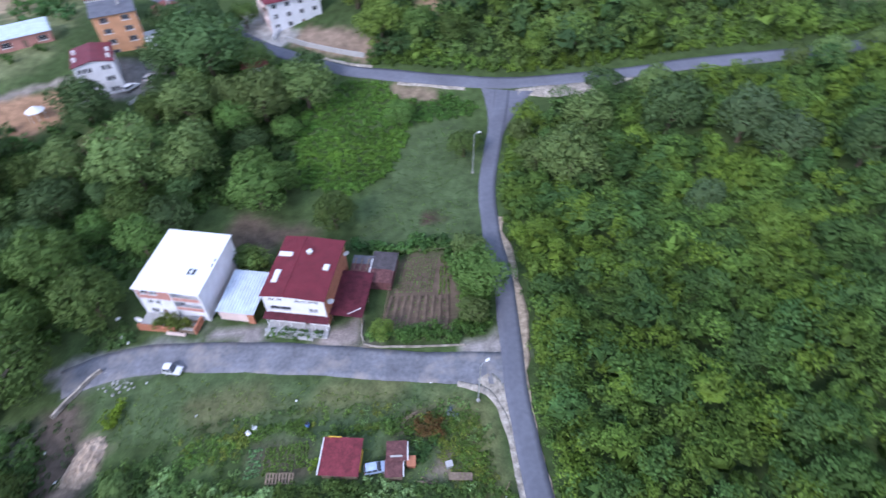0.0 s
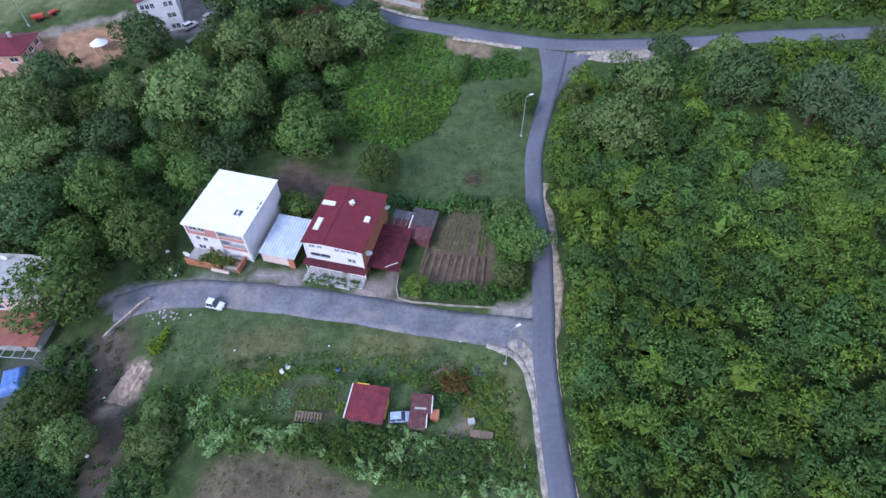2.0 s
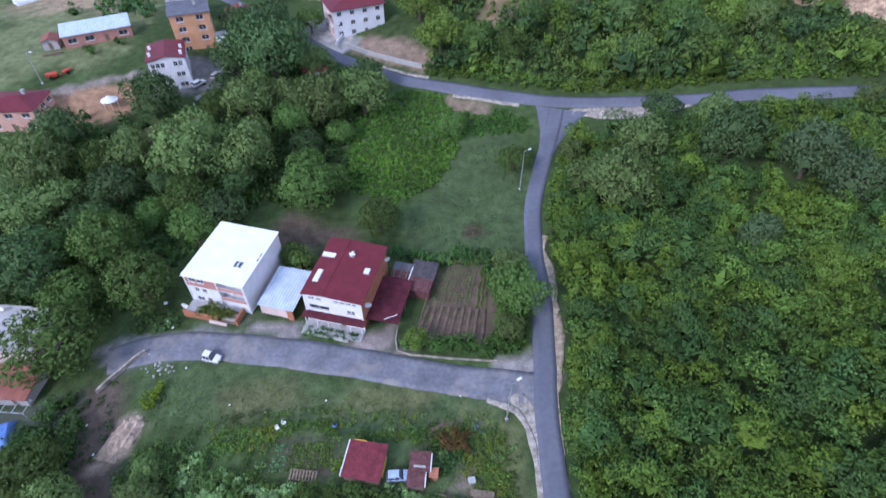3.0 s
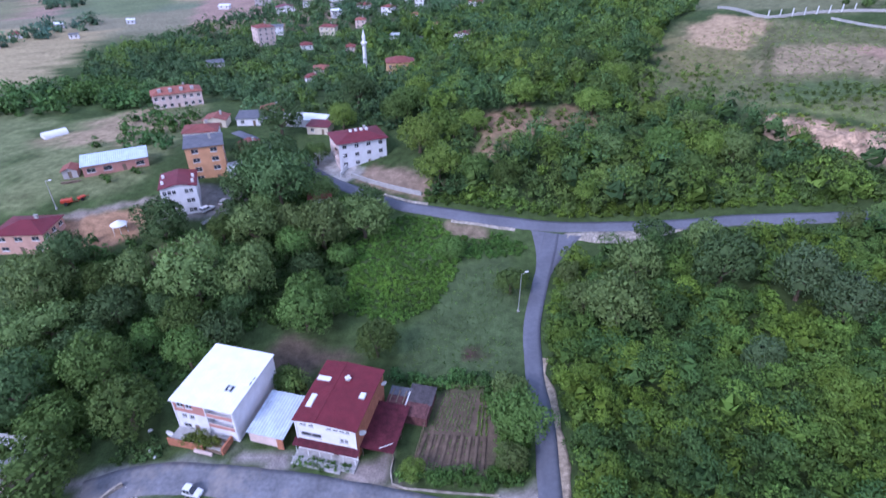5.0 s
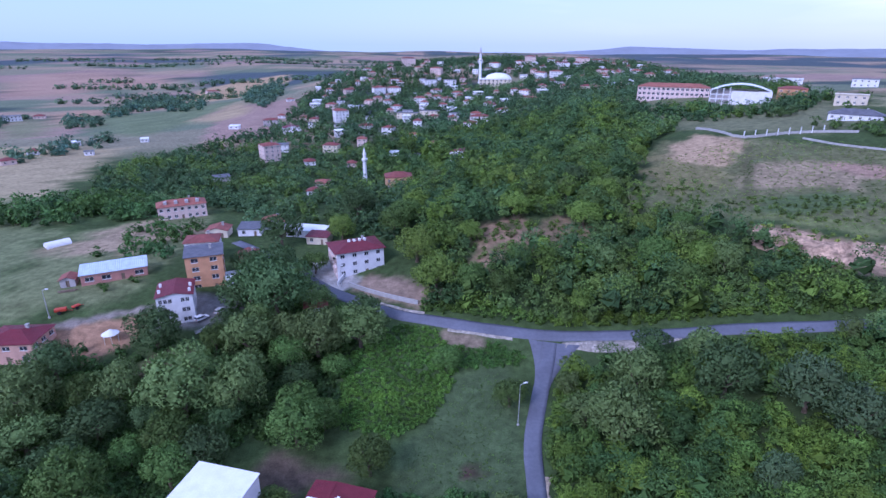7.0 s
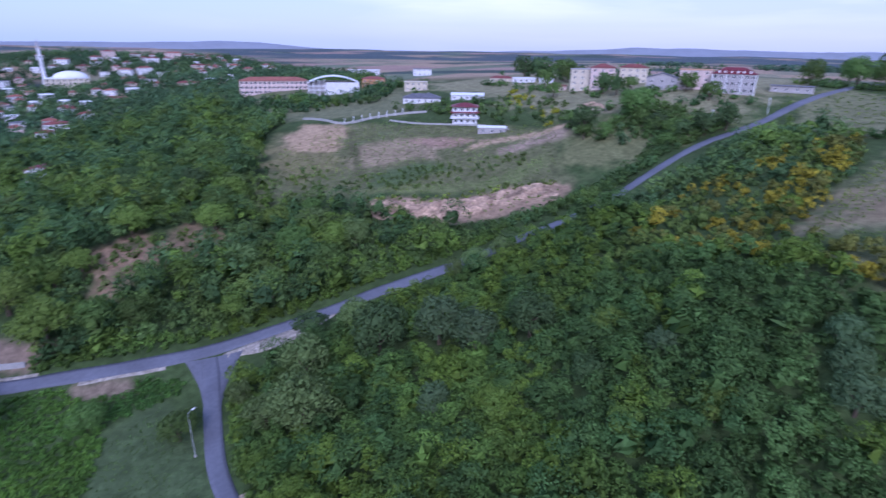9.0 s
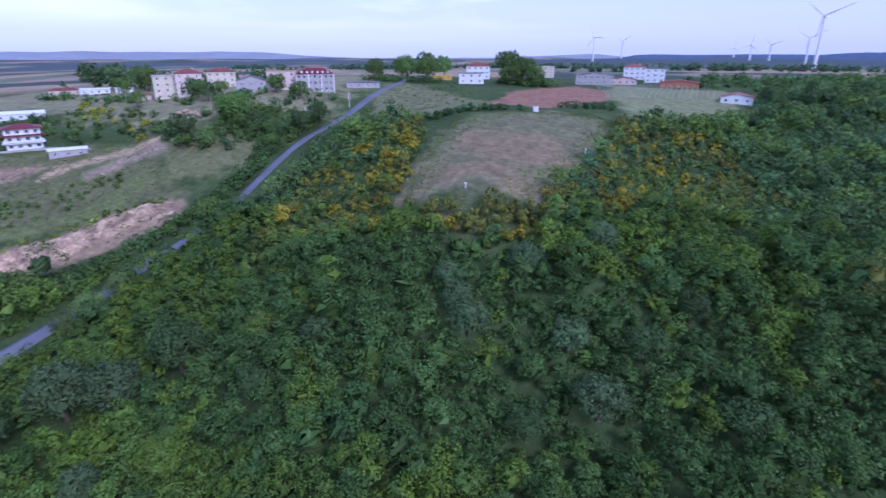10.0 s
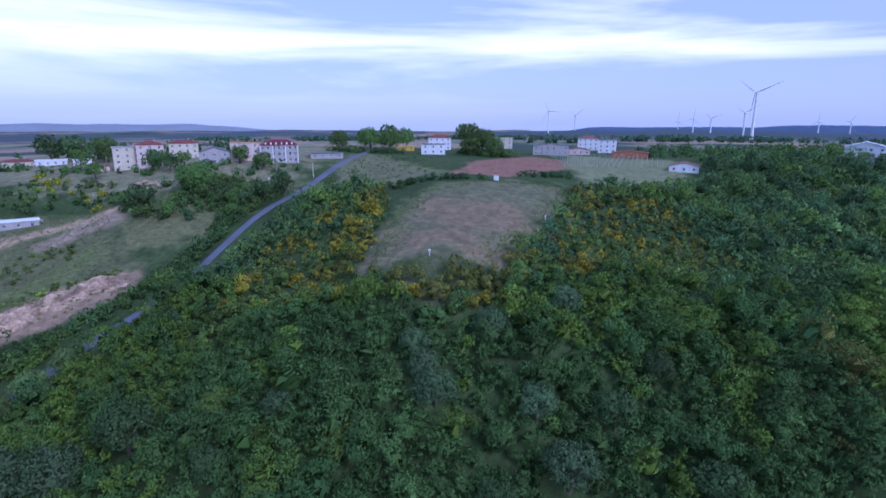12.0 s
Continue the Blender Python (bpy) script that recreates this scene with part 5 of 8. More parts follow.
# Copses beyond the plateau, again with haze blue put into the leaf tone.
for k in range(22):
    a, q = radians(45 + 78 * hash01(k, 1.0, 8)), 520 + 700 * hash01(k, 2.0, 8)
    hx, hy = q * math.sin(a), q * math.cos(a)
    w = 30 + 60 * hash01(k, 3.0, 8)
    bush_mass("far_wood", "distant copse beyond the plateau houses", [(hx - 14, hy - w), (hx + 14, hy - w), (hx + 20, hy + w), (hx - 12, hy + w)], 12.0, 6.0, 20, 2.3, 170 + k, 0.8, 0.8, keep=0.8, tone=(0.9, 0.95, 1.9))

extra = random.Random(8)
stood = [(t.matrix_basis.translation.x, t.matrix_basis.translation.y) for t in bpy.data.objects if t.name.startswith("tree") and t.parent is None and t.get("category") == "tree"]
for area, count, sorts, where in ((WEST_WOOD, 30, ("grey", "green", "dark", "green"), "in the valley wood"), (LOW_WEST, 9, ("dark", "green"), "below the street"),
                                  (NORTH_WOOD, 40, ("green", "dark", "bright", "green", "grey", "bright"), "on the wooded slope")):
    xs, ys = [p[0] for p in area], [p[1] for p in area]
    made = tries = 0
    while made < count and tries < 4000:
        tries += 1
        x, y = extra.uniform(min(xs), max(xs)), extra.uniform(min(ys), min(max(ys), 260))
        r = extra.uniform(3.6, 6.2)
        if not inside(area, np.array([x]), np.array([y]))[0] or any(math.dist((x, y), q) < 6.5 for q in stood):
            continue
        if inside(NORTH_GAP, np.array([x]), np.array([y]))[0]:
            continue
        if math.dist((x, y), (-80, 61)) < 16 or math.dist((x, y), (-75, 46)) < 9 or any(math.dist((x, y), h[:2]) < h[2] for h in KEEP_CLEAR):
            continue
        if min(np.hypot(HILL_ROAD[:, 0] - x, HILL_ROAD[:, 1] - y).min(), np.hypot(STREET[:, 0] - x, STREET[:, 1] - y).min()) < 2.5 + r or math.dist((x, y), (-41, 76)) < 15:
            continue
        stood.append((x, y))
        made += 1
        plant(round(x, 1), round(y, 1), r, sorts[made % len(sorts)], where)
bush_mass("hedge", "hedges and garden trees before the plateau houses", [(236, 100), (246, 96), (262, 108), (250, 135), (246, 160), (254, 196), (262, 240), (276, 280), (262, 284), (246, 220), (238, 180), (236, 140)], 5.0, 2.6, 34, 0.9, 123, 0.95, 0.5, keep=0.5, tone=(0.8, 0.95, 1.0))
bush_mass("hedge", "rough grass tussocks and low scrub on the plateau", [(196, 110), (232, 100), (300, 96), (330, 60), (262, 36), (238, 40), (222, 60), (214, 84)], 2.4, 0.5, 12, 0.4, 124, 0.4, 0.0, keep=0.3, tone=(1.4, 1.2, 0.9), core=False)
bush_mass("hedge", "bushes round the feet of the roadside trees", [(322, 68), (334, 66), (344, 112), (334, 118), (322, 96)], 3.2, 2.2, 34, 0.7, 126, 1.0, 0.5, keep=0.8)
bush_mass("hedge", "bushes round the lone tree on the ridge", [(312, 4), (326, -2), (348, 8), (350, 34), (330, 36), (314, 22)], 3.4, 2.4, 34, 0.7, 127, 1.0, 0.6, keep=0.8)
bush_mass("scrub", "rough weeds and scrub over the cleared slope", [(74, 198), (100, 240), (140, 252), (176, 226), (206, 168), (170, 138), (150, 128), (112, 160)], 1.7, 0.45, 10, 0.3, 125, 0.5, 0.0, keep=0.5, tone=(1.6, 1.35, 1.2), vary=0.5, core=False)


# ---- buildings ----
def part(name, bm, mat, parent, label="", m=None, smooth=False):
    """Links a bmesh as one mesh object under a thing or part."""
    me = bpy.data.meshes.new(name)
    bmesh.ops.remove_doubles(bm, verts=bm.verts, dist=0.0015)
    bmesh.ops.recalc_face_normals(bm, faces=bm.faces)
    bm.to_mesh(me); bm.free()
    me.materials.append(mat)
    if smooth:
        me.shade_smooth()
    ob = new(name, me)
    ob.parent = parent
    if m is not None:
        ob.matrix_local = m
    if label:
        tagged(ob, label)
    return ob


def share(name, me, parent, m, label=""):
    ob = new(name, me)
    ob.parent = parent
    ob.matrix_local = m
    if label:
        tagged(ob, label)
    return ob


def box(bm, x0, x1, y0, y1, z0, z1, bevel=0.0):
    v = [bm.verts.new(c) for c in ((x0, y0, z0), (x1, y0, z0), (x1, y1, z0), (x0, y1, z0), (x0, y0, z1), (x1, y0, z1), (x1, y1, z1), (x0, y1, z1))]
    f = [bm.faces.new([v[i] for i in q]) for q in ((3, 2, 1, 0), (4, 5, 6, 7), (0, 1, 5, 4), (1, 2, 6, 5), (2, 3, 7, 6), (3, 0, 4, 7))]
    if bevel:
        bmesh.ops.bevel(bm, geom=list({e for q in f for e in q.edges}), offset=bevel, segments=1, affect="EDGES")
    return bm


def boxed(*a, bevel=0.0):
    return box(bmesh.new(), *a, bevel=bevel)


def tube(bm, a, b, r, sides=8, r2=None):
    a, b = Vector(a), Vector(b)
    m = (b - a).to_track_quat("Z", "Y").to_matrix()
    rings = [[bm.verts.new(p + m @ Vector((q * math.cos(i * 2 * math.pi / sides), q * math.sin(i * 2 * math.pi / sides), 0))) for i in range(sides)]
             for p, q in ((a, r), (b, r if r2 is None else r2))]
    for i in range(sides):
        bm.faces.new((rings[0][i], rings[0][(i + 1) % sides], rings[1][(i + 1) % sides], rings[1][i]))
    bm.faces.new(rings[0][::-1]); bm.faces.new(rings[1])
    return bm


FACES = {"front": lambda w, d: pose(0, -d / 2, 0), "back": lambda w, d: pose(0, d / 2, 0, 0, 0, 180),
         "right": lambda w, d: pose(w / 2, 0, 0, 0, 0, 90), "left": lambda w, d: pose(-w / 2, 0, 0, 0, 0, -90)}


def pierced(bm, m, wide, z0, z1, holes, depth=0.22, open_only=(), levels=()):
    """A wall face in the plane y=0 of m, with openings (x0, x1, za, zb) and their reveals."""
    every = list(holes) + list(open_only)
    xs = sorted({-wide / 2, wide / 2, *(h[0] for h in every), *(h[1] for h in every)})
    zs = sorted({round(v, 3) for v in (z0, z1, *(h[2] for h in every), *(h[3] for h in every), *levels)})
    vert = {}

    def vv(x, y, z):
        k = (round(x, 4), y, round(z, 4))
        if k not in vert:
            vert[k] = bm.verts.new(m @ Vector((x, y, z)))
        return vert[k]
    for xa, xb in zip(xs, xs[1:]):
        for za, zb in zip(zs, zs[1:]):
            cx, cz = (xa + xb) / 2, (za + zb) / 2
            if not any(h[0] < cx < h[1] and h[2] < cz < h[3] for h in every):
                bm.faces.new((vv(xa, 0, za), vv(xb, 0, za), vv(xb, 0, zb), vv(xa, 0, zb)))
    for a, b, c, e in holes:
        ring = [(a, c), (b, c), (b, e), (a, e)]
        for (xa, za), (xb, zb) in zip(ring, ring[1:] + ring[:1]):
            bm.faces.new((bm.verts.new(m @ Vector((xa, 0, za))), bm.verts.new(m @ Vector((xb, 0, zb))),
                          bm.verts.new(m @ Vector((xb, depth, zb))), bm.verts.new(m @ Vector((xa, depth, za)))))
    return xs


PANES = {}


def window(parent, m, wide, high, sill=True, plain=False, mat=None):
    """A window set back in its opening: pane, frame with a mullion, and sill."""
    key = (round(wide, 2), round(high, 2))
    if plain:
        if key + ("plain",) not in PANES:
            bm, t = bmesh.new(), 0.11
            box(bm, -wide / 2 + t, -t / 2, 0.08, 0.11, t, high - t); box(bm, t / 2, wide / 2 - t, 0.08, 0.11, t, high - t)
            box(bm, -wide / 2, wide / 2, 0.12, 0.16, 0, high)
            for i, f in enumerate(bm.faces):
                f.material_index = 0 if i < 12 else 1
            me = bpy.data.meshes.new("window"); bm.to_mesh(me); bm.free(); me.materials.append(GLASS); me.materials.append(FRAME)
            PANES[key + ("plain",)] = me
        return share("window", PANES[key + ("plain",)], parent, m)
    if key not in PANES:
        bm = boxed(-wide / 2, wide / 2, 0.14, 0.16, 0, high)
        me = bpy.data.meshes.new("pane"); bm.to_mesh(me); bm.free(); me.materials.append(GLASS)
        bm = bmesh.new()
        t = 0.07
        for b in ((-wide / 2, -wide / 2 + t, 0, high), (wide / 2 - t, wide / 2, 0, high), (-wide / 2 + t, -t / 2, 0, t), (-t / 2, t / 2, 0, t), (t / 2, wide / 2 - t, 0, t),
                  (-wide / 2 + t, -t / 2, high - t, high), (-t / 2, t / 2, high - t, high), (t / 2, wide / 2 - t, high - t, high), (-t / 2, t / 2, t, high - t)):
            box(bm, b[0], b[1], 0.09, 0.14, b[2], b[3])
        bmesh.ops.remove_doubles(bm, verts=bm.verts, dist=0.001)
        mf = bpy.data.meshes.new("window_frame"); bm.to_mesh(mf); bm.free(); mf.materials.append(FRAME)
        bm = boxed(-wide / 2 - 0.1, wide / 2 + 0.1, -0.10, 0.09, -0.08, 0)
        ms = bpy.data.meshes.new("window_sill"); bm.to_mesh(ms); bm.free(); ms.materials.append(FRAME)
        PANES[key] = (me, mf, ms)
    me, mf, ms = PANES[key]
    w = share("window", me, parent, m)
    share("window_frame", mf, w, Matrix())
    if sill:
        share("window_sill", ms, w, Matrix())
    return w


def roof_mesh(kind, w, d, z, rise, over=0.4, thick=0.14, axis_x=False, peak=0.5):
    """A roof sheet with thickness and overhang: gable (ridge along y, or along x), hip, shed (falls to the front) or flat."""
    bm = bmesh.new()
    a, b = w / 2 + over, d / 2 + over
    if kind == "gable":
        if axis_x:
            tops = [((-a, -b, 0), (a, -b, 0), (a, 0, rise), (-a, 0, rise)), ((-a, 0, rise), (a, 0, rise), (a, b, 0), (-a, b, 0))]
        else:
            k = -a + 2 * a * peak
            tops = [((-a, -b, 0), (k, -b, rise), (k, b, rise), (-a, b, 0)), ((k, -b, rise), (a, -b, 0), (a, b, 0), (k, b, rise))]
    elif kind == "hip":
        if w >= d:
            k = a - b
            r0, r1 = (-k, 0, rise), (k, 0, rise)
            tops = [((-a, -b, 0), (a, -b, 0), r1, r0), ((a, b, 0), (-a, b, 0), r0, r1), ((a, -b, 0), (a, b, 0), r1), ((-a, b, 0), (-a, -b, 0), r0)]
        else:
            k = b - a
            r0, r1 = (0, -k, rise), (0, k, rise)
            tops = [((a, -b, 0), (a, b, 0), r1, r0), ((-a, b, 0), (-a, -b, 0), r0, r1), ((-a, -b, 0), (a, -b, 0), r0), ((a, b, 0), (-a, b, 0), r1)]
    elif kind == "shed":
        tops = [((-a, -b, 0), (a, -b, 0), (a, b, rise), (-a, b, rise))]
    else:
        tops = [((-a, -b, 0), (a, -b, 0), (a, b, 0), (-a, b, 0))]
    for t in tops:
        lo = [bm.verts.new((x, y, z + h)) for x, y, h in t]
        hi = [bm.verts.new((x, y, z + h + thick)) for x, y, h in t]
        bm.faces.new(hi); bm.faces.new(lo[::-1])
        for i in range(len(t)):
            j = (i + 1) % len(t)
            bm.faces.new((lo[i], lo[j], hi[j], hi[i]))
    bmesh.ops.remove_doubles(bm, verts=bm.verts, dist=0.002)
    return bm


def building(name, label, x, y, rot, w, d, storeys, walls, roof, kind="gable", rise=2.0, storey=2.9, faces=("front", "right", "left"), cols=None, win=(1.3, 1.35),
             plain=False, axis_x=False, over=0.4, chimney=True, base=None, category="house", group="", plinth=1.2, side_mat=None, skip=(), peak=0.5, door=True, loggias=(), holes_front=None):
    """A house: pierced walls, windows, roof, chimney. Front faces -y before it is turned by rot."""
    z = float(min(height(x + sx * w / 2, y + sy * d / 2) for sx in (-0.6, 0.6) for sy in (-0.6, 0.6))) if base is None else base
    house = tagged(new(name), label, category, group)
    house.matrix_basis = pose(x, y, z, 0, 0, rot)
    high = storeys * storey
    bm = bmesh.new()
    sides = {}
    plans = {}
    for face in ("front", "back", "right", "left"):
        wide = w if face in ("front", "back") else d
        m = FACES[face](w, d)
        holes = []
        n = (cols or {}).get(face, max(1, int(wide / 3.2)))
        if face in faces:
            for s in range(storeys):
                for c in range(n):
                    if (face, s, c) in skip:
                        continue
                    cx = -wide / 2 + wide * (c + 0.5) / n
                    if s == 0 and c == n // 2 and face == "front" and door:
                        holes.append((cx - 0.5, cx + 0.5, 0.05, 2.1))
                    else:
                        holes.append((cx - win[0] / 2, cx + win[0] / 2, s * storey + 0.95, s * storey + 0.95 + win[1]))
        if face == "front" and holes_front is not None:
            holes = list(holes_front)
        if face == "front":
            for xa, xb, za, zb in loggias:
                pierced_box = bmesh.new()
                pierced(pierced_box, m, xb - xa, za, zb, [(xa - (xa + xb) / 2 + 0.001, xb - (xa + xb) / 2 - 0.001, za + 0.001, zb - 0.001)], 1.5)
                part("balcony_lining", pierced_box, walls, house, "", Matrix.Translation(((xa + xb) / 2, 0, 0)))
                part("balcony_wall", box(bmesh.new(), xa, xb, -d / 2 + 1.45, -d / 2 + 1.55, za, zb), walls, house)
                balcony = part("balcony", box(bmesh.new(), xa, xb, -d / 2 - 0.06, -d / 2 + 0.06, za, za + 0.85), side_mat or PINKISH, house, "parapet painted brick pink")
                part("rail", tube(bmesh.new(), (xa, -d / 2, za + 1.0), (xb, -d / 2, za + 1.0), 0.03, 6), STEEL, balcony)
                window(house, m @ Matrix.Translation(((xa + xb) / 2, 1.31, za + 0.1)), min(2.2, xb - xa - 0.6), zb - za - 0.5, plain=False, sill=False)
        plans[face] = (m, wide, holes)
        for a, b, c, e in holes:
            if c < 0.1:
                dm = boxed(-0.5, 0.5, 0.12, 0.18, 0, 2.05)
                dr = part("door", dm, TIMBER, house, "panelled dark door", m @ Matrix.Translation(((a + b) / 2, 0, 0.05)))
            else:
                window(house, m @ Matrix.Translation(((a + b) / 2, 0, c)), b - a, e - c, plain=plain)
    levels = {v for _, _, hs in plans.values() for h in hs for v in h[2:]} | {v for h in loggias for v in h[2:]}
    for face, (m, wide, holes) in plans.items():
        if side_mat:
            sides[face] = bmesh.new()
        target = sides.get(face, bm)
        xs = pierced(target, m, wide, -plinth, high, holes, open_only=loggias if face == "front" else (), levels=levels)
        apex = None
        if kind == "gable" and not axis_x and face in ("front", "back"):
            apex = (-w / 2 + w * peak, -d / 2 if face == "front" else d / 2, high + rise)
        elif kind == "gable" and axis_x and face in ("right", "left"):
            apex = (w / 2 if face == "right" else -w / 2, 0, high + rise)
        elif kind == "shed" and face in ("right", "left"):
            apex = (w / 2 if face == "right" else -w / 2, d / 2, high + rise)
        for xa, xb in zip(xs, xs[1:]):
            a, b = m @ Vector((xa, 0, high)), m @ Vector((xb, 0, high))
            if apex and (b - a).cross(Vector(apex) - a).length > 1e-4:
                target.faces.new([target.verts.new(c) for c in (a, b, apex)])
            elif kind == "shed" and face == "back":
                up = Vector((0, 0, rise))
                target.faces.new([target.verts.new(c) for c in (a, b, b + up, a + up)])
    if sides:
        bm.free()
        for face, side in sides.items():
            part("side_wall" if face in ("right", "left") else "wall", side, side_mat if face in ("right", "left") else walls, house)
    else:
        part("wall", bm, walls, house)
    part("roof", roof_mesh(kind, w, d, high, rise, over, axis_x=axis_x, peak=peak), roof, house)
    if chimney:
        bm = boxed(-0.35, 0.35, -0.35, 0.35, 0, 1.5, bevel=0.03)
        stack = part("chimney", bm, CONCRETE, house, "", Matrix.Translation((w * 0.18, d * 0.12, high + rise * 0.55)))
        part("chimney_cap", boxed(-0.45, 0.45, -0.45, 0.45, 1.5, 1.62), CONCRETE, stack)
    return house




# ---- the two houses on the street ----
def dish(parent_pose, r, label):
    """A satellite dish: bowl, arm and mast."""
    d = tagged(new("satellite_dish"), label, "dish", "satellite dishes")
    d.matrix_basis = parent_pose
    bm = bmesh.new()
    rings = []
    for k in range(4):
        q = r * k / 3
        z = 0.25 * q * q / r
        rings.append([bm.verts.new((q * math.cos(a * math.pi / 6), -z * 0 + 0.9 + q * math.sin(a * math.pi / 6), 0)) for a in range(12)] if k else [bm.verts.new((0, 0.9, 0))])
        for v in rings[-1]:
            v.co = (v.co.x, 0.25 * ((v.co.x ** 2 + (v.co.y - 0.9) ** 2) / r) * -1, v.co.y)
    for a in range(12):
        bm.faces.new((rings[0][0], rings[1][a], rings[1][(a + 1) % 12]))
        for k in (1, 2):
            bm.faces.new((rings[k][a], rings[k + 1][a], rings[k + 1][(a + 1) % 12], rings[k][(a + 1) % 12]))
    bmesh.ops.solidify(bm, geom=bm.faces[:], thickness=0.02)
    part("bowl", bm, FRAME, d)
    part("arm", tube(bmesh.new(), (0, 0, 0.9 - r), (0, -r, 0.9), 0.02, 6), STEEL, d)
    part("mast", tube(bmesh.new(), (0, 0.05, 0), (0, 0.05, 0.95), 0.03, 6), STEEL, d)
    return d


HX, HY, HR = -41.5, 76.0, -14.5
wh_front = [(-5.4, -4.0, 6.3, 7.5), (-3.6, -2.2, 6.3, 7.5), (-4.9, -3.9, 3.6, 4.7), (-3.3, -2.3, 3.6, 4.7), (-5.2, -3.6, 0.9, 2.1), (-2.8, -1.8, 0.05, 2.15)]
white_house = building("house", "white three-storey house with a white sheet roof and balconies", HX, HY, HR, 12.6, 14.6, 3, WHITE, WHITEROOF, "shed", 0.5, 2.65,
                       faces=("front", "left"), cols={"left": 3}, chimney=False, over=0.25, holes_front=wh_front, loggias=((0.6, 5.9, 2.7, 5.0), (0.6, 5.9, 5.35, 7.6)), win=(1.2, 1.2))
for x0, x1, z0, z1 in ((-6.05, 0.38, 5.25, 6.22), (-6.05, -5.5, 6.23, 7.55), (-3.92, -3.68, 6.23, 7.55), (-2.1, 0.38, 6.23, 7.55)):
    part("panel", boxed(x0, x1, -7.38, -7.3, z0, z1), DUSTYRED, white_house, "dusty red rendered panel of the upper storey")
for z0 in (2.75, 5.4):
    part("panel", boxed(0.66, 5.85, -7.4, -7.3, z0, z0 + 0.75), DUSTYRED, white_house, "dusty red balcony front")
for k in (-6.2, 0.5, 6.2):
    part("pilaster", boxed(k - 0.12, k + 0.12, -7.42, -7.3, -0.5, 7.9), FRAME, white_house)
hatch = part("roof_hatch", boxed(-0.85, 0.85, -0.85, 0.85, 0, 0.16, bevel=0.03), STEEL, white_house, "grey steel roof hatch", Matrix.Translation((3.0, -2.6, 8.15)))
for b in ((-0.62, -0.3), (0.3, 0.62)):
    part("pane", boxed(b[0], b[1], -0.62, 0.62, 0.16, 0.3), GLASS, hatch)
part("bar", boxed(-0.28, 0.28, -0.12, 0.12, 0.16, 0.34), FRAME, hatch)
patch = part("roof_patch", boxed(-0.75, 0.75, -1.6, 1.6, 0, 0.16, bevel=0.02), WHITEROOF, white_house, "raised white repair sheet", Matrix.Translation((5.2, 0.6, 8.28)))
for k in (-1.1, 0.2, 1.2):
    part("edge_strip", boxed(0.76, 0.98, k - 0.45, k + 0.4, -0.05, 0.1), GREYROOF, patch)
part("gutter", tube(bmesh.new(), (-6.6, -7.62, 7.9), (6.6, -7.62, 7.9), 0.07, 6), FRAME, white_house)
part("downpipe", tube(bmesh.new(), (6.42, -7.2, 7.9), (6.42, -7.2, 0), 0.06, 6), FRAME, white_house)


def at(hx, hy, rot, x, y, z, turn=0.0):
    """A pose given in the frame of a house that stands at hx, hy."""
    return pose(hx, hy, 0, 0, 0, rot) @ pose(x, y, z, 0, 0, turn)


GY = float(height(HX, HY - 8))
steps = tagged(new("entrance_steps"), "red brick entrance steps and terrace wall before the white house", "steps")
steps.matrix_basis = at(HX, HY, HR, 0, 0, GY)
part("terrace", boxed(-6.3, 0.6, -10.4, -7.4, -0.6, 0.9, bevel=0.04), CONCRETE, steps)
part("terrace_wall", boxed(-6.5, 1.0, -10.8, -10.45, -0.6, 1.35, bevel=0.04), BRICK, steps, "red brick terrace wall")
part("terrace_wall", boxed(4.6, 5.0, -10.6, -7.4, -0.6, 1.5, bevel=0.04), BRICK, steps, "red brick stair wall")
for i in range(6):
    part("step", boxed(1.1, 4.5, -10.6 + 0.5 * i, -10.1 + 0.5 * i, -0.6, 0.18 * (i + 1)), CONCRETE if i % 2 else TIMBER, steps)
part("coping", boxed(-0.8, 3.0, -11.3, -10.85, -0.6, 0.45, bevel=0.05), PINKISH, steps)
dish(at(HX, HY, HR, -6.9, -9.2, GY), 0.85, "large pale satellite dish beside the white house")

RX, RY, RR = -18.6, 71.9, -13.5
rh_front = [(-4.9, -0.9, 3.9, 5.0), (2.6, 3.3, 3.9, 5.0), (3.45, 4.15, 3.9, 5.0), (-4.8, -3.6, 6.55, 7.15), (-3.2, -2.2, 6.55, 7.15), (0.2, 1.2, 6.55, 7.15), (1.4, 2.4, 6.55, 7.15),
            (2.6, 3.6, 6.55, 7.15), (3.8, 4.6, 6.55, 7.15), (-4, -2.6, 0.9, 2.1), (1.0, 2.0, 0.05, 2.1)]
red_house = building("house", "white-fronted house with brick sides and a dark red sheet roof", RX, RY, RR, 11.4, 14.8, 3, WHITE, REDROOF, "gable", 0.4, 2.6,
                     faces=("front",), chimney=False, side_mat=BRICK, over=0.35, peak=0.35, holes_front=rh_front)
tagged(red_house, "white-fronted house with brick sides and a dark red sheet roof")
for k in (-5.6, 5.6):
    part("pilaster", boxed(k - 0.14, k + 0.14, -7.52, -7.4, -0.5, 7.6), FRAME, red_house)
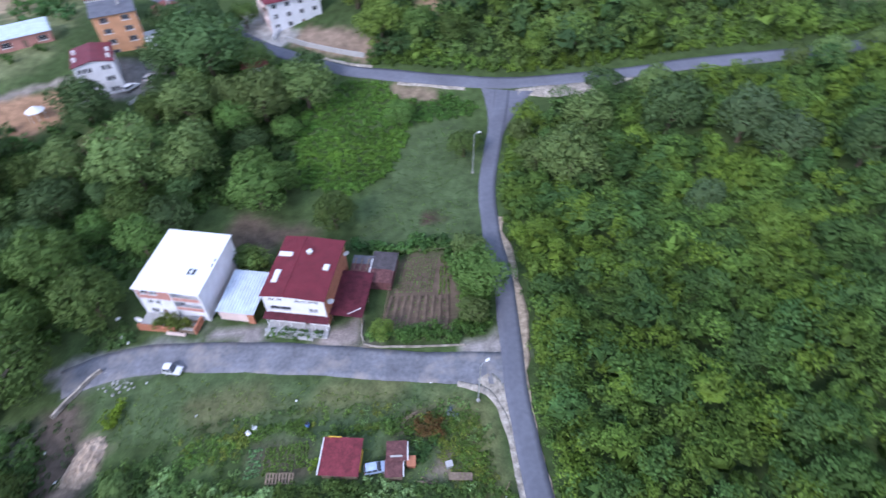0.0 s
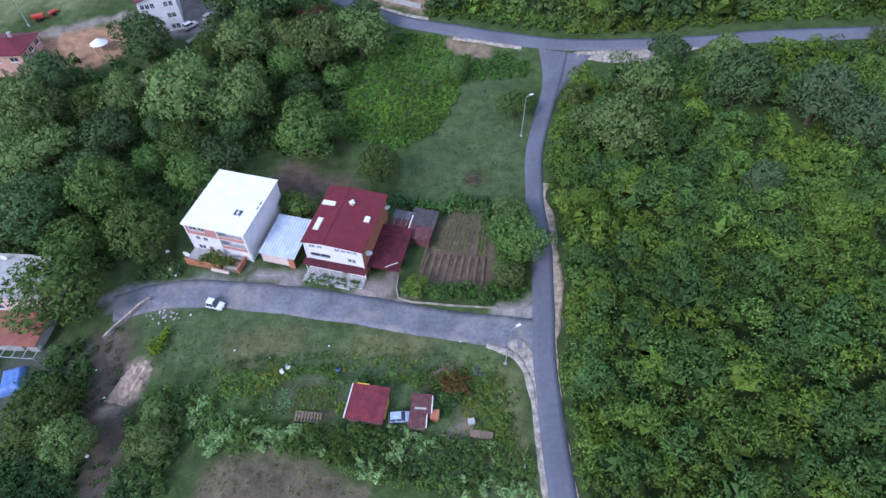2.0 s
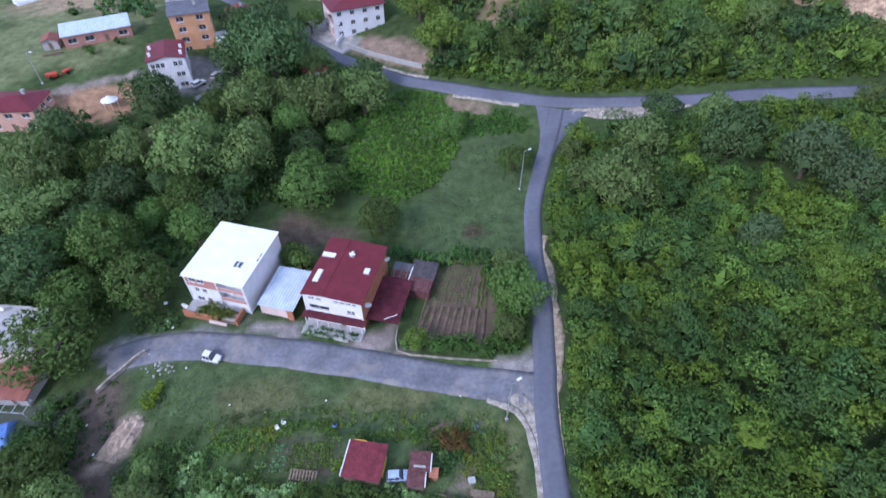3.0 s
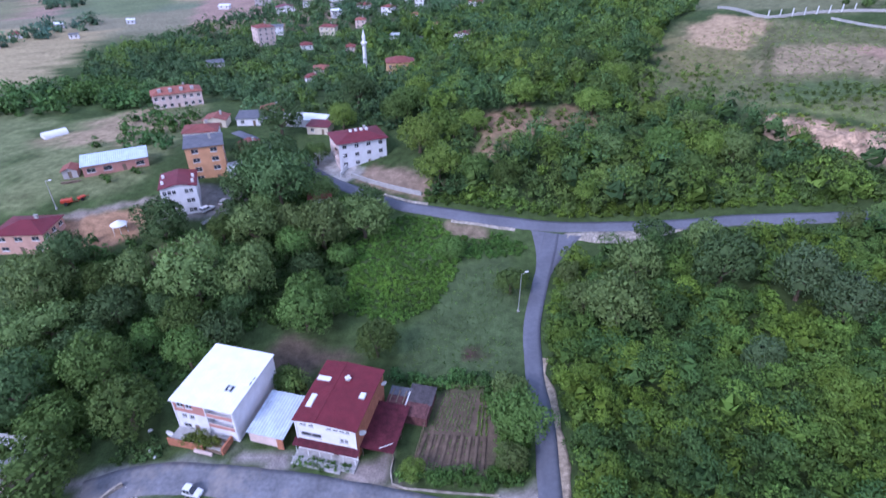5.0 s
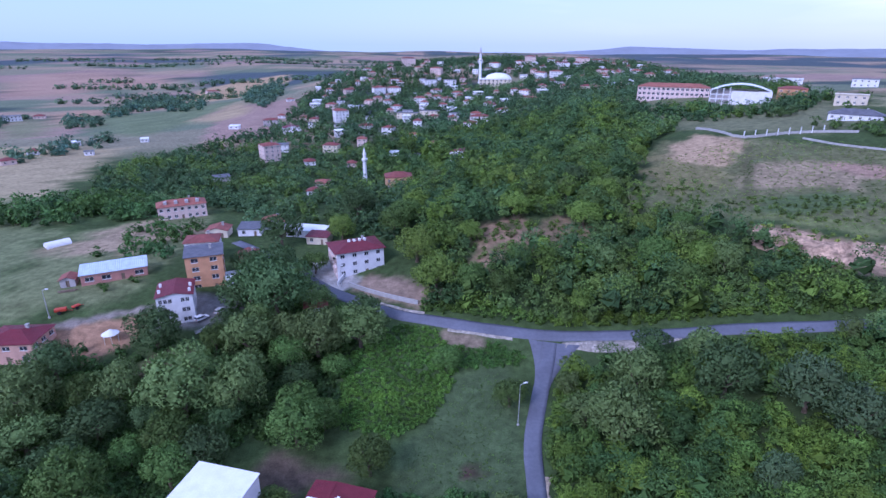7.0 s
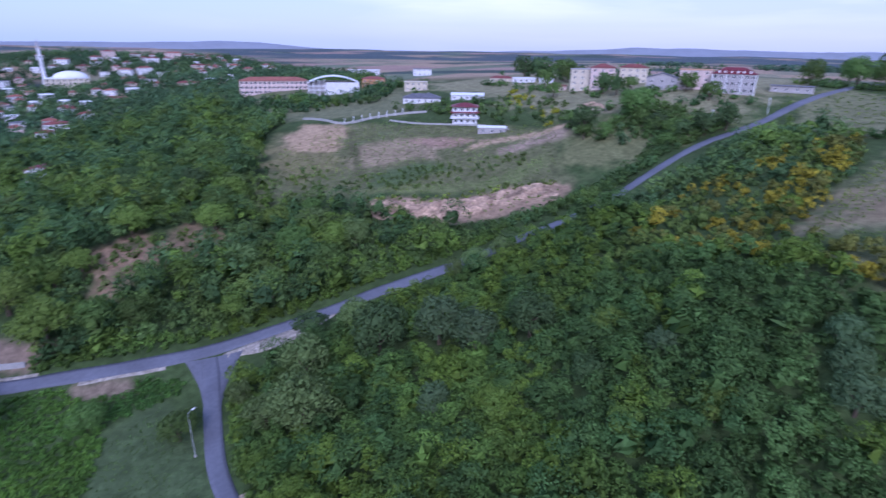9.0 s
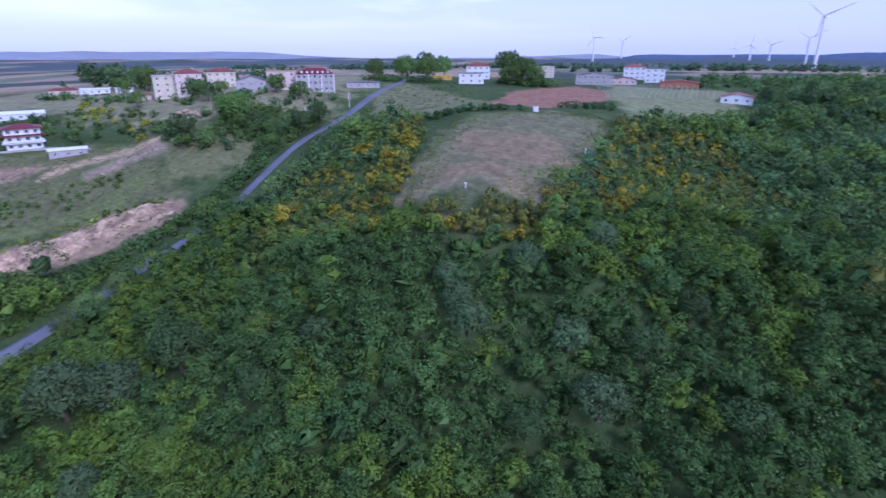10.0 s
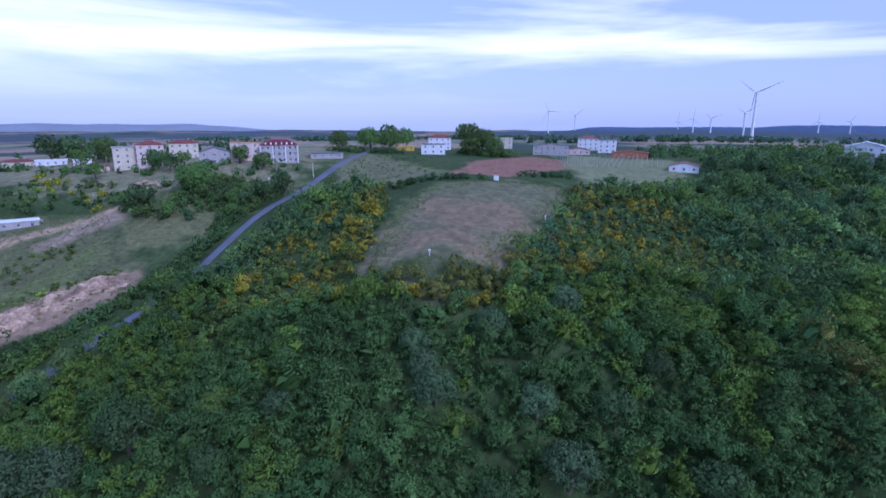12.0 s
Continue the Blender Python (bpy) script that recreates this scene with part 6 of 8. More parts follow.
for sx, sy, sw, sd, z in ((-4.4, -2.9, 1.0, 3.0, 8.05), (-4.3, 2.7, 2.6, 1.0, 8.1), (4.3, 0.2, 1.0, 1.3, 8.1)):
    sky_light = part("rooflight", boxed(-sw / 2, sw / 2, -sd / 2, sd / 2, -0.3, 0.3, bevel=0.03), FRAME, red_house, "", Matrix.Translation((sx, sy, z)))
    part("flashing", boxed(-sw / 2 - 0.08, sw / 2 + 0.08, -sd / 2 - 0.08, sd / 2 + 0.08, -0.3, 0.12), STEEL, sky_light)
bm = boxed(-0.4, 0.4, -0.4, 0.4, -0.4, 0.45, bevel=0.04)
ch = part("chimney", bm, CONCRETE, red_house, "", Matrix.Translation((0.2, 3.4, 8.2)))
part("chimney_cap", boxed(-0.6, 0.6, -0.25, 0.25, 0.5, 0.6), FRAME, ch)
part("chimney_cap", boxed(-0.25, 0.25, -0.6, 0.6, 0.62, 0.7), FRAME, ch)
part("roof_seam", boxed(-1.75, -1.6, -7.7, 7.7, 8.3, 8.4), REDROOF, red_house)
for k in (-3.9, 3.2):
    part("roof_seam", boxed(-5.9, 5.9, k - 0.06, k + 0.06, 7.85, 8.0), REDROOF, red_house)
bm = roof_mesh("shed", 12.2, 1.2, 2.5, 0.5, 0.1)
part("porch_roof", bm, WINEROOF, red_house, "", Matrix.Translation((0, -8.1, 0)))
porch = part("porch", boxed(-5.9, 5.9, -10.2, -7.45, -0.9, 0.25), CONCRETE, red_house)
for i in range(6):
    part("post", tube(bmesh.new(), (-5.6 + 2.24 * i, -8.6, 0.2), (-5.6 + 2.24 * i, -8.6, 2.5), 0.07, 6), FRAME, red_house)
for z in (0.6, 1.1):
    part("rail", tube(bmesh.new(), (-5.8, -10.0, z), (5.8, -10.0, z), 0.04, 6), STEEL, red_house)
for i in range(14):
    part("baluster", boxed(-5.7 + 0.87 * i, -5.65 + 0.87 * i, -10.03, -9.97, 0.25, 1.1), STEEL, red_house)
part("planter_edge", boxed(-5.8, 3.5, -10.9, -10.3, -0.9, 0.35, bevel=0.04), CONCRETE, red_house)
dish(at(RX, RY, RR, 6.1, -5.5, 4.6, 25), 0.75, "pale satellite dish fixed to the brick side wall")
dish(at(RX, RY, RR, 6.1, 6.5, 4.8, 40), 0.6, "small satellite dish fixed to the brick side wall")

canopy = tagged(new("carport"), "open carport with a pale blue corrugated roof between the two houses", "carport")
CZ = float(height(-30, 70))
canopy.matrix_basis = pose(-30.85, 71.3, CZ, 0, 0, -14)
part("roof", roof_mesh("shed", 7.2, 9.8, 2.75, 0.6, 0.15, 0.06), BLUEROOF, canopy)
for px, py in ((-3.4, -4.7), (3.4, -4.7), (-3.4, 4.7), (3.4, 4.7), (-3.4, 0), (3.4, 0)):
    part("post", tube(bmesh.new(), (px, py, -0.4), (px, py, 2.75 + 0.05 * (py + 5.5)), 0.06, 6), STEEL, canopy)
part("wall", boxed(2.3, 3.5, -5.0, -4.75, -0.5, 2.7), BRICK, canopy, "red brick end wall")
part("wall", boxed(-3.5, 2.28, -4.7, -4.5, -0.5, 2.6), PINKISH, canopy, "pale pink rendered wall under the roof")
part("beam", boxed(-3.6, 3.6, -4.95, -4.83, 2.62, 2.76), TIMBER, canopy)

lean = tagged(new("lean_to_shed"), "dark red sheet-roofed lean-to shed against the brick house", "shed")
lean.matrix_basis = pose(-10.3, 68.9, float(height(-10, 69)), 0, 0, -13.5)
part("roof", roof_mesh("shed", 6.3, 10.6, 2.4, 0.5, 0.1, 0.06), WINEROOF, lean)
for px, py in ((3.0, -5.2), (3.0, 0), (3.0, 5.2), (-2.6, -5.2)):
    part("post", boxed(px - 0.07, px + 0.07, py - 0.07, py + 0.07, -0.4, 2.4), TIMBER, lean)
part("wall", boxed(-2.4, 2.4, 5.0, 5.2, -0.4, 2.5), TIMBER, lean)
part("pole", tube(bmesh.new(), (0.4, -4.9, 2.55), (2.6, -3.4, 2.75), 0.07, 6), FRAME, lean)
shed = tagged(new("shed"), "rusty patched tool shed with grey and brown roof sheets", "shed")
shed.matrix_basis = pose(-4.2, 75.2, float(height(-4, 75)), 0, 0, -13)
part("wall", boxed(-2.4, 2.4, -3.9, 3.9, -0.4, 2.2), RUST, shed)
part("roof", roof_mesh("shed", 5.0, 4.6, 2.2, 0.3, 0.1, 0.06), material("tarred_sheet", (0.07, 0.06, 0.065), 0.7, 0.35, 0.8, 5.0), shed, "", Matrix.Translation((0, 1.8, 0)))
part("roof", roof_mesh("shed", 4.2, 3.2, 2.15, 0.2, 0.1, 0.06), RUST, shed, "", Matrix.Translation((-0.3, -2.2, 0)))
annex_roof = tagged(new("shed"), "low shed with dark maroon roof sheets against the lean-to", "shed")
annex_roof.matrix_basis = pose(-8.2, 76.6, float(height(-8, 76)), 0, 0, -13)
part("wall", boxed(-2.0, 2.0, -2.2, 2.2, -0.4, 2.0), TIMBER, annex_roof)
part("roof", roof_mesh("shed", 4.3, 2.3, 2.0, 0.25, 0.08, 0.05), RUST, annex_roof, "", Matrix.Translation((0, -1.1, 0)))
part("roof", roof_mesh("shed", 4.3, 2.2, 2.12, 0.3, 0.08, 0.05), GREYROOF, annex_roof, "", Matrix.Translation((0, 1.15, 0)))
for i in range(3):
    part("plank", boxed(-1.6 + 1.3 * i, -1.4 + 1.3 * i, -1.8, 1.6, 2.42, 2.5), TIMBER, annex_roof)
part("plank", boxed(-2.5, -2.3, -3.5, 2.0, 2.4, 2.55), FRAME, shed)


# ---- garden ----
def picket_fence(name, label, line, gap, high, mat, rails=True, thick=0.06):
    fence = tagged(new(name), label, "fence")
    p0 = line[0]
    z0 = float(height(*p0))
    fence.matrix_basis = pose(p0[0], p0[1], z0)
    pts = smooth_line(list(line), gap) if len(line) > 2 else np.array([np.array(line[0]) + (np.array(line[1]) - np.array(line[0])) * t for t in np.linspace(0, 1, max(2, int(math.dist(*line) / gap)))])
    bm = boxed(-thick, thick, -thick, thick, -0.3, high)
    me = bpy.data.meshes.new("post"); bm.to_mesh(me); bm.free(); me.materials.append(mat)
    prev = None
    for q in pts:
        v = Vector((q[0] - p0[0], q[1] - p0[1], float(height(q[0], q[1])) - z0))
        share("post", me, fence, Matrix.Translation(v))
        if rails and prev is not None:
            part("rail", tube(bmesh.new(), prev + Vector((0, 0, high * 0.85)), v + Vector((0, 0, high * 0.85)), 0.025, 4), mat, fence)
        prev = v
    return fence


def low_wall(name, label, line, high, thick, mat, step=3.0):
    """A wall in straight lengths that follow the ground."""
    pts = smooth_line(list(line), step) if len(line) > 2 else np.array(line, float)
    p0 = pts[0]
    z0 = float(height(*p0))
    wall = tagged(new(name), label, "wall")
    wall.matrix_basis = pose(p0[0], p0[1], z0)
    for a, b in zip(pts, pts[1:]):
        za, zb = float(height(*a)) - z0, float(height(*b)) - z0
        d = (b - a) / np.linalg.norm(b - a)
        s = np.array([-d[1], d[0]]) * thick / 2
        bm = bmesh.new()
        v = [bm.verts.new((*(q - p0 + k * s), z + h)) for q, z in ((a, za), (b, zb)) for k in (-1, 1) for h in (-0.5, high)]
        for f in ((0, 1, 3, 2), (4, 6, 7, 5), (0, 4, 5, 1), (2, 3, 7, 6), (1, 5, 7, 3), (0, 2, 6, 4)):
            bm.faces.new([v[i] for i in f])
        part("length", bm, mat, wall)
    return wall


low_wall("garden_wall", "low pale concrete kerb wall round the garden", [(-8.6, 64), (-8.4, 58.6), (-2.5, 57.4), (5, 56.6), (9.9, 56.2)], 0.4, 0.22, GRAVEL)
picket_fence("fence", "weathered wooden garden fence posts", [(0.2, 80.8), (11, 80)], 2.2, 1.2, TIMBER)
picket_fence("fence", "leaning timber fence between shed and garden", [(-1.6, 78), (-4.6, 64)], 0.9, 1.5, TIMBER)


def crop_rows(name, label, quad, rows, gap, r, tone, seed, squash=0.8, keep=0.95):
    """Rows of plants across a four-cornered bed: first two corners are the ends of the first row."""
    a, b, c, d = [np.array(q, float) for q in quad]
    cs = []
    rng = np.random.RandomState(seed)
    for i in range(rows):
        u = (i + 0.5) / rows
        s, e = a + (d - a) * u, b + (c - b) * u
        n = int(np.linalg.norm(e - s) / gap)
        for k in range(n):
            if rng.rand() < keep:
                cs.append(s + (e - s) * (k + 0.5) / n + rng.normal(size=2) * 0.06)
    cs = np.array(cs)
    rr = r * rng.uniform(0.7, 1.2, len(cs))
    t = np.array(tone)[None] * rng.uniform(0.75, 1.25, (len(cs), 1))
    ob = scrub(name, label, np.column_stack([cs, height(cs[:, 0], cs[:, 1]) + 0.05]), rr, np.full(len(cs), squash), np.full(len(cs), 12), 0.16, t, seed)
    return tagged(ob, category="plants")


crop_rows("vegetable_rows", "rows of small green vegetable plants in brown soil", [(0.8, 79.5), (-2.6, 70.0), (5.4, 69.4), (7.6, 79.2)], 10, 0.62, 0.26, (1.8, 1.75, 1.6), 5)
crop_rows("vegetable_rows", "rows of leafy vegetables in brown soil", [(7.9, 79.2), (6.3, 68.8), (8.8, 68.5), (10, 79)], 3, 0.5, 0.4, (1.4, 1.5, 0.8), 6)
crop_rows("vegetable_rows", "rows of young plants on raised soil ridges", [(-2.8, 69.5), (-4.8, 62.2), (7.5, 61.0), (8.4, 68.2)], 8, 0.7, 0.17, (1.1, 1.2, 0.9), 7, keep=0.6)
for i in range(9):
    u = i / 8
    ax, ay, bx, by = -2.8 + 11.0 * u, 69.4 - 1.2 * u, -4.8 + 12.1 * u, 62.2 - 1.2 * u
    tagged(strip("soil_ridge", np.array([(ax + (bx - ax) * t, ay + (by - ay) * t) for t in np.linspace(0, 1, 9)]), -0.35, 0.35, 0.22, SOIL, 0.08, 20 + i, 3), "hoed ridge of brown soil", "soil", "soil ridges")
bush_mass("hedge", "clipped and overgrown green hedge inside the garden wall", [(-6.5, 60.4), (-6.8, 58.6), (9.6, 57.0), (14.2, 57.6), (16.5, 66), (16.6, 79), (11.5, 80), (11, 68), (9.6, 60.6)], 1.05, 1.1, 50, 0.3, 83, 1.05, 1.0, tone=(0.95, 1.1, 0.9))
bush_mass("hedge", "dark green bushes along the top of the garden", [(10.8, 72), (10.8, 84), (2, 85), (2, 82.5), (-6, 84), (-10, 86), (-11, 83), (-2, 80.8), (8.5, 81), (9.5, 73)], 1.3, 1.15, 46, 0.36, 84, 0.9, 0.3, tone=(0.8, 1.0, 1.0))
bush_mass("shrub", "dusty green shrub on the terrace of the white house", [(-47.6, 66.6), (-40.4, 64.6), (-40.0, 66.4), (-46, 68.4)], 0.85, 1.05, 70, 0.26, 85, 1.15, 1.6, tone=(1.5, 1.15, 0.9))
bush_mass("shrub", "green bush between the white house and the red-roofed house", [(-33.6, 80), (-31, 82), (-27, 79.6), (-28, 77), (-32, 77.6)], 1.5, 1.6, 70, 0.36, 89, 1.1, 1.6)
bush_mass("weeds", "green weeds before the porch of the red-roofed house", [(-26.5, 61.4), (-16.6, 59.4), (-16.0, 62.4), (-26, 64.2)], 0.7, 0.5, 40, 0.24, 90, 0.8, 0.1, tone=(0.85, 1.0, 0.9))
bush_mass("grass_tufts", "rough grass and weeds on the open lawn", [(-56, 56), (10, 46), (13, 27), (-4, 33), (-28, 43), (-50, 44)], 0.75, 0.28, 6, 0.22, 86, 0.6, -0.1, tone=(1.35, 1.2, 1.1), vary=0.5, patch=6.0, keep=0.6, core=False)
bush_mass("grass_tufts", "rough grass on the lawn beside the lane", [(-9, 84), (-7, 93), (0, 108), (5, 119), (17, 123), (20, 112), (17, 98), (16, 85)], 0.9, 0.28, 6, 0.24, 87, 0.6, -0.1, tone=(1.2, 1.2, 1.1), vary=0.5, patch=6.0, keep=0.55, core=False)
bush_mass("weeds", "tall weeds between the huts and the lawn", [(-30, 44), (-18, 45), (-17, 42), (4, 44), (10, 43), (11, 31), (6, 30), (1, 40), (-7, 41.5), (-17, 41.8), (-28, 41), (-40, 38), (-36, 44)], 0.75, 0.58, 24, 0.26, 88, 0.9, 0.0, tone=(1.25, 1.3, 0.95), keep=0.95, accent=[((1.9, 1.4, 0.9), 0.25, None, 4.0)], core=False,
          shun=((-11.6, 37, 4.5), (-3.4, 36, 4.2), (-22, 38.5, 5)))


# ---- the lower plot: huts and clutter ----
G0 = float(height(-8, 37))
hut = tagged(new("hut"), "low timber hut with a faded dark red sheet roof", "hut")
hut.matrix_basis = pose(-12.0, 37.1, G0, 0, 0, -9)
part("wall", boxed(-2.8, 2.8, -2.6, 2.6, -0.3, 1.9), TIMBER, hut)
part("roof", roof_mesh("shed", 5.8, 5.6, 1.95, 0.35, 0.15, 0.06), FADEDROOF, hut)
part("edge_board", boxed(-3.25, -3.08, -2.9, 2.9, 1.9, 2.25), FRAME, hut)
part("panel", boxed(-2.4, -0.4, 2.9, 2.98, 1.9, 2.6), YELLOWPAINT, hut, "yellowed board behind the roof")
part("panel", boxed(2.95, 3.05, -1.8, 1.4, 0.6, 2.0), YELLOWPAINT, hut, "yellowed side board")
for x, y, w, d, h, m, n, lab in ((-3.5, 37.1, 3.0, 2.9, 1.8, RUST, "hut", "small rusty sheet-metal hut with a red roof"), (-4.1, 34.6, 2.5, 2.5, 1.5, RUST, "hut", "low brown sheet-metal hutch"),
                                (-1.4, 35.6, 1.2, 1.3, 1.1, BRICK, "hutch", "little reddish board hutch"), (-3.6, 36.0, 1.6, 0.6, 1.7, CONCRETE, "water_tank", "grey tank between the huts")):
    o = tagged(new(n), lab, n.replace("_", " "))
    o.matrix_basis = pose(x, y, float(height(x, y)), 0, 0, -4)
    part("body", boxed(-w / 2, w / 2, -d / 2, d / 2, -0.3, h, bevel=0.03), TIMBER if n == "hut" else m, o)
    part("roof", roof_mesh("shed", w, d, h + 0.02, 0.2, 0.12, 0.05), m, o)
    if n == "hut":
        part("board", boxed(w / 2 + 0.14, w / 2 + 0.3, -d / 2, d / 2, h - 0.2, h + 0.15), FRAME, o)


def vehicle(name, label, x, y, rot, paint, long=4.1, wide=1.7, high=1.5, van=False):
    """A car: shaped body, glasshouse, wheels with rims, lamps."""
    c = tagged(new(name), label, "car", "parked cars")
    c.matrix_basis = pose(x, y, float(height(x, y)) + 0.14, 0, 0, rot)
    L, W = long / 2, wide / 2
    prof = [(-L, 0.35), (-L, 0.85), (-L + 0.15, 0.95), (L - 1.25, 0.95), (L - 0.2, 0.78), (L, 0.6), (L, 0.35)]
    bm = bmesh.new()
    a = [bm.verts.new((px, -W, pz)) for px, pz in prof]
    b = [bm.verts.new((px, W, pz)) for px, pz in prof]
    bm.faces.new(a); bm.faces.new(b[::-1])
    for i in range(len(prof)):
        j = (i + 1) % len(prof)
        bm.faces.new((a[i], b[i], b[j], a[j]))
    bmesh.ops.bevel(bm, geom=bm.edges[:], offset=0.06, segments=2, affect="EDGES")
    part("body", bm, paint, c, smooth=False)

    def cabin(in_, z0, z1, back, front, mat, n):
        q = bmesh.new()
        lo = [(-L + back, -W + in_, z0), (L - front, -W + in_, z0), (L - front, W - in_, z0), (-L + back, W - in_, z0)]
        hi = [(-L + back + 0.22, -W + in_ + 0.14, z1), (L - front - 0.65, -W + in_ + 0.14, z1), (L - front - 0.65, W - in_ - 0.14, z1), (-L + back + 0.22, W - in_ - 0.14, z1)]
        v = [q.verts.new(p) for p in lo + hi]
        for f in ((3, 2, 1, 0), (4, 5, 6, 7), (0, 1, 5, 4), (1, 2, 6, 5), (2, 3, 7, 6), (3, 0, 4, 7)):
            q.faces.new([v[i] for i in f])
        part(n, q, mat, c)
    cabin(0.05, 0.93, high - 0.08, 0.06, 1.1, GLASS, "glasshouse")
    bm = boxed(-L + 0.27, L - 1.72, -W + 0.17, W - 0.17, high - 0.09, high, bevel=0.04)
    part("roof", bm, paint, c)
    for px in (-L + 0.3, (-L + L - 1.4) / 2, L - 1.5):
        for s in (-1, 1):
            part("pillar", tube(bmesh.new(), (px, s * (W - 0.06), 0.94), (px + (0.12 if px < 0 else -0.25), s * (W - 0.19), high - 0.05), 0.05, 5), paint, c)
    for px in (-L + 0.75, L - 0.8):
        for s in (-1, 1):
            w = part("wheel", tube(bmesh.new(), (px, s * (W - 0.2), 0.17), (px, s * (W + 0.02), 0.17), 0.31, 14), RUBBER, c)
            part("rim", tube(bmesh.new(), (px, s * (W + 0.02), 0.17), (px, s * (W + 0.035), 0.17), 0.19, 10), STEEL, w)
    for s in (-1, 1):
        part("headlight", boxed(L - 0.04, L + 0.02, s * (W - 0.35) - 0.18, s * (W - 0.35) + 0.18, 0.58, 0.72), GLASS, c)
        part("tail_lamp", boxed(-L - 0.02, -L + 0.03, s * (W - 0.2) - 0.12, s * (W - 0.2) + 0.12, 0.65, 0.85), REDPAINT, c)
    return c


vehicle("car", "small pale white van parked at the edge of the street", -42.0, 57.0, -14, CARPAINT, 3.3, 1.6, 1.8)
vehicle("car", "pale blue derelict car beside the huts", -6.8, 35.3, 4, PALEBLUE, 3.7, 1.6, 1.45)
vehicle("car", "light grey car parked beside the village house", -62.8, 142.7, 70, STEEL)
vehicle("car", "white car parked in the yard of the village house", -66.8, 138.8, 55, CARPAINT)
vehicle("car", "white car parked behind the orange apartment house", -66.5, 160.5, 20, CARPAINT)

for i in range(2):
    o = tagged(new("plastic_chair"), "white plastic garden chair standing in weeds", "chair", "plastic chairs")
    o.matrix_basis = pose(-27.2 + 0.9 * i, 43.4 + 0.9 * i, float(height(-27, 43.5)) + 0.15, 0, 0, 40 + 50 * i)
    part("seat", boxed(-0.3, 0.3, -0.3, 0.3, 0.4, 0.45, bevel=0.02), FRAME, o)
    part("backrest", boxed(-0.3, 0.3, 0.25, 0.32, 0.45, 0.95, bevel=0.02), FRAME, o)
    for a in (-0.27, 0.27):
        for b in (-0.27, 0.27):
            part("leg", tube(bmesh.new(), (a, b, -0.15), (a * 0.9, b * 0.9, 0.4), 0.03, 5), FRAME, o)
barrel = tagged(new("barrel"), "blue plastic barrel in the weeds", "barrel")
barrel.matrix_basis = pose(-17.8, 43.8, float(height(-17.8, 43.8)))
bm = bmesh.new()
for za, zb, ra, rb in ((0, 0.3, 0.34, 0.4), (0.3, 0.6, 0.4, 0.4), (0.6, 0.9, 0.4, 0.33)):
    tube(bm, (0, 0, za), (0, 0, zb), ra, 12, rb)
part("drum", bm, BLUEPAINT, barrel)
part("lid", tube(bmesh.new(), (0, 0, 0.9), (0, 0, 0.95), 0.3, 12), RUBBER, barrel)
pallet = tagged(new("pallet"), "weathered timber pallet lying by the vegetable bed", "pallet")
pallet.matrix_basis = pose(-21.6, 35.6, float(height(-21.6, 35.6)) + 0.35, 12, 0, -6)
for i in range(9):
    part("slat", boxed(-2.1 + 0.5 * i, -1.85 + 0.5 * i, -0.8, 0.8, 0.1, 0.14), TIMBER, pallet)
for y in (-0.75, 0, 0.75):
    part("bearer", boxed(-2.1, 2.1, y - 0.05, y + 0.05, 0, 0.1), TIMBER, pallet)
crop_rows("vegetable_rows", "rows of cabbages on the lower plot", [(-24.5, 36.3), (-17.2, 37), (-17.5, 41.4), (-24.3, 40.8)], 9, 0.55, 0.5, (1.6, 1.6, 1.1), 8)
crop_rows("vegetable_rows", "bluish leek and cabbage plants on the lower plot", [(-27.2, 36), (-24.8, 36.2), (-24.6, 41), (-26.8, 41)], 6, 0.45, 0.55, (1.9, 2.1, 3.2), 9)
bush_mass("dead_shrub", "dry rust-brown shrub and brushwood", [(-1.0, 39.6), (0, 43), (4.6, 42.6), (4.2, 39.6)], 0.8, 0.75, 60, 0.22, 91, 0.9, 0.2, tone=(2.2, 0.75, 0.9), vary=0.3)
bush_mass("flower_bush", "bush with purple flowers", [(5, 42.6), (5.2, 44.2), (6.8, 44.2), (6.8, 42.6)], 0.8, 0.6, 40, 0.2, 92, 0.9, 0.1, tone=(1.9, 1.3, 4.5), vary=0.3)
bush_mass("creeper_patch", "yellow-green creeper beside the dirt track", [(-52.5, 48), (-50, 52.5), (-48.6, 52), (-50, 47)], 0.9, 0.75, 40, 0.3, 93, 0.9, 0.4, tone=(1.9, 1.7, 0.6))
table = tagged(new("bench"), "dark timber bench on the trodden earth patch", "bench")
table.matrix_basis = pose(5.9, 32.6, float(height(5.9, 32.6)), 0, 0, -8)
part("top", boxed(-1.8, 1.8, -0.6, 0.6, 0.55, 0.68, bevel=0.02), TIMBER, table)
for a in (-1.6, 1.6):
    part("leg", boxed(a - 0.08, a + 0.08, -0.5, 0.5, -0.1, 0.55), TIMBER, table)
crate = tagged(new("crate"), "pale green metal crate on the trodden earth patch", "crate")
crate.matrix_basis = pose(4.4, 34.6, float(height(4.4, 34.6)) + 0.1, 0, 0, 10)
part("body", boxed(-0.5, 0.5, -0.45, 0.45, 0, 0.85, bevel=0.03), STEEL, crate)
part("lid", boxed(-0.55, 0.55, -0.5, 0.5, 0.85, 0.92), CONCRETE, crate)


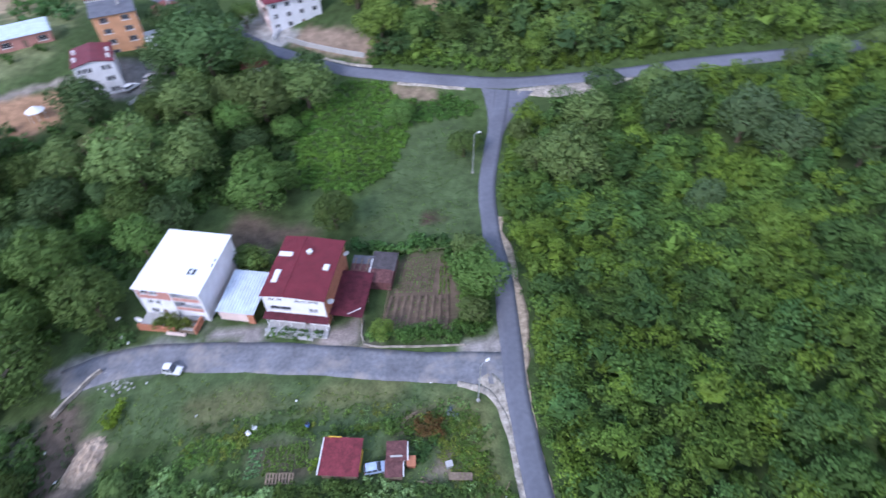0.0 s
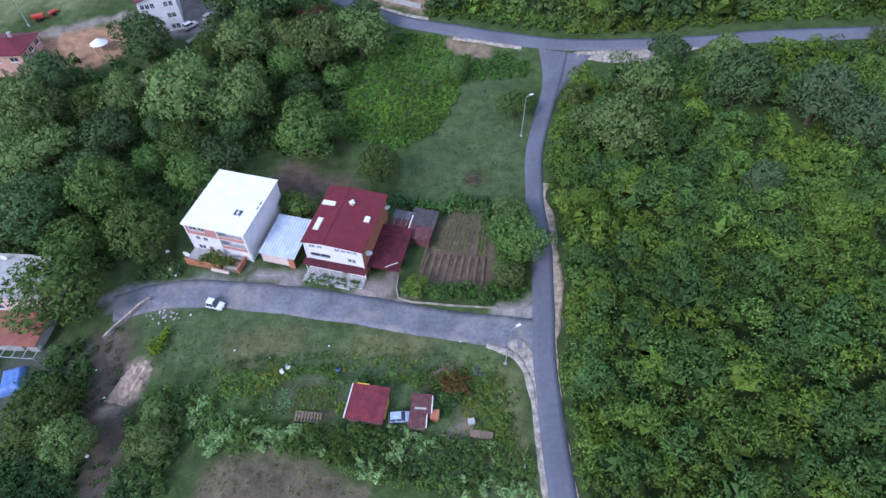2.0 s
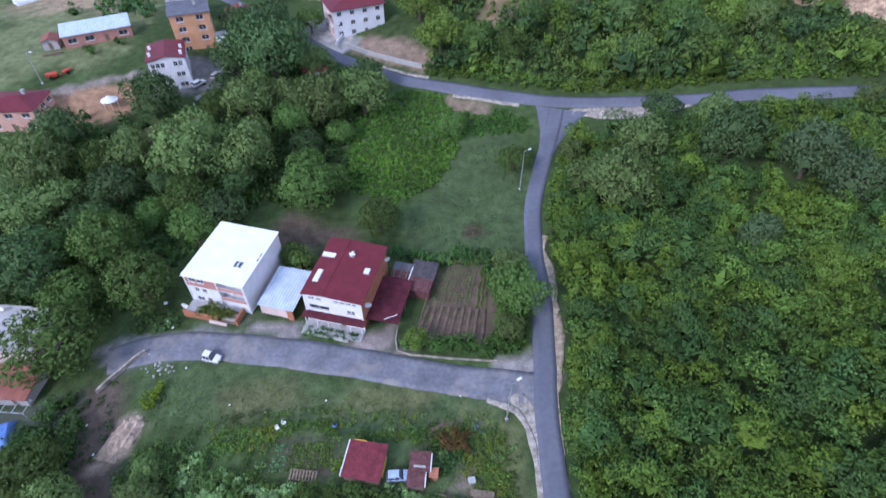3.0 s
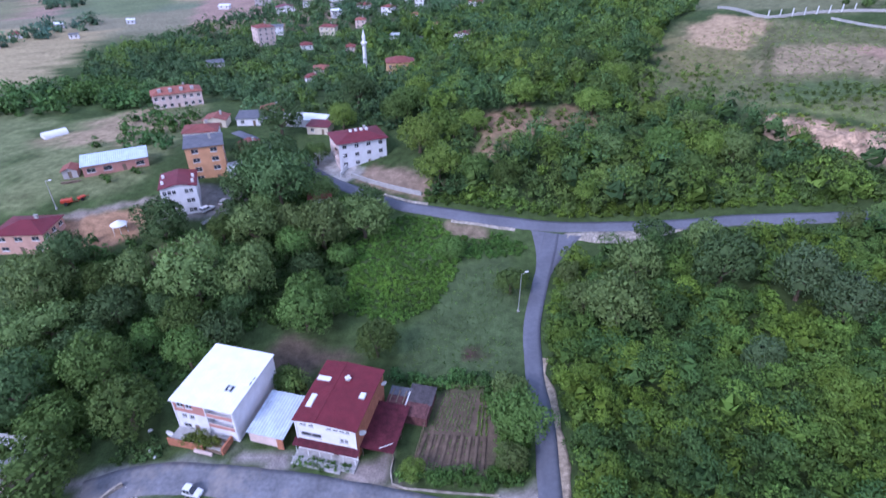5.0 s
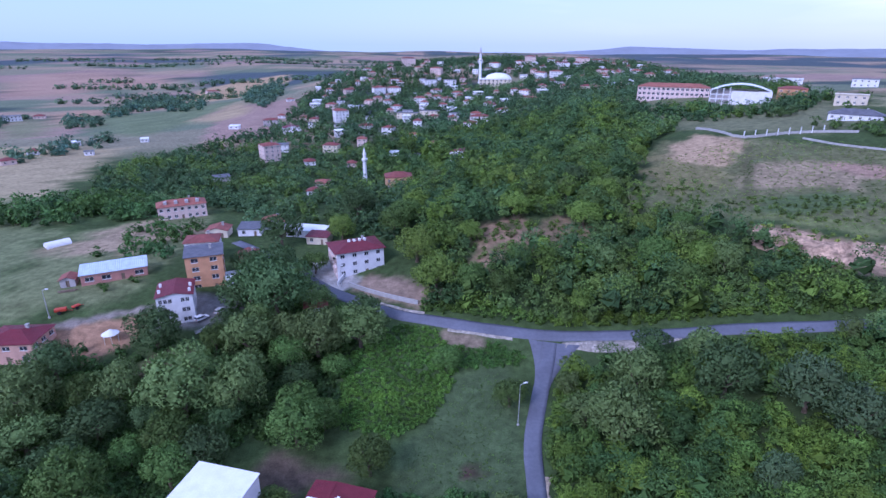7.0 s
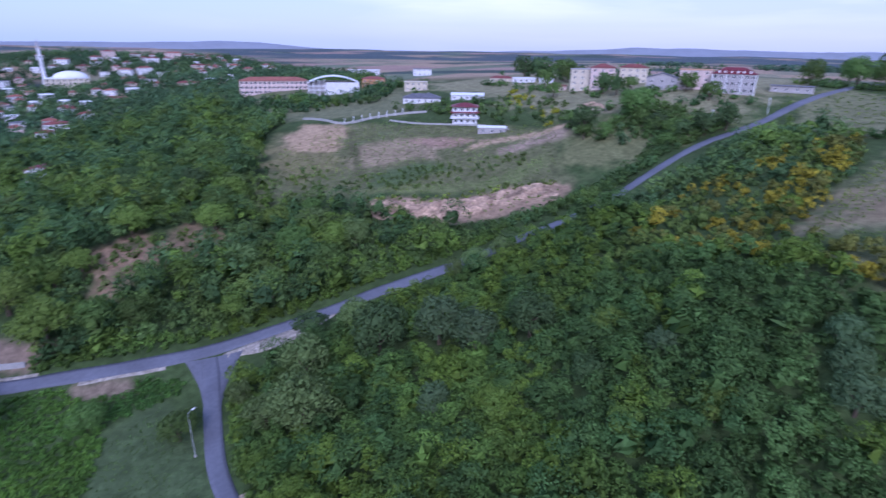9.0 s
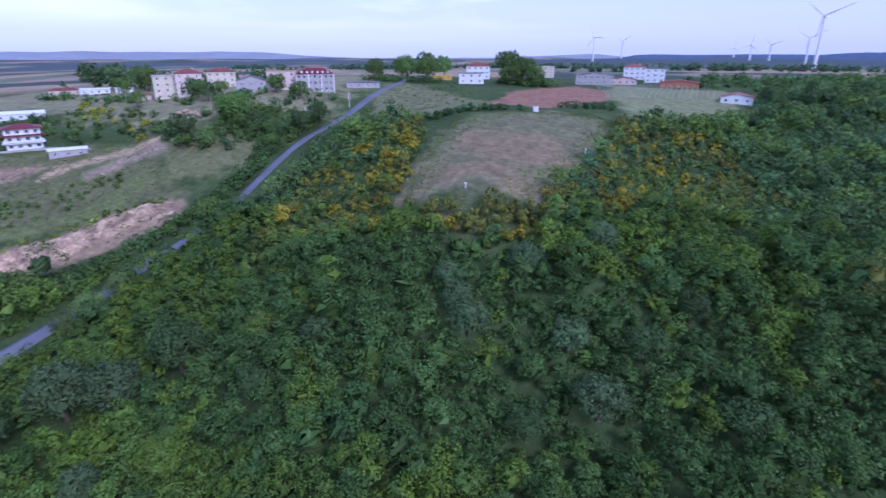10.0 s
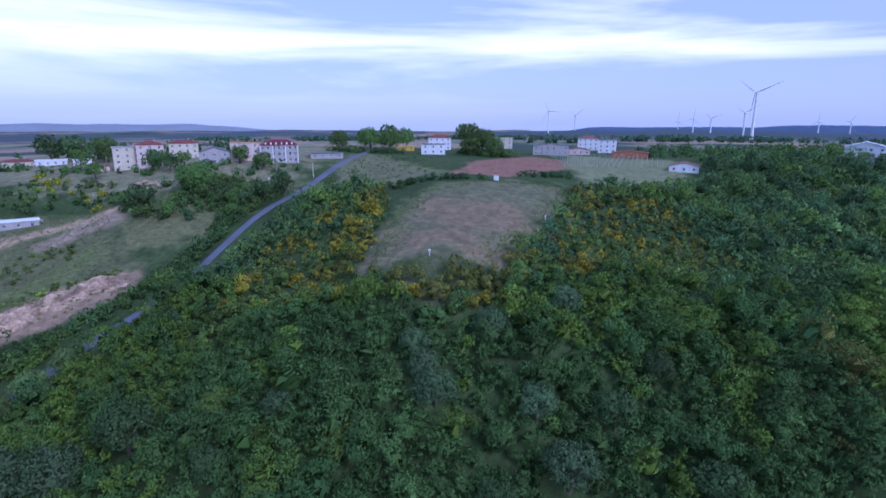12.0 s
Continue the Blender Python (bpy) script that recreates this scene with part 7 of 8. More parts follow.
def logs(name, label, x, y, n, long, rot, mat):
    o = tagged(new(name), label, "timber pile")
    o.matrix_basis = pose(x, y, float(height(x, y)), 0, 0, rot)
    rng = random.Random(int(x * 7))
    for i in range(n):
        a = Vector((rng.uniform(-0.4, 0.4), rng.uniform(-0.6, 0.6), 0.08 + 0.08 * (i // 3)))
        b = a + Vector((long * rng.uniform(0.7, 1.1), rng.uniform(-0.5, 0.5), rng.uniform(0, 0.3)))
        part("pole", tube(bmesh.new(), a, b, rng.uniform(0.05, 0.1), 6), mat, o)
    return o


logs("timber_pile", "heap of grey sticks and poles in the grass", -2.4, 42.6, 7, 3.2, 30, TIMBER)
logs("timber_pile", "pile of old boards beside the huts", -0.6, 33.2, 6, 2.8, -18, TIMBER)


def street_lamp(x, y, high, rot, label, lean=0.0, group="street lamps"):
    o = tagged(new("street_lamp"), label, "street lamp", group)
    o.matrix_basis = pose(x, y, float(height(x, y)), 0, lean, rot)
    bm = bmesh.new()
    tube(bm, (0, 0, -0.5), (0, 0, high * 0.55), 0.13, 8, 0.10)
    tube(bm, (0, 0, high * 0.55), (0, 0, high), 0.10, 8, 0.06)
    part("pole", bm, STEEL, o)
    part("base", boxed(-0.25, 0.25, -0.25, 0.25, -0.4, 0.35, bevel=0.03), CONCRETE, o)
    part("arm", tube(bmesh.new(), (0, 0, high - 0.1), (1.1, 0, high + 0.25), 0.05, 6), STEEL, o)
    h = part("lamp_head", boxed(0.9, 1.75, -0.2, 0.2, high + 0.18, high + 0.38, bevel=0.06), FRAME, o)
    part("glass", boxed(1.0, 1.65, -0.14, 0.14, high + 0.13, high + 0.18), GLASS, h)
    return o


street_lamp(10.6, 45.0, 11.0, 30, "tall galvanised street lamp at the corner of the street")
street_lamp(18.7, 104.5, 11.0, 20, "tall galvanised street lamp beside the lane")
street_lamp(-30.7, 160.0, 7.5, -60, "galvanised street lamp below the pink house")
street_lamp(-108.2, 137, 8.5, 0, "galvanised street lamp beside the track")
post = tagged(new("fence_post"), "leaning timber post with a cut pale board", "post")
post.matrix_basis = pose(12.2, 29.4, float(height(12.2, 29.4)), 0, 4, 0)
part("stake", tube(bmesh.new(), (0, 0, -0.3), (0, 0, 4.2), 0.09, 6, 0.06), TIMBER, post)
part("board", boxed(-0.12, 0.12, -2.6, -0.2, -0.1, 0.35), FRAME, post)

# the dirt track's wall, sand heap, litter
low_wall("retaining_wall", "low pale concrete wall at the end of the street", [(-55.2, 59.1), (-56.2, 58.4), (-57.4, 57.0), (-58.7, 55.0), (-60.0, 53.4), (-61.2, 51.2)], 0.9, 0.4, GRAVEL, 0.9)
bm = bmesh.new()
bmesh.ops.create_grid(bm, x_segments=36, y_segments=44, size=1)
for v in bm.verts:
    r = math.hypot(v.co.x, v.co.y)
    v.co = (v.co.x * 2.3 + 0.6 * v.co.y, v.co.y * 4.3, max(-0.3, 1.3 * (1 - r * r) + 0.55 * noise.noise(v.co * 4) + 0.3 * noise.noise(v.co * 9)))
heap = tagged(new("sand_heap"), "slumped heap of pale sandy earth beside the track", "sand heap")
heap.matrix_basis = pose(-53.0, 42.8, float(height(-53, 42.8)) + 0.1, 0, 0, -12)
part("mound", bm, EARTH, heap, smooth=True)
kerb = tagged(new("drain_channel"), "narrow concrete channel beside the plot", "channel")
kerb.matrix_basis = pose(-48.0, 37.5, float(height(-48, 37.5)), 0, 0, -8)
part("channel", boxed(-0.25, 0.25, -3.5, 3.5, -0.5, 0.3, bevel=0.04), CONCRETE, kerb)
for k, (x, y, s) in enumerate(((-53.4, 66.0, 0.45), (-55.5, 70.5, 0.5), (-52, 64.5, 0.35), (-46.5, 55.5, 0.25), (-30, 46.5, 0.2), (-36.5, 48, 0.2), (-20, 48.6, 0.2), (3, 49.4, 0.2), (-60.5, 45.2, 0.25), (-57, 40, 0.3), (-56, 30.4, 0.35))):
    o = tagged(new("litter_bag"), "white plastic litter lying on the ground", "litter", "litter")
    o.matrix_basis = pose(x, y, float(height(x, y)), 0, 0, 37 * k)
    bm = bmesh.new()
    bmesh.ops.create_icosphere(bm, subdivisions=2, radius=s)
    for v in bm.verts:
        v.co *= 0.8 + 0.4 * noise.noise(v.co * 5 + Vector((k, 0, 0)))
        v.co.z = v.co.z * 0.5 + s * 0.3
    part("bag", bm, FRAME, o)
rub = random.Random(4)
STONE = bpy.data.meshes.new("stone")
bm = bmesh.new(); bmesh.ops.create_icosphere(bm, subdivisions=1, radius=0.5)
for v in bm.verts:
    v.co *= 0.8 + 0.4 * rub.random()
bm.to_mesh(STONE); bm.free(); STONE.materials.append(CONCRETE)
rubble = tagged(new("rubble"), "scattered grey rubble beside the parked car", "rubble")
rubble.matrix_basis = pose(-51.5, 56.2, float(height(-51.5, 56.2)))
for i in range(40):
    s = rub.uniform(0.15, 0.6)
    share("stone", STONE, rubble, pose(rub.gauss(0, 1.6), rub.gauss(0, 0.9), 0.05, rub.random() * 90, rub.random() * 90, 0) @ Matrix.Scale(s, 4))


# ---- houses west of the lane ----
terrace = building("house", "low house with a grey concrete terrace roof", -81.0, 62.5, -4, 15, 9.5, 2, PINKISH, CONCRETE, "flat", 0, 2.5, faces=("front",), chimney=False, over=0.2, base=-3.2, door=False)
part("parapet", boxed(-7.7, 7.7, 4.75, 5.0, 5.1, 5.55), CONCRETE, terrace)
part("parapet", boxed(7.45, 7.7, -4.9, 4.7, 5.1, 5.55), CONCRETE, terrace)
for i in range(4):
    part("sheet", boxed(-4.6 + 0.9 * i, -3.9 + 0.9 * i, -3.6, -2.4, 5.15, 5.2), FRAME, terrace)
dish(pose(-84.5, 66.5, 1.95), 0.7, "pale satellite dish on the terrace roof")
building("house", "low annexe with a faded red roof", -77.0, 52.6, -4, 9.5, 6, 1, GREYWALL, TILEROOF, "shed", 0.8, 2.4, faces=("front",), chimney=False, over=0.3, base=-3.4)
veranda = tagged(new("pergola"), "pale metal pergola frame before the annexe", "pergola")
veranda.matrix_basis = pose(-75.5, 48.2, float(height(-75.5, 48.2)), 0, 0, -4)
for i in range(5):
    part("bar", boxed(-4 + 2 * i, -3.9 + 2 * i, -1.2, 1.4, 2.2, 2.3), STEEL, veranda)
for y in (-1.2, 1.3):
    part("beam", boxed(-4.2, 4.2, y, y + 0.1, 2.1, 2.2), STEEL, veranda)
for a in (-4, 4):
    part("post", boxed(a - 0.05, a + 0.05, -1.2, -1.1, -0.3, 2.1), STEEL, veranda)
tarp = tagged(new("tarpaulin"), "bright blue tarpaulin draped over a stack", "tarpaulin")
tarp.matrix_basis = pose(-74.6, 43.6, float(height(-74.6, 43.6)), 0, 0, 18)
bm = bmesh.new()
bmesh.ops.create_grid(bm, x_segments=14, y_segments=14, size=1)
for v in bm.verts:
    r = max(abs(v.co.x), abs(v.co.y))
    v.co = (v.co.x * 1.9, v.co.y * 2.6, (1.3 if r < 0.7 else 1.3 * (1 - (r - 0.7) / 0.3)) + 0.12 * noise.noise(v.co * 3))
bmesh.ops.solidify(bm, geom=bm.faces[:], thickness=0.03)
part("sheet", bm, BLUEPAINT, tarp, smooth=True)

house_two = building("house", "white three-storey house with a dark red sheet roof", -74.2, 141.6, 20, 9.2, 10.6, 3, WHITE, REDROOF, "gable", 1.0, 2.95, faces=("front", "right"), cols={"right": 3}, win=(1.4, 1.3), base=10.2, chimney=False,
                     holes_front=[(x - 0.5, x + 0.5, 0.95 + 2.95 * k, 2.25 + 2.95 * k) for k in range(3) for x in ((-3.6, -2.4, -1.2, 2.0, 3.2) if k == 2 else (-3.2, -2.0, 2.0, 3.1))])
for x, y in ((-3.9, -2.6), (-3.9, 1.8), (3.9, -3.4), (3.9, 0.4)):
    part("chimney", boxed(x - 0.35, x + 0.35, y - 0.35, y + 0.35, 8.6, 10.1, bevel=0.03), FRAME, house_two)
orange = building("apartment_house", "orange rendered apartment house with a grey roof", -72.3, 158.6, 20, 10.6, 9, 4, ORANGE, GREYROOF, "shed", 0.6, 2.85, faces=("front", "right"), cols={"front": 2, "right": 2}, win=(2.0, 1.4), base=12.6, side_mat=ORANGE)
building("apartment_house", "white apartment house with a red tiled roof behind the orange one", -79.0, 174.0, 14, 10.5, 8, 3, WHITE, TILEROOF, "hip", 1.5, 2.9, base=14.0)
building("barn", "long dull red barn with a pale blue sheet roof", -102.0, 160.4, 27, 18, 7.5, 1, DUSTYRED, BLUEROOF, "shed", 0.9, 3.2, faces=("front",), cols={"front": 4}, win=(2.4, 1.4), chimney=False, category="barn")
building("hut", "small hut with a red tiled roof beside the barn", -112.8, 154.5, 20, 4, 4.5, 1, GREYWALL, TILEROOF, "gable", 1.0, 2.3, faces=("front",), chimney=False, category="hut")
building("house", "salmon pink house with a dark red roof among trees", -108.2, 125.0, 4, 12.5, 10, 2, SALMON, REDROOF, "hip", 1.6, 2.8, faces=("front", "right"), win=(1.9, 1.2), base=8.0)
PKX, PKY = -27.6, 172.8
pink = building("apartment_house", "three-storey house in white and pale pink with a dark red roof", PKX, PKY, 24, 16, 11.5, 3, WHITE, REDROOF, "hip", 1.5, 2.9, faces=("front", "left", "right"),
                cols={"front": 4, "left": 3}, win=(1.4, 1.35), base=12.2, side_mat=PINKISH, over=0.7)
for i in range(3):
    part("balcony", boxed(-8.7, -7.4, -5.2, -2.6, 2.7 + 2.9 * (i - 0) - 2.9 * (i > 1), 3.8 + 2.9 * i - 2.9 * (i > 1)), PINKISH, pink)
for i in range(4):
    part("dormer", boxed(-2.6 + 1.8 * i, -1.8 + 1.8 * i, -0.5, 0.5, 9.6, 10.9, bevel=0.03), FRAME, pink)
low_wall("retaining_wall", "pale concrete retaining wall above the hill road", [(-28.5, 160.2), (-22, 156.4), (-14, 152.8), (-5.9, 149.6)], 1.3, 0.4, CONCRETE)
low_wall("retaining_wall", "pale concrete yard wall beside the pink house", [(-32, 160.5), (-30.5, 166), (-30, 168)], 1.4, 0.3, FRAME)
building("house", "small house with a bright red tiled roof hidden among trees", -36.6, 148.6, 12, 6.5, 5, 1, WHITE, TILEROOF, "gable", 1.2, 2.5, faces=("front",), axis_x=True, chimney=False, base=8.4)
long_house = building("row_house", "long two-storey row house with a red tiled roof", -111.0, 229.5, 27, 19, 9, 2, PINKISH, TILEROOF, "hip", 2.0, 3.0, cols={"front": 7}, category="house")
for i in range(4):
    part("dormer", boxed(-7 + 4.2 * i, -5.6 + 4.2 * i, -3.4, -1.4, 6.4, 7.9, bevel=0.04), GREYWALL, long_house)
for x, y, rot, w, d, n, wall, roof, lab in ((-72.5, 203, 6, 8.5, 8, 1, WHITE, GREYROOF, "low white house with a flat grey roof"), (-66, 211, 10, 9, 7, 1, WHITE, TILEROOF, "low white house with a red tiled roof"),
                                          (-64, 174, 20, 7, 8, 1, BRICK, TILEROOF, "small brick house with an old tiled roof"), (-50, 200, -12, 15, 6, 1, WHITE, WHITEROOF, "long low white shed with a pale roof"),
                                          (-44, 193, -10, 8, 6, 1, CREAM, REDROOF, "low house with a dark red roof"), (-64, 158, 30, 4.5, 5, 1, WHITE, WHITEROOF, "little white shed with a pale sheet roof"),
                                          (-84, 200, 5, 8, 7, 1, CREAM, TILEROOF, "low house with a brown tiled roof")):
    building("house", lab, x, y, rot, w, d, n, wall, roof, "gable" if roof is TILEROOF else "shed", 1.2 if roof is TILEROOF else 0.5, 2.9, faces=("front",), chimney=roof is TILEROOF)
bush_mass("shrub", "dark bushes standing before the barn", [(-108, 151), (-98, 153), (-94, 158), (-90, 158), (-91, 154.5), (-99, 149.5), (-108, 148)], 2.6, 1.4, 50, 0.5, 105, 0.95, 0.3, keep=0.6, tone=(0.75, 0.88, 0.9))
tent = tagged(new("greenhouse_tunnel"), "pale plastic greenhouse tunnel on the field", "greenhouse")
tent.matrix_basis = pose(-141, 192, float(height(-141, 192)), 0, 0, 50)
bm = bmesh.new()
arc = [(2.2 * math.cos(a * math.pi / 8), 2.0 * math.sin(a * math.pi / 8)) for a in range(9)]
for xa, xb in ((-4, 0), (0, 4)):
    for (ya, za), (yb, zb) in zip(arc, arc[1:]):
        bm.faces.new([bm.verts.new(c) for c in ((xa, ya, za), (xb, ya, za), (xb, yb, zb), (xa, yb, zb))])
for xe in (-4, 4):
    bm.faces.new([bm.verts.new((xe, y, z)) for y, z in arc])
part("cover", bm, FRAME, tent)
gaz = tagged(new("gazebo"), "round white tented gazebo on the dirt yard", "gazebo")
gaz.matrix_basis = pose(-87.1, 129.2, float(height(-87.1, 129.2)))
bm = bmesh.new()
tube(bm, (0, 0, 2.2), (0, 0, 3.4), 2.2, 10, 0.1)
part("canopy", bm, FRAME, gaz)
for i in range(6):
    a = i * math.pi / 3
    part("post", tube(bmesh.new(), (1.9 * math.cos(a), 1.9 * math.sin(a), -0.4), (1.9 * math.cos(a), 1.9 * math.sin(a), 2.3), 0.06, 5), FRAME, gaz)
for k, (x, y, s) in enumerate(((-106.2, 139.2, 1.0), (-103.2, 141.4, 0.75))):
    o = tagged(new("farm_trailer"), "red farm machine standing on the grass", "farm machine", "farm machines")
    o.matrix_basis = pose(x, y, float(height(x, y)), 0, 0, 25 + 40 * k)
    part("hopper", boxed(-1.5 * s, 1.5 * s, -0.8 * s, 0.8 * s, 0.6, 1.5 * s, bevel=0.15), REDPAINT, o)
    part("drawbar", tube(bmesh.new(), (1.5 * s, 0, 0.6), (2.8 * s, 0, 0.4), 0.08, 6), REDPAINT, o)
    for q in (-1, 1):
        part("wheel", tube(bmesh.new(), (-0.3, q * 0.85 * s, 0.45), (-0.3, q * 1.1 * s, 0.45), 0.5, 12), RUBBER, o)
logs("timber_pile", "heap of dark scrap and timber on the field", -113, 149, 14, 5, 20, TIMBER)
logs("timber_pile", "scrap and boards beside the white house", -66.5, 133.5, 16, 4, 60, CONCRETE)


# ---- the village ----
WALLS = {"W": (WHITE, "white"), "P": (PINKISH, "pale pink"), "C": (CREAM, "cream"), "G": (GREYWALL, "grey")}
ROOFS = {"t": (TILEROOF, "hip", 1.6, "a red tiled roof"), "r": (REDROOF, "gable", 1.6, "a dark red roof"), "g": (GREYROOF, "flat", 0, "a flat grey roof"), "w": (WHITEROOF, "shed", 0.5, "a white sheet roof")}
for hx, hy, hw, hs, code in VILLAGE_HOUSES:
    wall, wn_ = WALLS[code[0]]
    roof, kind, rise, rn_ = ROOFS[code[1]]
    deep = min(hw, 11) * (0.75 + 0.2 * float(hash01(hx, hy)))
    building("house", f"{wn_} village house with {rn_}", hx, hy, (float(hash01(hx, hy, 5)) - 0.5) * 50 - math.degrees(math.atan2(hx, hy)), hw * 0.92, deep, hs, wall, roof, kind, rise, 2.85,
             faces=("front", "left"), plain=True, chimney=hs > 1 and kind == "hip", group="village houses", win=(1.3, 1.3), door=False, cols={"left": 2, "front": max(2, min(5, int(hw / 3.4)))}, plinth=2.5)


def minaret(x, y, high, r, label):
    """Tapered shaft on a plinth, gallery with parapet, and a pointed cap."""
    o = tagged(new("minaret"), label, "minaret")
    o.matrix_basis = pose(x, y, float(height(x, y)))
    g = high * 0.62
    part("plinth", tube(bmesh.new(), (0, 0, -1), (0, 0, high * 0.14), r * 1.5, 8, r * 1.15), WHITE, o)
    part("shaft", tube(bmesh.new(), (0, 0, high * 0.14), (0, 0, g), r, 14, r * 0.92), WHITE, o)
    part("gallery", tube(bmesh.new(), (0, 0, g - 0.6), (0, 0, g + 0.3), r * 1.0, 14, r * 1.55), WHITE, o)
    part("parapet", tube(bmesh.new(), (0, 0, g + 0.3), (0, 0, g + 1.3), r * 1.55, 14), FRAME, o)
    part("shaft", tube(bmesh.new(), (0, 0, g + 1.3), (0, 0, high * 0.8), r * 0.85, 14, r * 0.8), WHITE, o)
    part("cap", tube(bmesh.new(), (0, 0, high * 0.8), (0, 0, high), r * 1.0, 14, 0.05), GREYWALL if high > 30 else WHITE, o)
    return o


minaret(-44, 327, 21.0, 1.15, "slender white minaret with a pointed cap")
building("mosque", "small orange-rendered mosque with a red tiled roof", -21, 288, 8, 14, 10, 2, material("apricot_render", (0.62, 0.38, 0.22), 0.85, 0.1, 0.6), TILEROOF, "hip", 2.2, 3.2, category="mosque", chimney=False, cols={"front": 4}, plain=True)
MX, MY = 80, 795
big = building("mosque", "large pale mosque hall with a shallow white dome", MX, MY, -6, 44, 30, 3, CREAM, WHITEROOF, "flat", 0, 4.0, category="mosque", chimney=False, cols={"front": 8}, win=(2, 2.6), plain=True)
bm = bmesh.new()
bmesh.ops.create_uvsphere(bm, u_segments=24, v_segments=12, radius=1)
for v in bm.verts:
    v.co = (v.co.x * 18 + 4, v.co.y * 14, 12 + max(0, v.co.z) * 8)
part("dome", bm, WHITEROOF, big, smooth=True)
minaret(60, 812, 50.0, 1.9, "tall white minaret of the hilltop mosque")
school = building("school", "long pale pink four-storey school with a red roof", 164, 394, -24, 46, 13, 3, PINKISH, TILEROOF, "hip", 2.4, 3.1, category="school", chimney=False, cols={"front": 15}, win=(1.9, 1.7), plain=True)
hall = tagged(new("sports_hall"), "white steel-framed hall with an arched roof", "hall")
hall.matrix_basis = pose(189, 352, float(height(189, 352)), 0, 0, -28)
bm = bmesh.new()
arc = [(-17 + 34 * i / 16, 7 + 4.2 * (1 - ((i - 8) / 8) ** 2)) for i in range(17)]
for (xa, za), (xb, zb) in zip(arc, arc[1:]):
    bm.faces.new([bm.verts.new(c) for c in ((xa, -9, za), (xb, -9, zb), (xb, 12, zb), (xa, 12, za))])
bmesh.ops.solidify(bm, geom=bm.faces[:], thickness=0.3)
part("roof", bm, WHITEROOF, hall)
part("wall", boxed(-5, 17, -9, -8.7, -2, 7.4), WHITE, hall)
part("wall", boxed(-17, 17, 11.7, 12, -2, 7.4), WHITE, hall)
part("wall", boxed(16.7, 17, -8.7, 11.7, -2, 7.2), WHITE, hall)
for i in range(4):
    part("column", boxed(-16.9 + 3.6 * i, -16.4 + 3.6 * i, -9, -8.5, -2, 8 + 0.5 * i), WHITE, hall)
for z in (2.2, 4.8):
    part("beam", boxed(-16.4, -5, -8.95, -8.6, z, z + 0.5), WHITE, hall)
part("backing", boxed(-16.6, -5, -4, -3.8, -2, 8), GREYWALL, hall)

# ---- the cut bank above the hill road ----
def cut_bank(line, deep, label, seed, mat):
    """A rough earth face that falls from the line towards its right-hand side: ledges, gullies and lumps."""
    pts = smooth_line(line, 0.8)
    t = np.gradient(pts, axis=0)
    t /= np.linalg.norm(t, axis=1)[:, None]
    side = np.stack([t[:, 1], -t[:, 0]], 1)
    n = 16
    v = np.linspace(0, 1, n)
    ends = np.clip(np.minimum(np.arange(len(pts)), np.arange(len(pts))[::-1]) / 9, 0, 1)
    rim = 0.8 * (value_noise(np.arange(len(pts)) * 1.0, np.zeros(len(pts)), 5, seed) - 0.5)
    gx = pts[:, None, 0] + side[:, None, 0] * (v[None] * deep + rim[:, None] * 2)
    gy = pts[:, None, 1] + side[:, None, 1] * (v[None] * deep + rim[:, None] * 2)
    lump = (value_noise(gx, gy, 3.2, seed) - 0.35) * 1.7 + (value_noise(gx, gy, 1.3, seed + 1) - 0.5) * 1.6 + (value_noise(gx, gy, 0.6, seed + 2) - 0.5) * 0.4
    z = height(gx, gy) - 0.3 + ends[:, None] * np.sin(np.pi * np.clip(v, 0.02, 0.98))[None] ** 0.6 * (0.75 + lump)
    idx = np.arange(gx.size).reshape(gx.shape)
    quads = np.stack([idx[:-1, :-1], idx[1:, :-1], idx[1:, 1:], idx[:-1, 1:]], -1).reshape(-1, 4)
    return tagged(new("cut_bank", fast_mesh("cut_bank", np.stack([gx, gy, z], -1).reshape(-1, 3), quads, mat)), label, "earth bank", kind="structure")


CLAY = material("pale_clay", (0.37, 0.25, 0.165), 0.95, 0.55, 0.3, 1.1, 0.25)
cut_bank([(97, 165.5), (110, 157.5), (121, 149), (129, 144), (142, 139), (153, 132.5), (159, 122)], 13.0, "rough pale clay bank cut into the slope", 3, CLAY)
bush_mass("scrub", "weeds hanging over the top of the clay bank", [(94, 169), (120, 153), (130, 147.5), (146, 141.5), (161, 129), (157, 124), (143, 136), (128, 142), (118, 148), (94, 163)], 1.5, 0.8, 26, 0.42, 103, 0.7, 0.0, keep=0.45, tone=(1.5, 1.25, 0.9), accent=[((3.2, 2.4, 1.4), 0.25, None, 3.0)])
bush_mass("scrub", "bushes at the foot of the clay bank", [(94, 160), (103, 152.5), (107, 146), (113, 132), (127, 120), (143, 111.5), (156, 114), (152, 108), (128, 114.5), (112, 124), (102, 140)], 1.7, 1.3, 30, 0.45, 104, 0.9, 0.3, keep=0.85)
bush_mass("scrub", "straw-coloured weeds on ledges of the clay bank", [(98, 163), (122, 147), (142, 137), (154, 130), (152, 119), (130, 125), (110, 144)], 1.7, 0.45, 16, 0.32, 107, 0.7, 0.4, keep=0.3, tone=(1.7, 1.35, 1.0), core=False)
cut_bank([(226, 174), (229, 166), (225, 150)], 4.5, "short pale clay cut on the plateau slope", 5, CLAY)

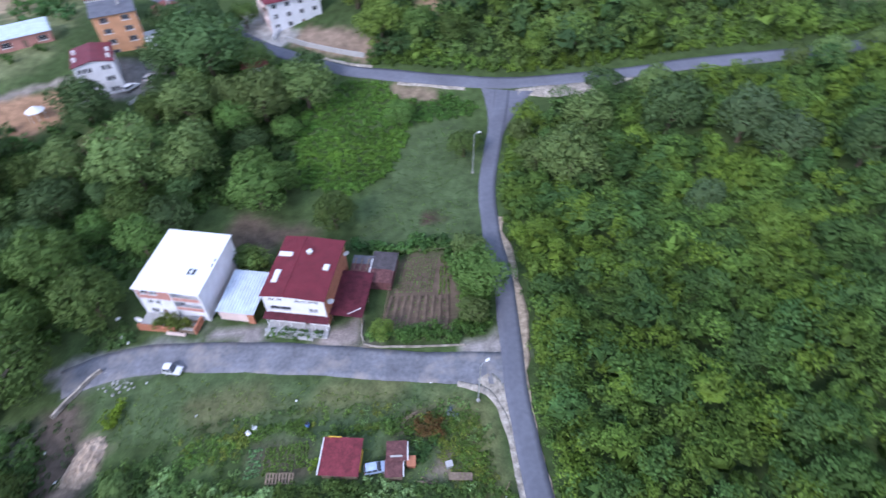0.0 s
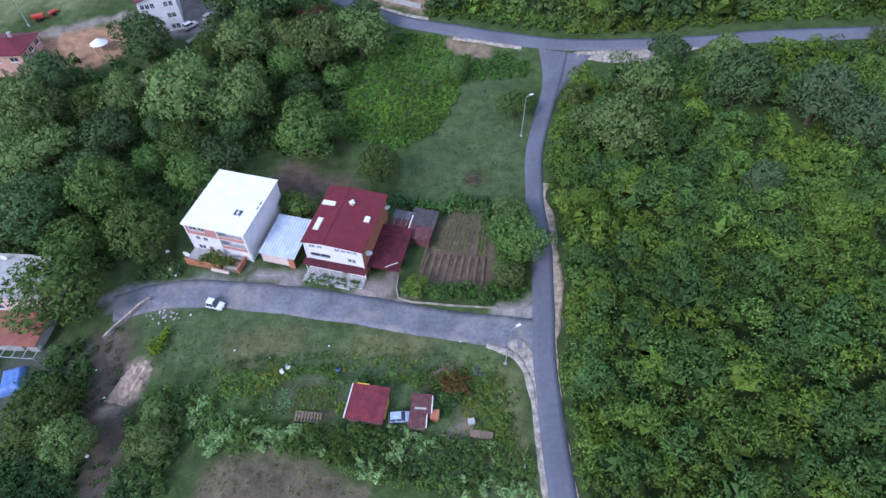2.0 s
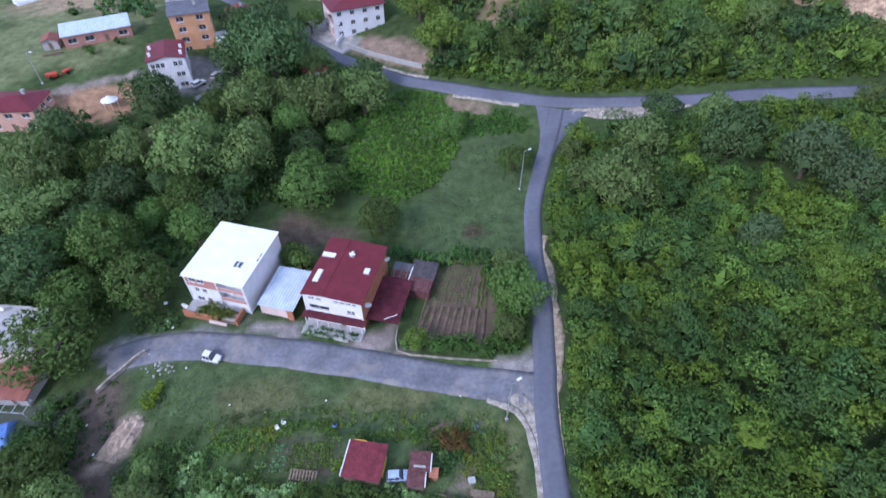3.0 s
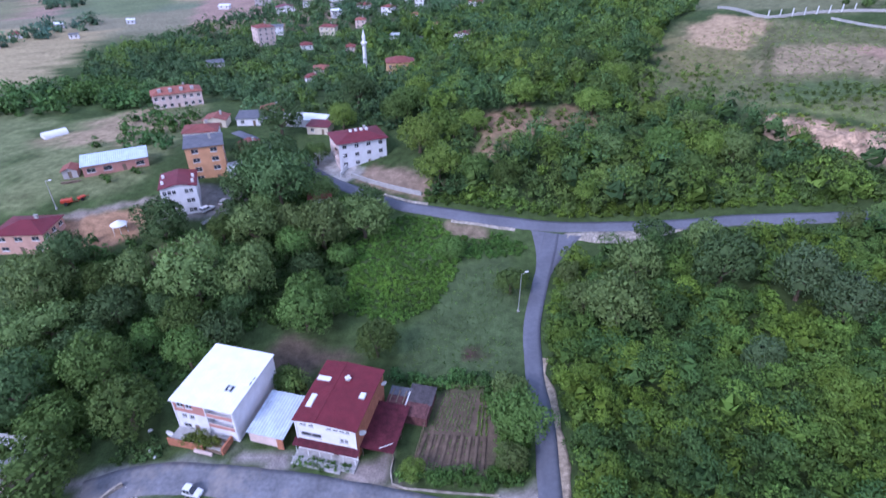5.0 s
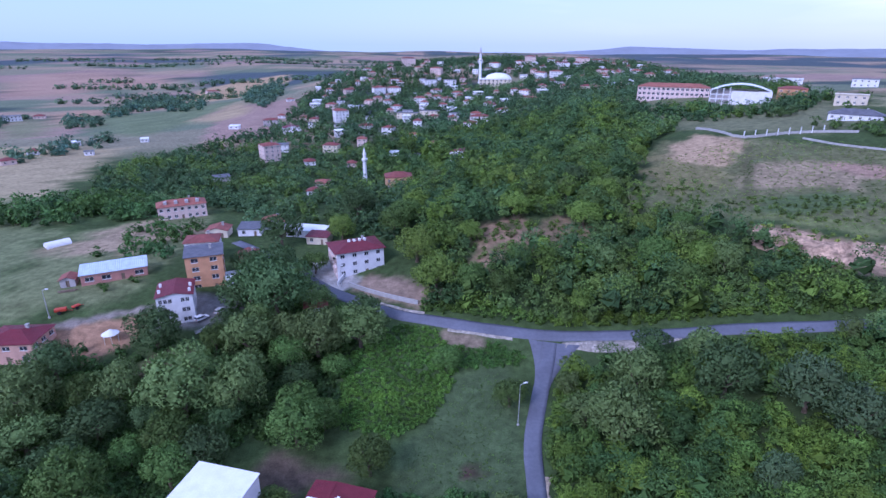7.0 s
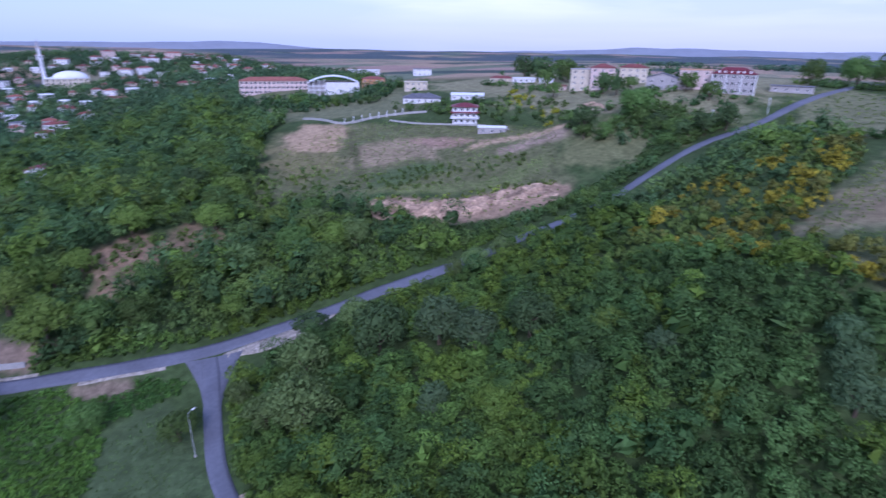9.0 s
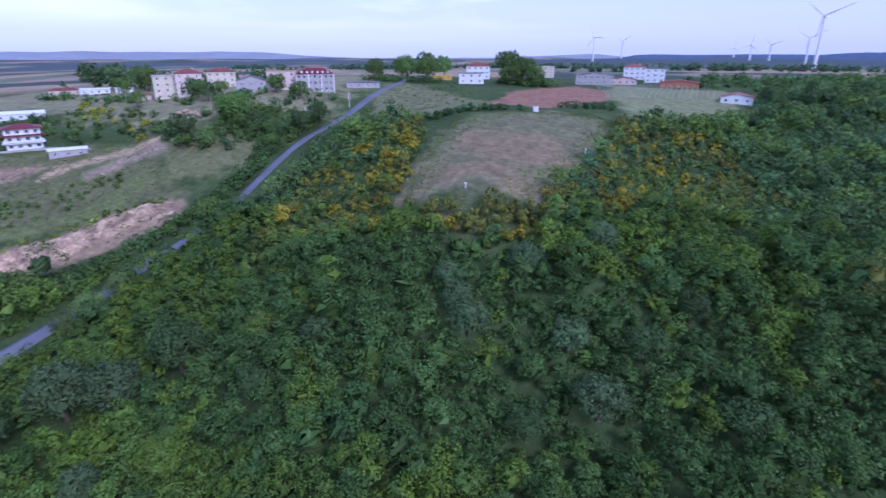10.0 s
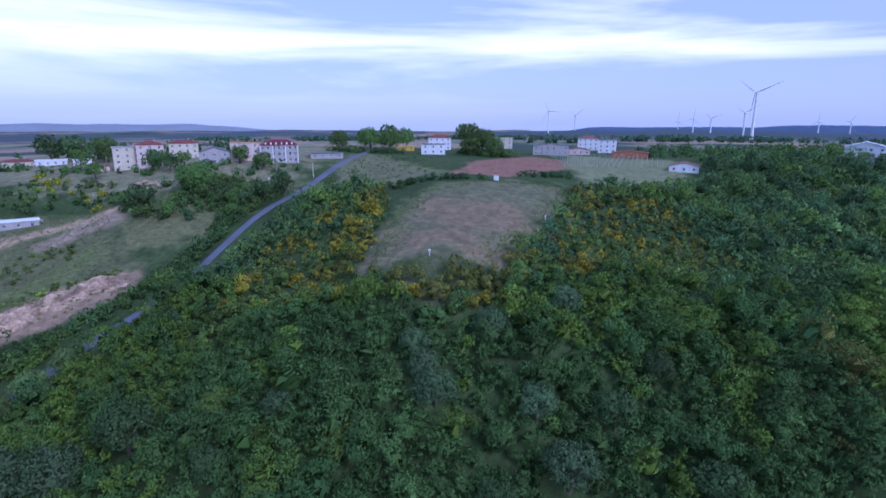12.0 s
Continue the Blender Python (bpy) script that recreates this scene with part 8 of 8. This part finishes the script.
# ---- plateau houses ----
VILLA_ROWS = [
    (202, 268, 22, 11, 1, WHITE, GREYROOF, "hip", 2.4, -37, "white villa with a dark hipped roof"),
    (227, 308, 15, 9, 2, CREAM, CREAM, "flat", 0, -35, "beige flat-roofed house"),
    (222, 353, 16, 10, 2, ORANGE, TILEROOF, "hip", 1.5, -32, "apricot house with a red roof"),
    (300, 494, 30, 10, 2, WHITE, WHITEROOF, "flat", 0, -30, "long white flat-roofed building"),
    (311, 412, 16, 10, 2, WHITE, GREYROOF, "flat", 0, -37, "white flat-roofed house"),
    (222, 250, 19, 10, 1, WHITE, WHITEROOF, "shed", 0.6, -42, "white low shed"),
    (184, 189, 13, 5, 1, GREYWALL, WHITEROOF, "shed", 0.3, -44, "low greenhouse with a pale roof"),
    (262, 199, 12.5, 11, 4, CREAM, CONCRETE, "flat", 0, -50, "tall bare beige apartment block"),
    (264, 187, 12.5, 10, 4, PINKISH, TILEROOF, "hip", 2.0, -55, "pink apartment block with a red roof"),
    (292, 186, 15, 9, 3, CREAM, TILEROOF, "hip", 1.8, -58, "cream house with red roof and balconies"),
]
RIDGE_ROWS = [
    (256, 147, 14, 9, 2, GREYWALL, GREYROOF, "gable", 2.2, -62, "grey unfinished house with a dark roof"),
    (262, 134, 14, 9, 3, PINKISH, ORANGE, "flat", 0, -62, "pink and grey house with a terrace"),
    (288, 101, 17, 9, 1, GREYWALL, GREYROOF, "flat", 0, -70, "low grey roadside building"),
    (328, 49, 14, 9, 2, WHITE, GREYROOF, "flat", 0, -80, "white flat-roofed house"),
    (400, 55, 16, 10, 3, WHITE, TILEROOF, "hip", 2.4, -80, "white house with a red pyramid roof"),
    (470, 10, 14, 10, 3, CREAM, CREAM, "flat", 0, -88, "cream flat-roofed house"),
    (359, -22, 22, 10, 2, GREYWALL, GREYROOF, "gable", 1.4, -92, "long grey workshop"),
    (368, -40, 15, 9, 1, PINKISH, TILEROOF, "gable", 1.6, -95, "low house with a red tiled roof"),
    (430, -54, 15, 10, 3, WHITE, TILEROOF, "hip", 1.6, -97, "white house with a small red roof"),
    (392, -62, 12, 9, 3, WHITE, GREYROOF, "flat", 0, -98, "white house with a terrace"),
]
FARM_ROWS = [
    (334, -66, 20, 8, 1, BRICK, TILEROOF, "gable", 1.2, -101, "low red-roofed farm buildings"),
    (276, -80, 13, 9, 1, WHITE, TILEROOF, "gable", 1.8, -106, "small white house with a red tiled roof"),
    (284, -163, 16, 11, 3, WHITE, WHITE, "gable", 2.2, -120, "white gabled house"),
    (268, -152, 15, 8, 2, GREYWALL, GREYROOF, "flat", 0, -120, "low grey house before the white one"),
    (288, 247, 9, 7, 1, WHITE, WHITE, "flat", 0, -49, "white cubic house"),
    (284, 284, 16, 8, 1, CREAM, TILEROOF, "hip", 1.4, -45, "cream house with a red roof"),
    (286, 265, 15, 6, 1, WHITE, WHITEROOF, "shed", 0.4, -47, "low white sheds"),
    (258, 212, 9, 5, 1, PINKISH, TILEROOF, "shed", 0.5, -52, "small pink shed"),
    (363, 73, 12, 6, 1, YELLOWPAINT, YELLOWPAINT, "flat", 0, -78, "yellow roadside kiosk"),
]
for x, y, w, d, n, wall, roof, kind, rise, rot, lab in VILLA_ROWS + RIDGE_ROWS + FARM_ROWS:
    building("house", lab + " on the plateau", x, y, rot, w, d, n, wall, roof, kind, rise, 2.9, faces=("front", "left"), plain=True, chimney=kind == "hip", group="plateau houses", door=False,
             cols={"left": 2, "front": max(2, int(w / 3.6))}, plinth=3.0, win=(1.15, 1.25))
def eaves(house, w, d, z, mat):
    """A sloping skirt roof round a house at height z."""
    for a, b in (("front", w), ("back", w), ("right", d), ("left", d)):
        bm = roof_mesh("shed", b + 1.6, 1.1, z, 0.5, 0.0, 0.1)
        part("skirt_roof", bm, mat, house, "", FACES[a](w, d) @ Matrix.Translation((0, -0.6, 0)))


villa = building("villa", "white three-storey villa with dark red skirt roofs and balconies", 186, 211, -42, 12, 9, 3, WHITE, REDROOF, "hip", 1.6, 2.8, faces=("front", "left"), plain=True, group="plateau houses", door=False,
                 cols={"left": 2, "front": 4}, plinth=3.0, win=(1.5, 1.4), over=0.9, chimney=False, category="house")
for z in (2.75, 5.55):
    eaves(villa, 12, 9, z, REDROOF if z > 3 else WHITE)
part("rail", boxed(-6.6, 6.6, -5.7, -5.6, 3.3, 4.0), FRAME, villa)
hotel = building("hotel", "grey stone-clad hotel with a dark red mansard roof", 266, 118, -66, 18, 10, 3, GREYWALL, REDROOF, "hip", 2.6, 2.9, faces=("front", "left"), plain=True, group="plateau houses",
                 door=False, cols={"left": 3, "front": 7}, plinth=3.0, win=(1.3, 1.6), over=0.3, chimney=False, category="hotel")
for i in range(6):
    d = part("dormer", boxed(-6.9 + 2.5 * i, -5.5 + 2.5 * i, -4.6, -2.2, 8.7, 10.4, bevel=0.05), REDROOF, hotel, "dark red dormer")
    part("pane", boxed(-6.6 + 2.5 * i, -5.8 + 2.5 * i, -4.66, -4.6, 9.1, 10.1), FRAME, d)
for k in (-8.9, -3.0, 3.0, 8.9):
    part("pilaster", boxed(k - 0.2, k + 0.2, -5.1, -5.0, -1, 8.7), FRAME, hotel)
ruin = tagged(new("shelter"), "small white board cabinet at the field's edge", "cabinet")
ruin.matrix_basis = pose(217, 7.3, float(height(217, 7.3)), 0, 0, -88)
part("body", boxed(-1.0, 1.0, -0.6, 0.6, -0.3, 1.9, bevel=0.04), FRAME, ruin)
part("roof", boxed(-1.15, 1.15, -0.75, 0.75, 1.9, 2.0), CONCRETE, ruin)
low_wall("boundary_wall", "long pale concrete wall along the top of the cleared hill", [(132, 282), (136, 262), (140, 250.5), (158, 250), (173, 246), (184, 240)], 1.1, 0.35, CONCRETE, 5)
low_wall("boundary_wall", "broken pale wall at the edge of the cleared hill", [(160, 240), (167, 226), (176, 214), (186, 200), (190, 184)], 0.8, 0.35, CONCRETE, 5)
for i in range(8):
    a = np.array((140, 250.5)) + (np.array((173, 246)) - np.array((140, 250.5))) * i / 7
    o = tagged(new("wall_post"), "thin pale post standing on the wall", "post", "wall posts")
    o.matrix_basis = pose(a[0], a[1] + 0.5, float(height(a[0], a[1])))
    part("post", boxed(-0.15, 0.15, -0.15, 0.15, 0, 3.2), FRAME, o)
vine = tagged(new("vineyard_posts"), "rows of pale concrete vineyard posts", "posts", kind="stuff")
bm = bmesh.new()
for i in range(9):
    for j in range(20):
        vx = 276 + 9.0 * i + 1.0 * j * 0.5
        vy = -24 - 2.7 * j + 0.5 * i
        vz = float(height(vx, vy))
        box(bm, vx - 0.08, vx + 0.08, vy - 0.08, vy + 0.08, vz - 0.3, vz + 1.6)
part("posts", bm, CONCRETE, vine)
for k, (x, y, z) in enumerate(((130.3, 20.5, 1.2), (174.7, -10, 1.2), (234, -78.5, 2.0), (244, 92.5, 6), (222, 104, 6))):
    o = tagged(new("marker_post"), "pale marker post on the hillside", "post", "marker posts")
    o.matrix_basis = pose(x, y, float(height(x, y)))
    part("post", tube(bmesh.new(), (0, 0, -0.3), (0, 0, z), 0.12, 6), FRAME, o)
    part("cap", boxed(-0.25, 0.25, -0.25, 0.25, z, z + 0.4), FRAME, o)
bush_mass("scrub", "low weeds creeping over the edge of the field", FIELD, 1.0, 0.32, 9, 0.26, 94, 0.5, 0.0, tone=(1.6, 1.3, 1.0), band=(FIELD, -2, 10), core=False)
bush_mass("hedge", "dark clipped hedge at the field's far edge", [(196, 47), (198, 42), (214, 33), (219, 10), (222, 10), (217, 35), (200, 48)], 2.2, 1.5, 40, 0.6, 95, 0.95, 0.3, tone=(0.55, 0.7, 0.75))
bush_mass("hedge", "dark bushes in a row beside the red field", [(228, -2), (232, -2), (238, -24), (232, -24)], 2.6, 1.6, 40, 0.6, 96, 0.95, 0.3, tone=(0.55, 0.7, 0.75))
bush_mass("scrub", "low scrub and young trees round the villas", [(176, 262), (214, 255), (222, 230), (212, 176), (194, 186), (190, 215)], 4.5, 2.4, 34, 0.9, 97, 0.9, 0.5, keep=0.55, shun=((186, 211, 11), (202, 268, 16), (222, 250, 12), (184, 189, 8)))
bush_mass("broom_scrub", "rough scrub with yellow broom on the plateau slope", [(196, 168), (214, 168), (228, 180), (250, 240), (228, 230), (214, 196)], 3.6, 1.6, 30, 0.75, 98, 0.8, 0.2, keep=0.6, accent=[((3.4, 2.0, 0.5), 0.4, None, 9.0)])
# Bush tone lightened and blued, haze over this slope put into the colour.
bush_mass("scrub", "bushes along the cut bank", [(190, 120), (228, 112), (232, 150), (196, 158)], 4.0, 2.2, 40, 0.85, 99, 0.95, 0.5, keep=0.4, tone=(1.2, 1.15, 1.5))
bush_mass("scrub", "patchy bushes on the cleared slope", [(72, 198), (104, 170), (120, 160), (160, 148), (176, 156), (150, 170), (112, 190), (90, 230)], 2.6, 1.0, 26, 0.5, 100, 0.8, 0.0, keep=0.45, tone=(1.2, 1.1, 1.0))
bush_mass("hedge", "trees behind the plateau houses", [(296, 300), (330, 300), (350, 200), (330, 130), (310, 210)], 8, 5, 30, 1.5, 101, 1.1, 1.5, keep=0.5, tone=(0.7, 0.85, 0.95))
bush_mass("hedge", "trees round the school and hall", [(130, 350), (150, 420), (215, 420), (245, 350), (235, 290), (215, 285), (205, 310), (180, 300), (150, 310)], 6.5, 3.6, 30, 1.3, 102, 1.0, 0.6, keep=0.45, tone=(0.8, 0.95, 1.0),
          shun=((164, 394, 26), (189, 352, 22), (222, 353, 11), (202, 268, 16), (227, 308, 11), (155, 372, 16), (180, 335, 14)))


# ---- wind turbines ----
def turbine(az, el, far, spin, scale=1.0):
    """A turbine standing at bearing az, its hub seen el degrees above level, `far` metres off."""
    x, y = far * math.sin(radians(az)), far * math.cos(radians(az))
    z = float(height(x, y))
    hub = 84 + far * math.tan(radians(el)) - z
    o = tagged(new("wind_turbine"), "tall white three-bladed wind turbine on the ridge", "wind turbine", "wind turbines")
    o.matrix_basis = pose(x, y, z, 0, 0, -az - 25)
    part("tower", tube(bmesh.new(), (0, 0, -3), (0, 0, hub), 2.4 * scale, 14, 1.3 * scale), FRAME, o)
    part("nacelle", boxed(-1.7 * scale, 1.7 * scale, -3.5 * scale, 6 * scale, hub - 1.6 * scale, hub + 1.8 * scale, bevel=0.4), FRAME, o)
    part("hub", tube(bmesh.new(), (0, -5.5 * scale, hub), (0, -3.5 * scale, hub), 1.0 * scale, 10, 1.6 * scale), FRAME, o)
    for i in range(3):
        bm = bmesh.new()
        prof = [(0, 0.6), (0.08, 1.5), (0.25, 1.7), (0.6, 1.0), (1.0, 0.2)]
        lo = [(bm.verts.new((-w * 0.35 * scale, -0.25, u * 40 * scale)), bm.verts.new((w * 0.65 * scale, 0.25, u * 40 * scale)), bm.verts.new((0, 0.35, u * 40 * scale))) for u, w in prof]
        for p, q in zip(lo, lo[1:]):
            for k in range(3):
                bm.faces.new((p[k], p[(k + 1) % 3], q[(k + 1) % 3], q[k]))
        part("blade", bm, FRAME, o, "", pose(0, -4.6 * scale, hub) @ pose(0, 0, 0, 0, spin + 120 * i, 0))
    return o


for row in ((111.5, 2.47, 960, -52, 1.0), (93.2, 1.07, 1750, -25, 1.0), (95.8, 0.67, 2100, 60, 1.0), (110.8, 0.79, 1650, -58, 1.0), (108.1, 0.3, 2000, -50, 1.0), (106.6, 0.31, 2000, 10, 1.0),
            (105.3, 0.06, 2400, 5, 1.0), (116.4, 0.02, 2300, 0, 1.0), (118.6, -0.02, 2600, 30, 1.0)):
    turbine(*row)
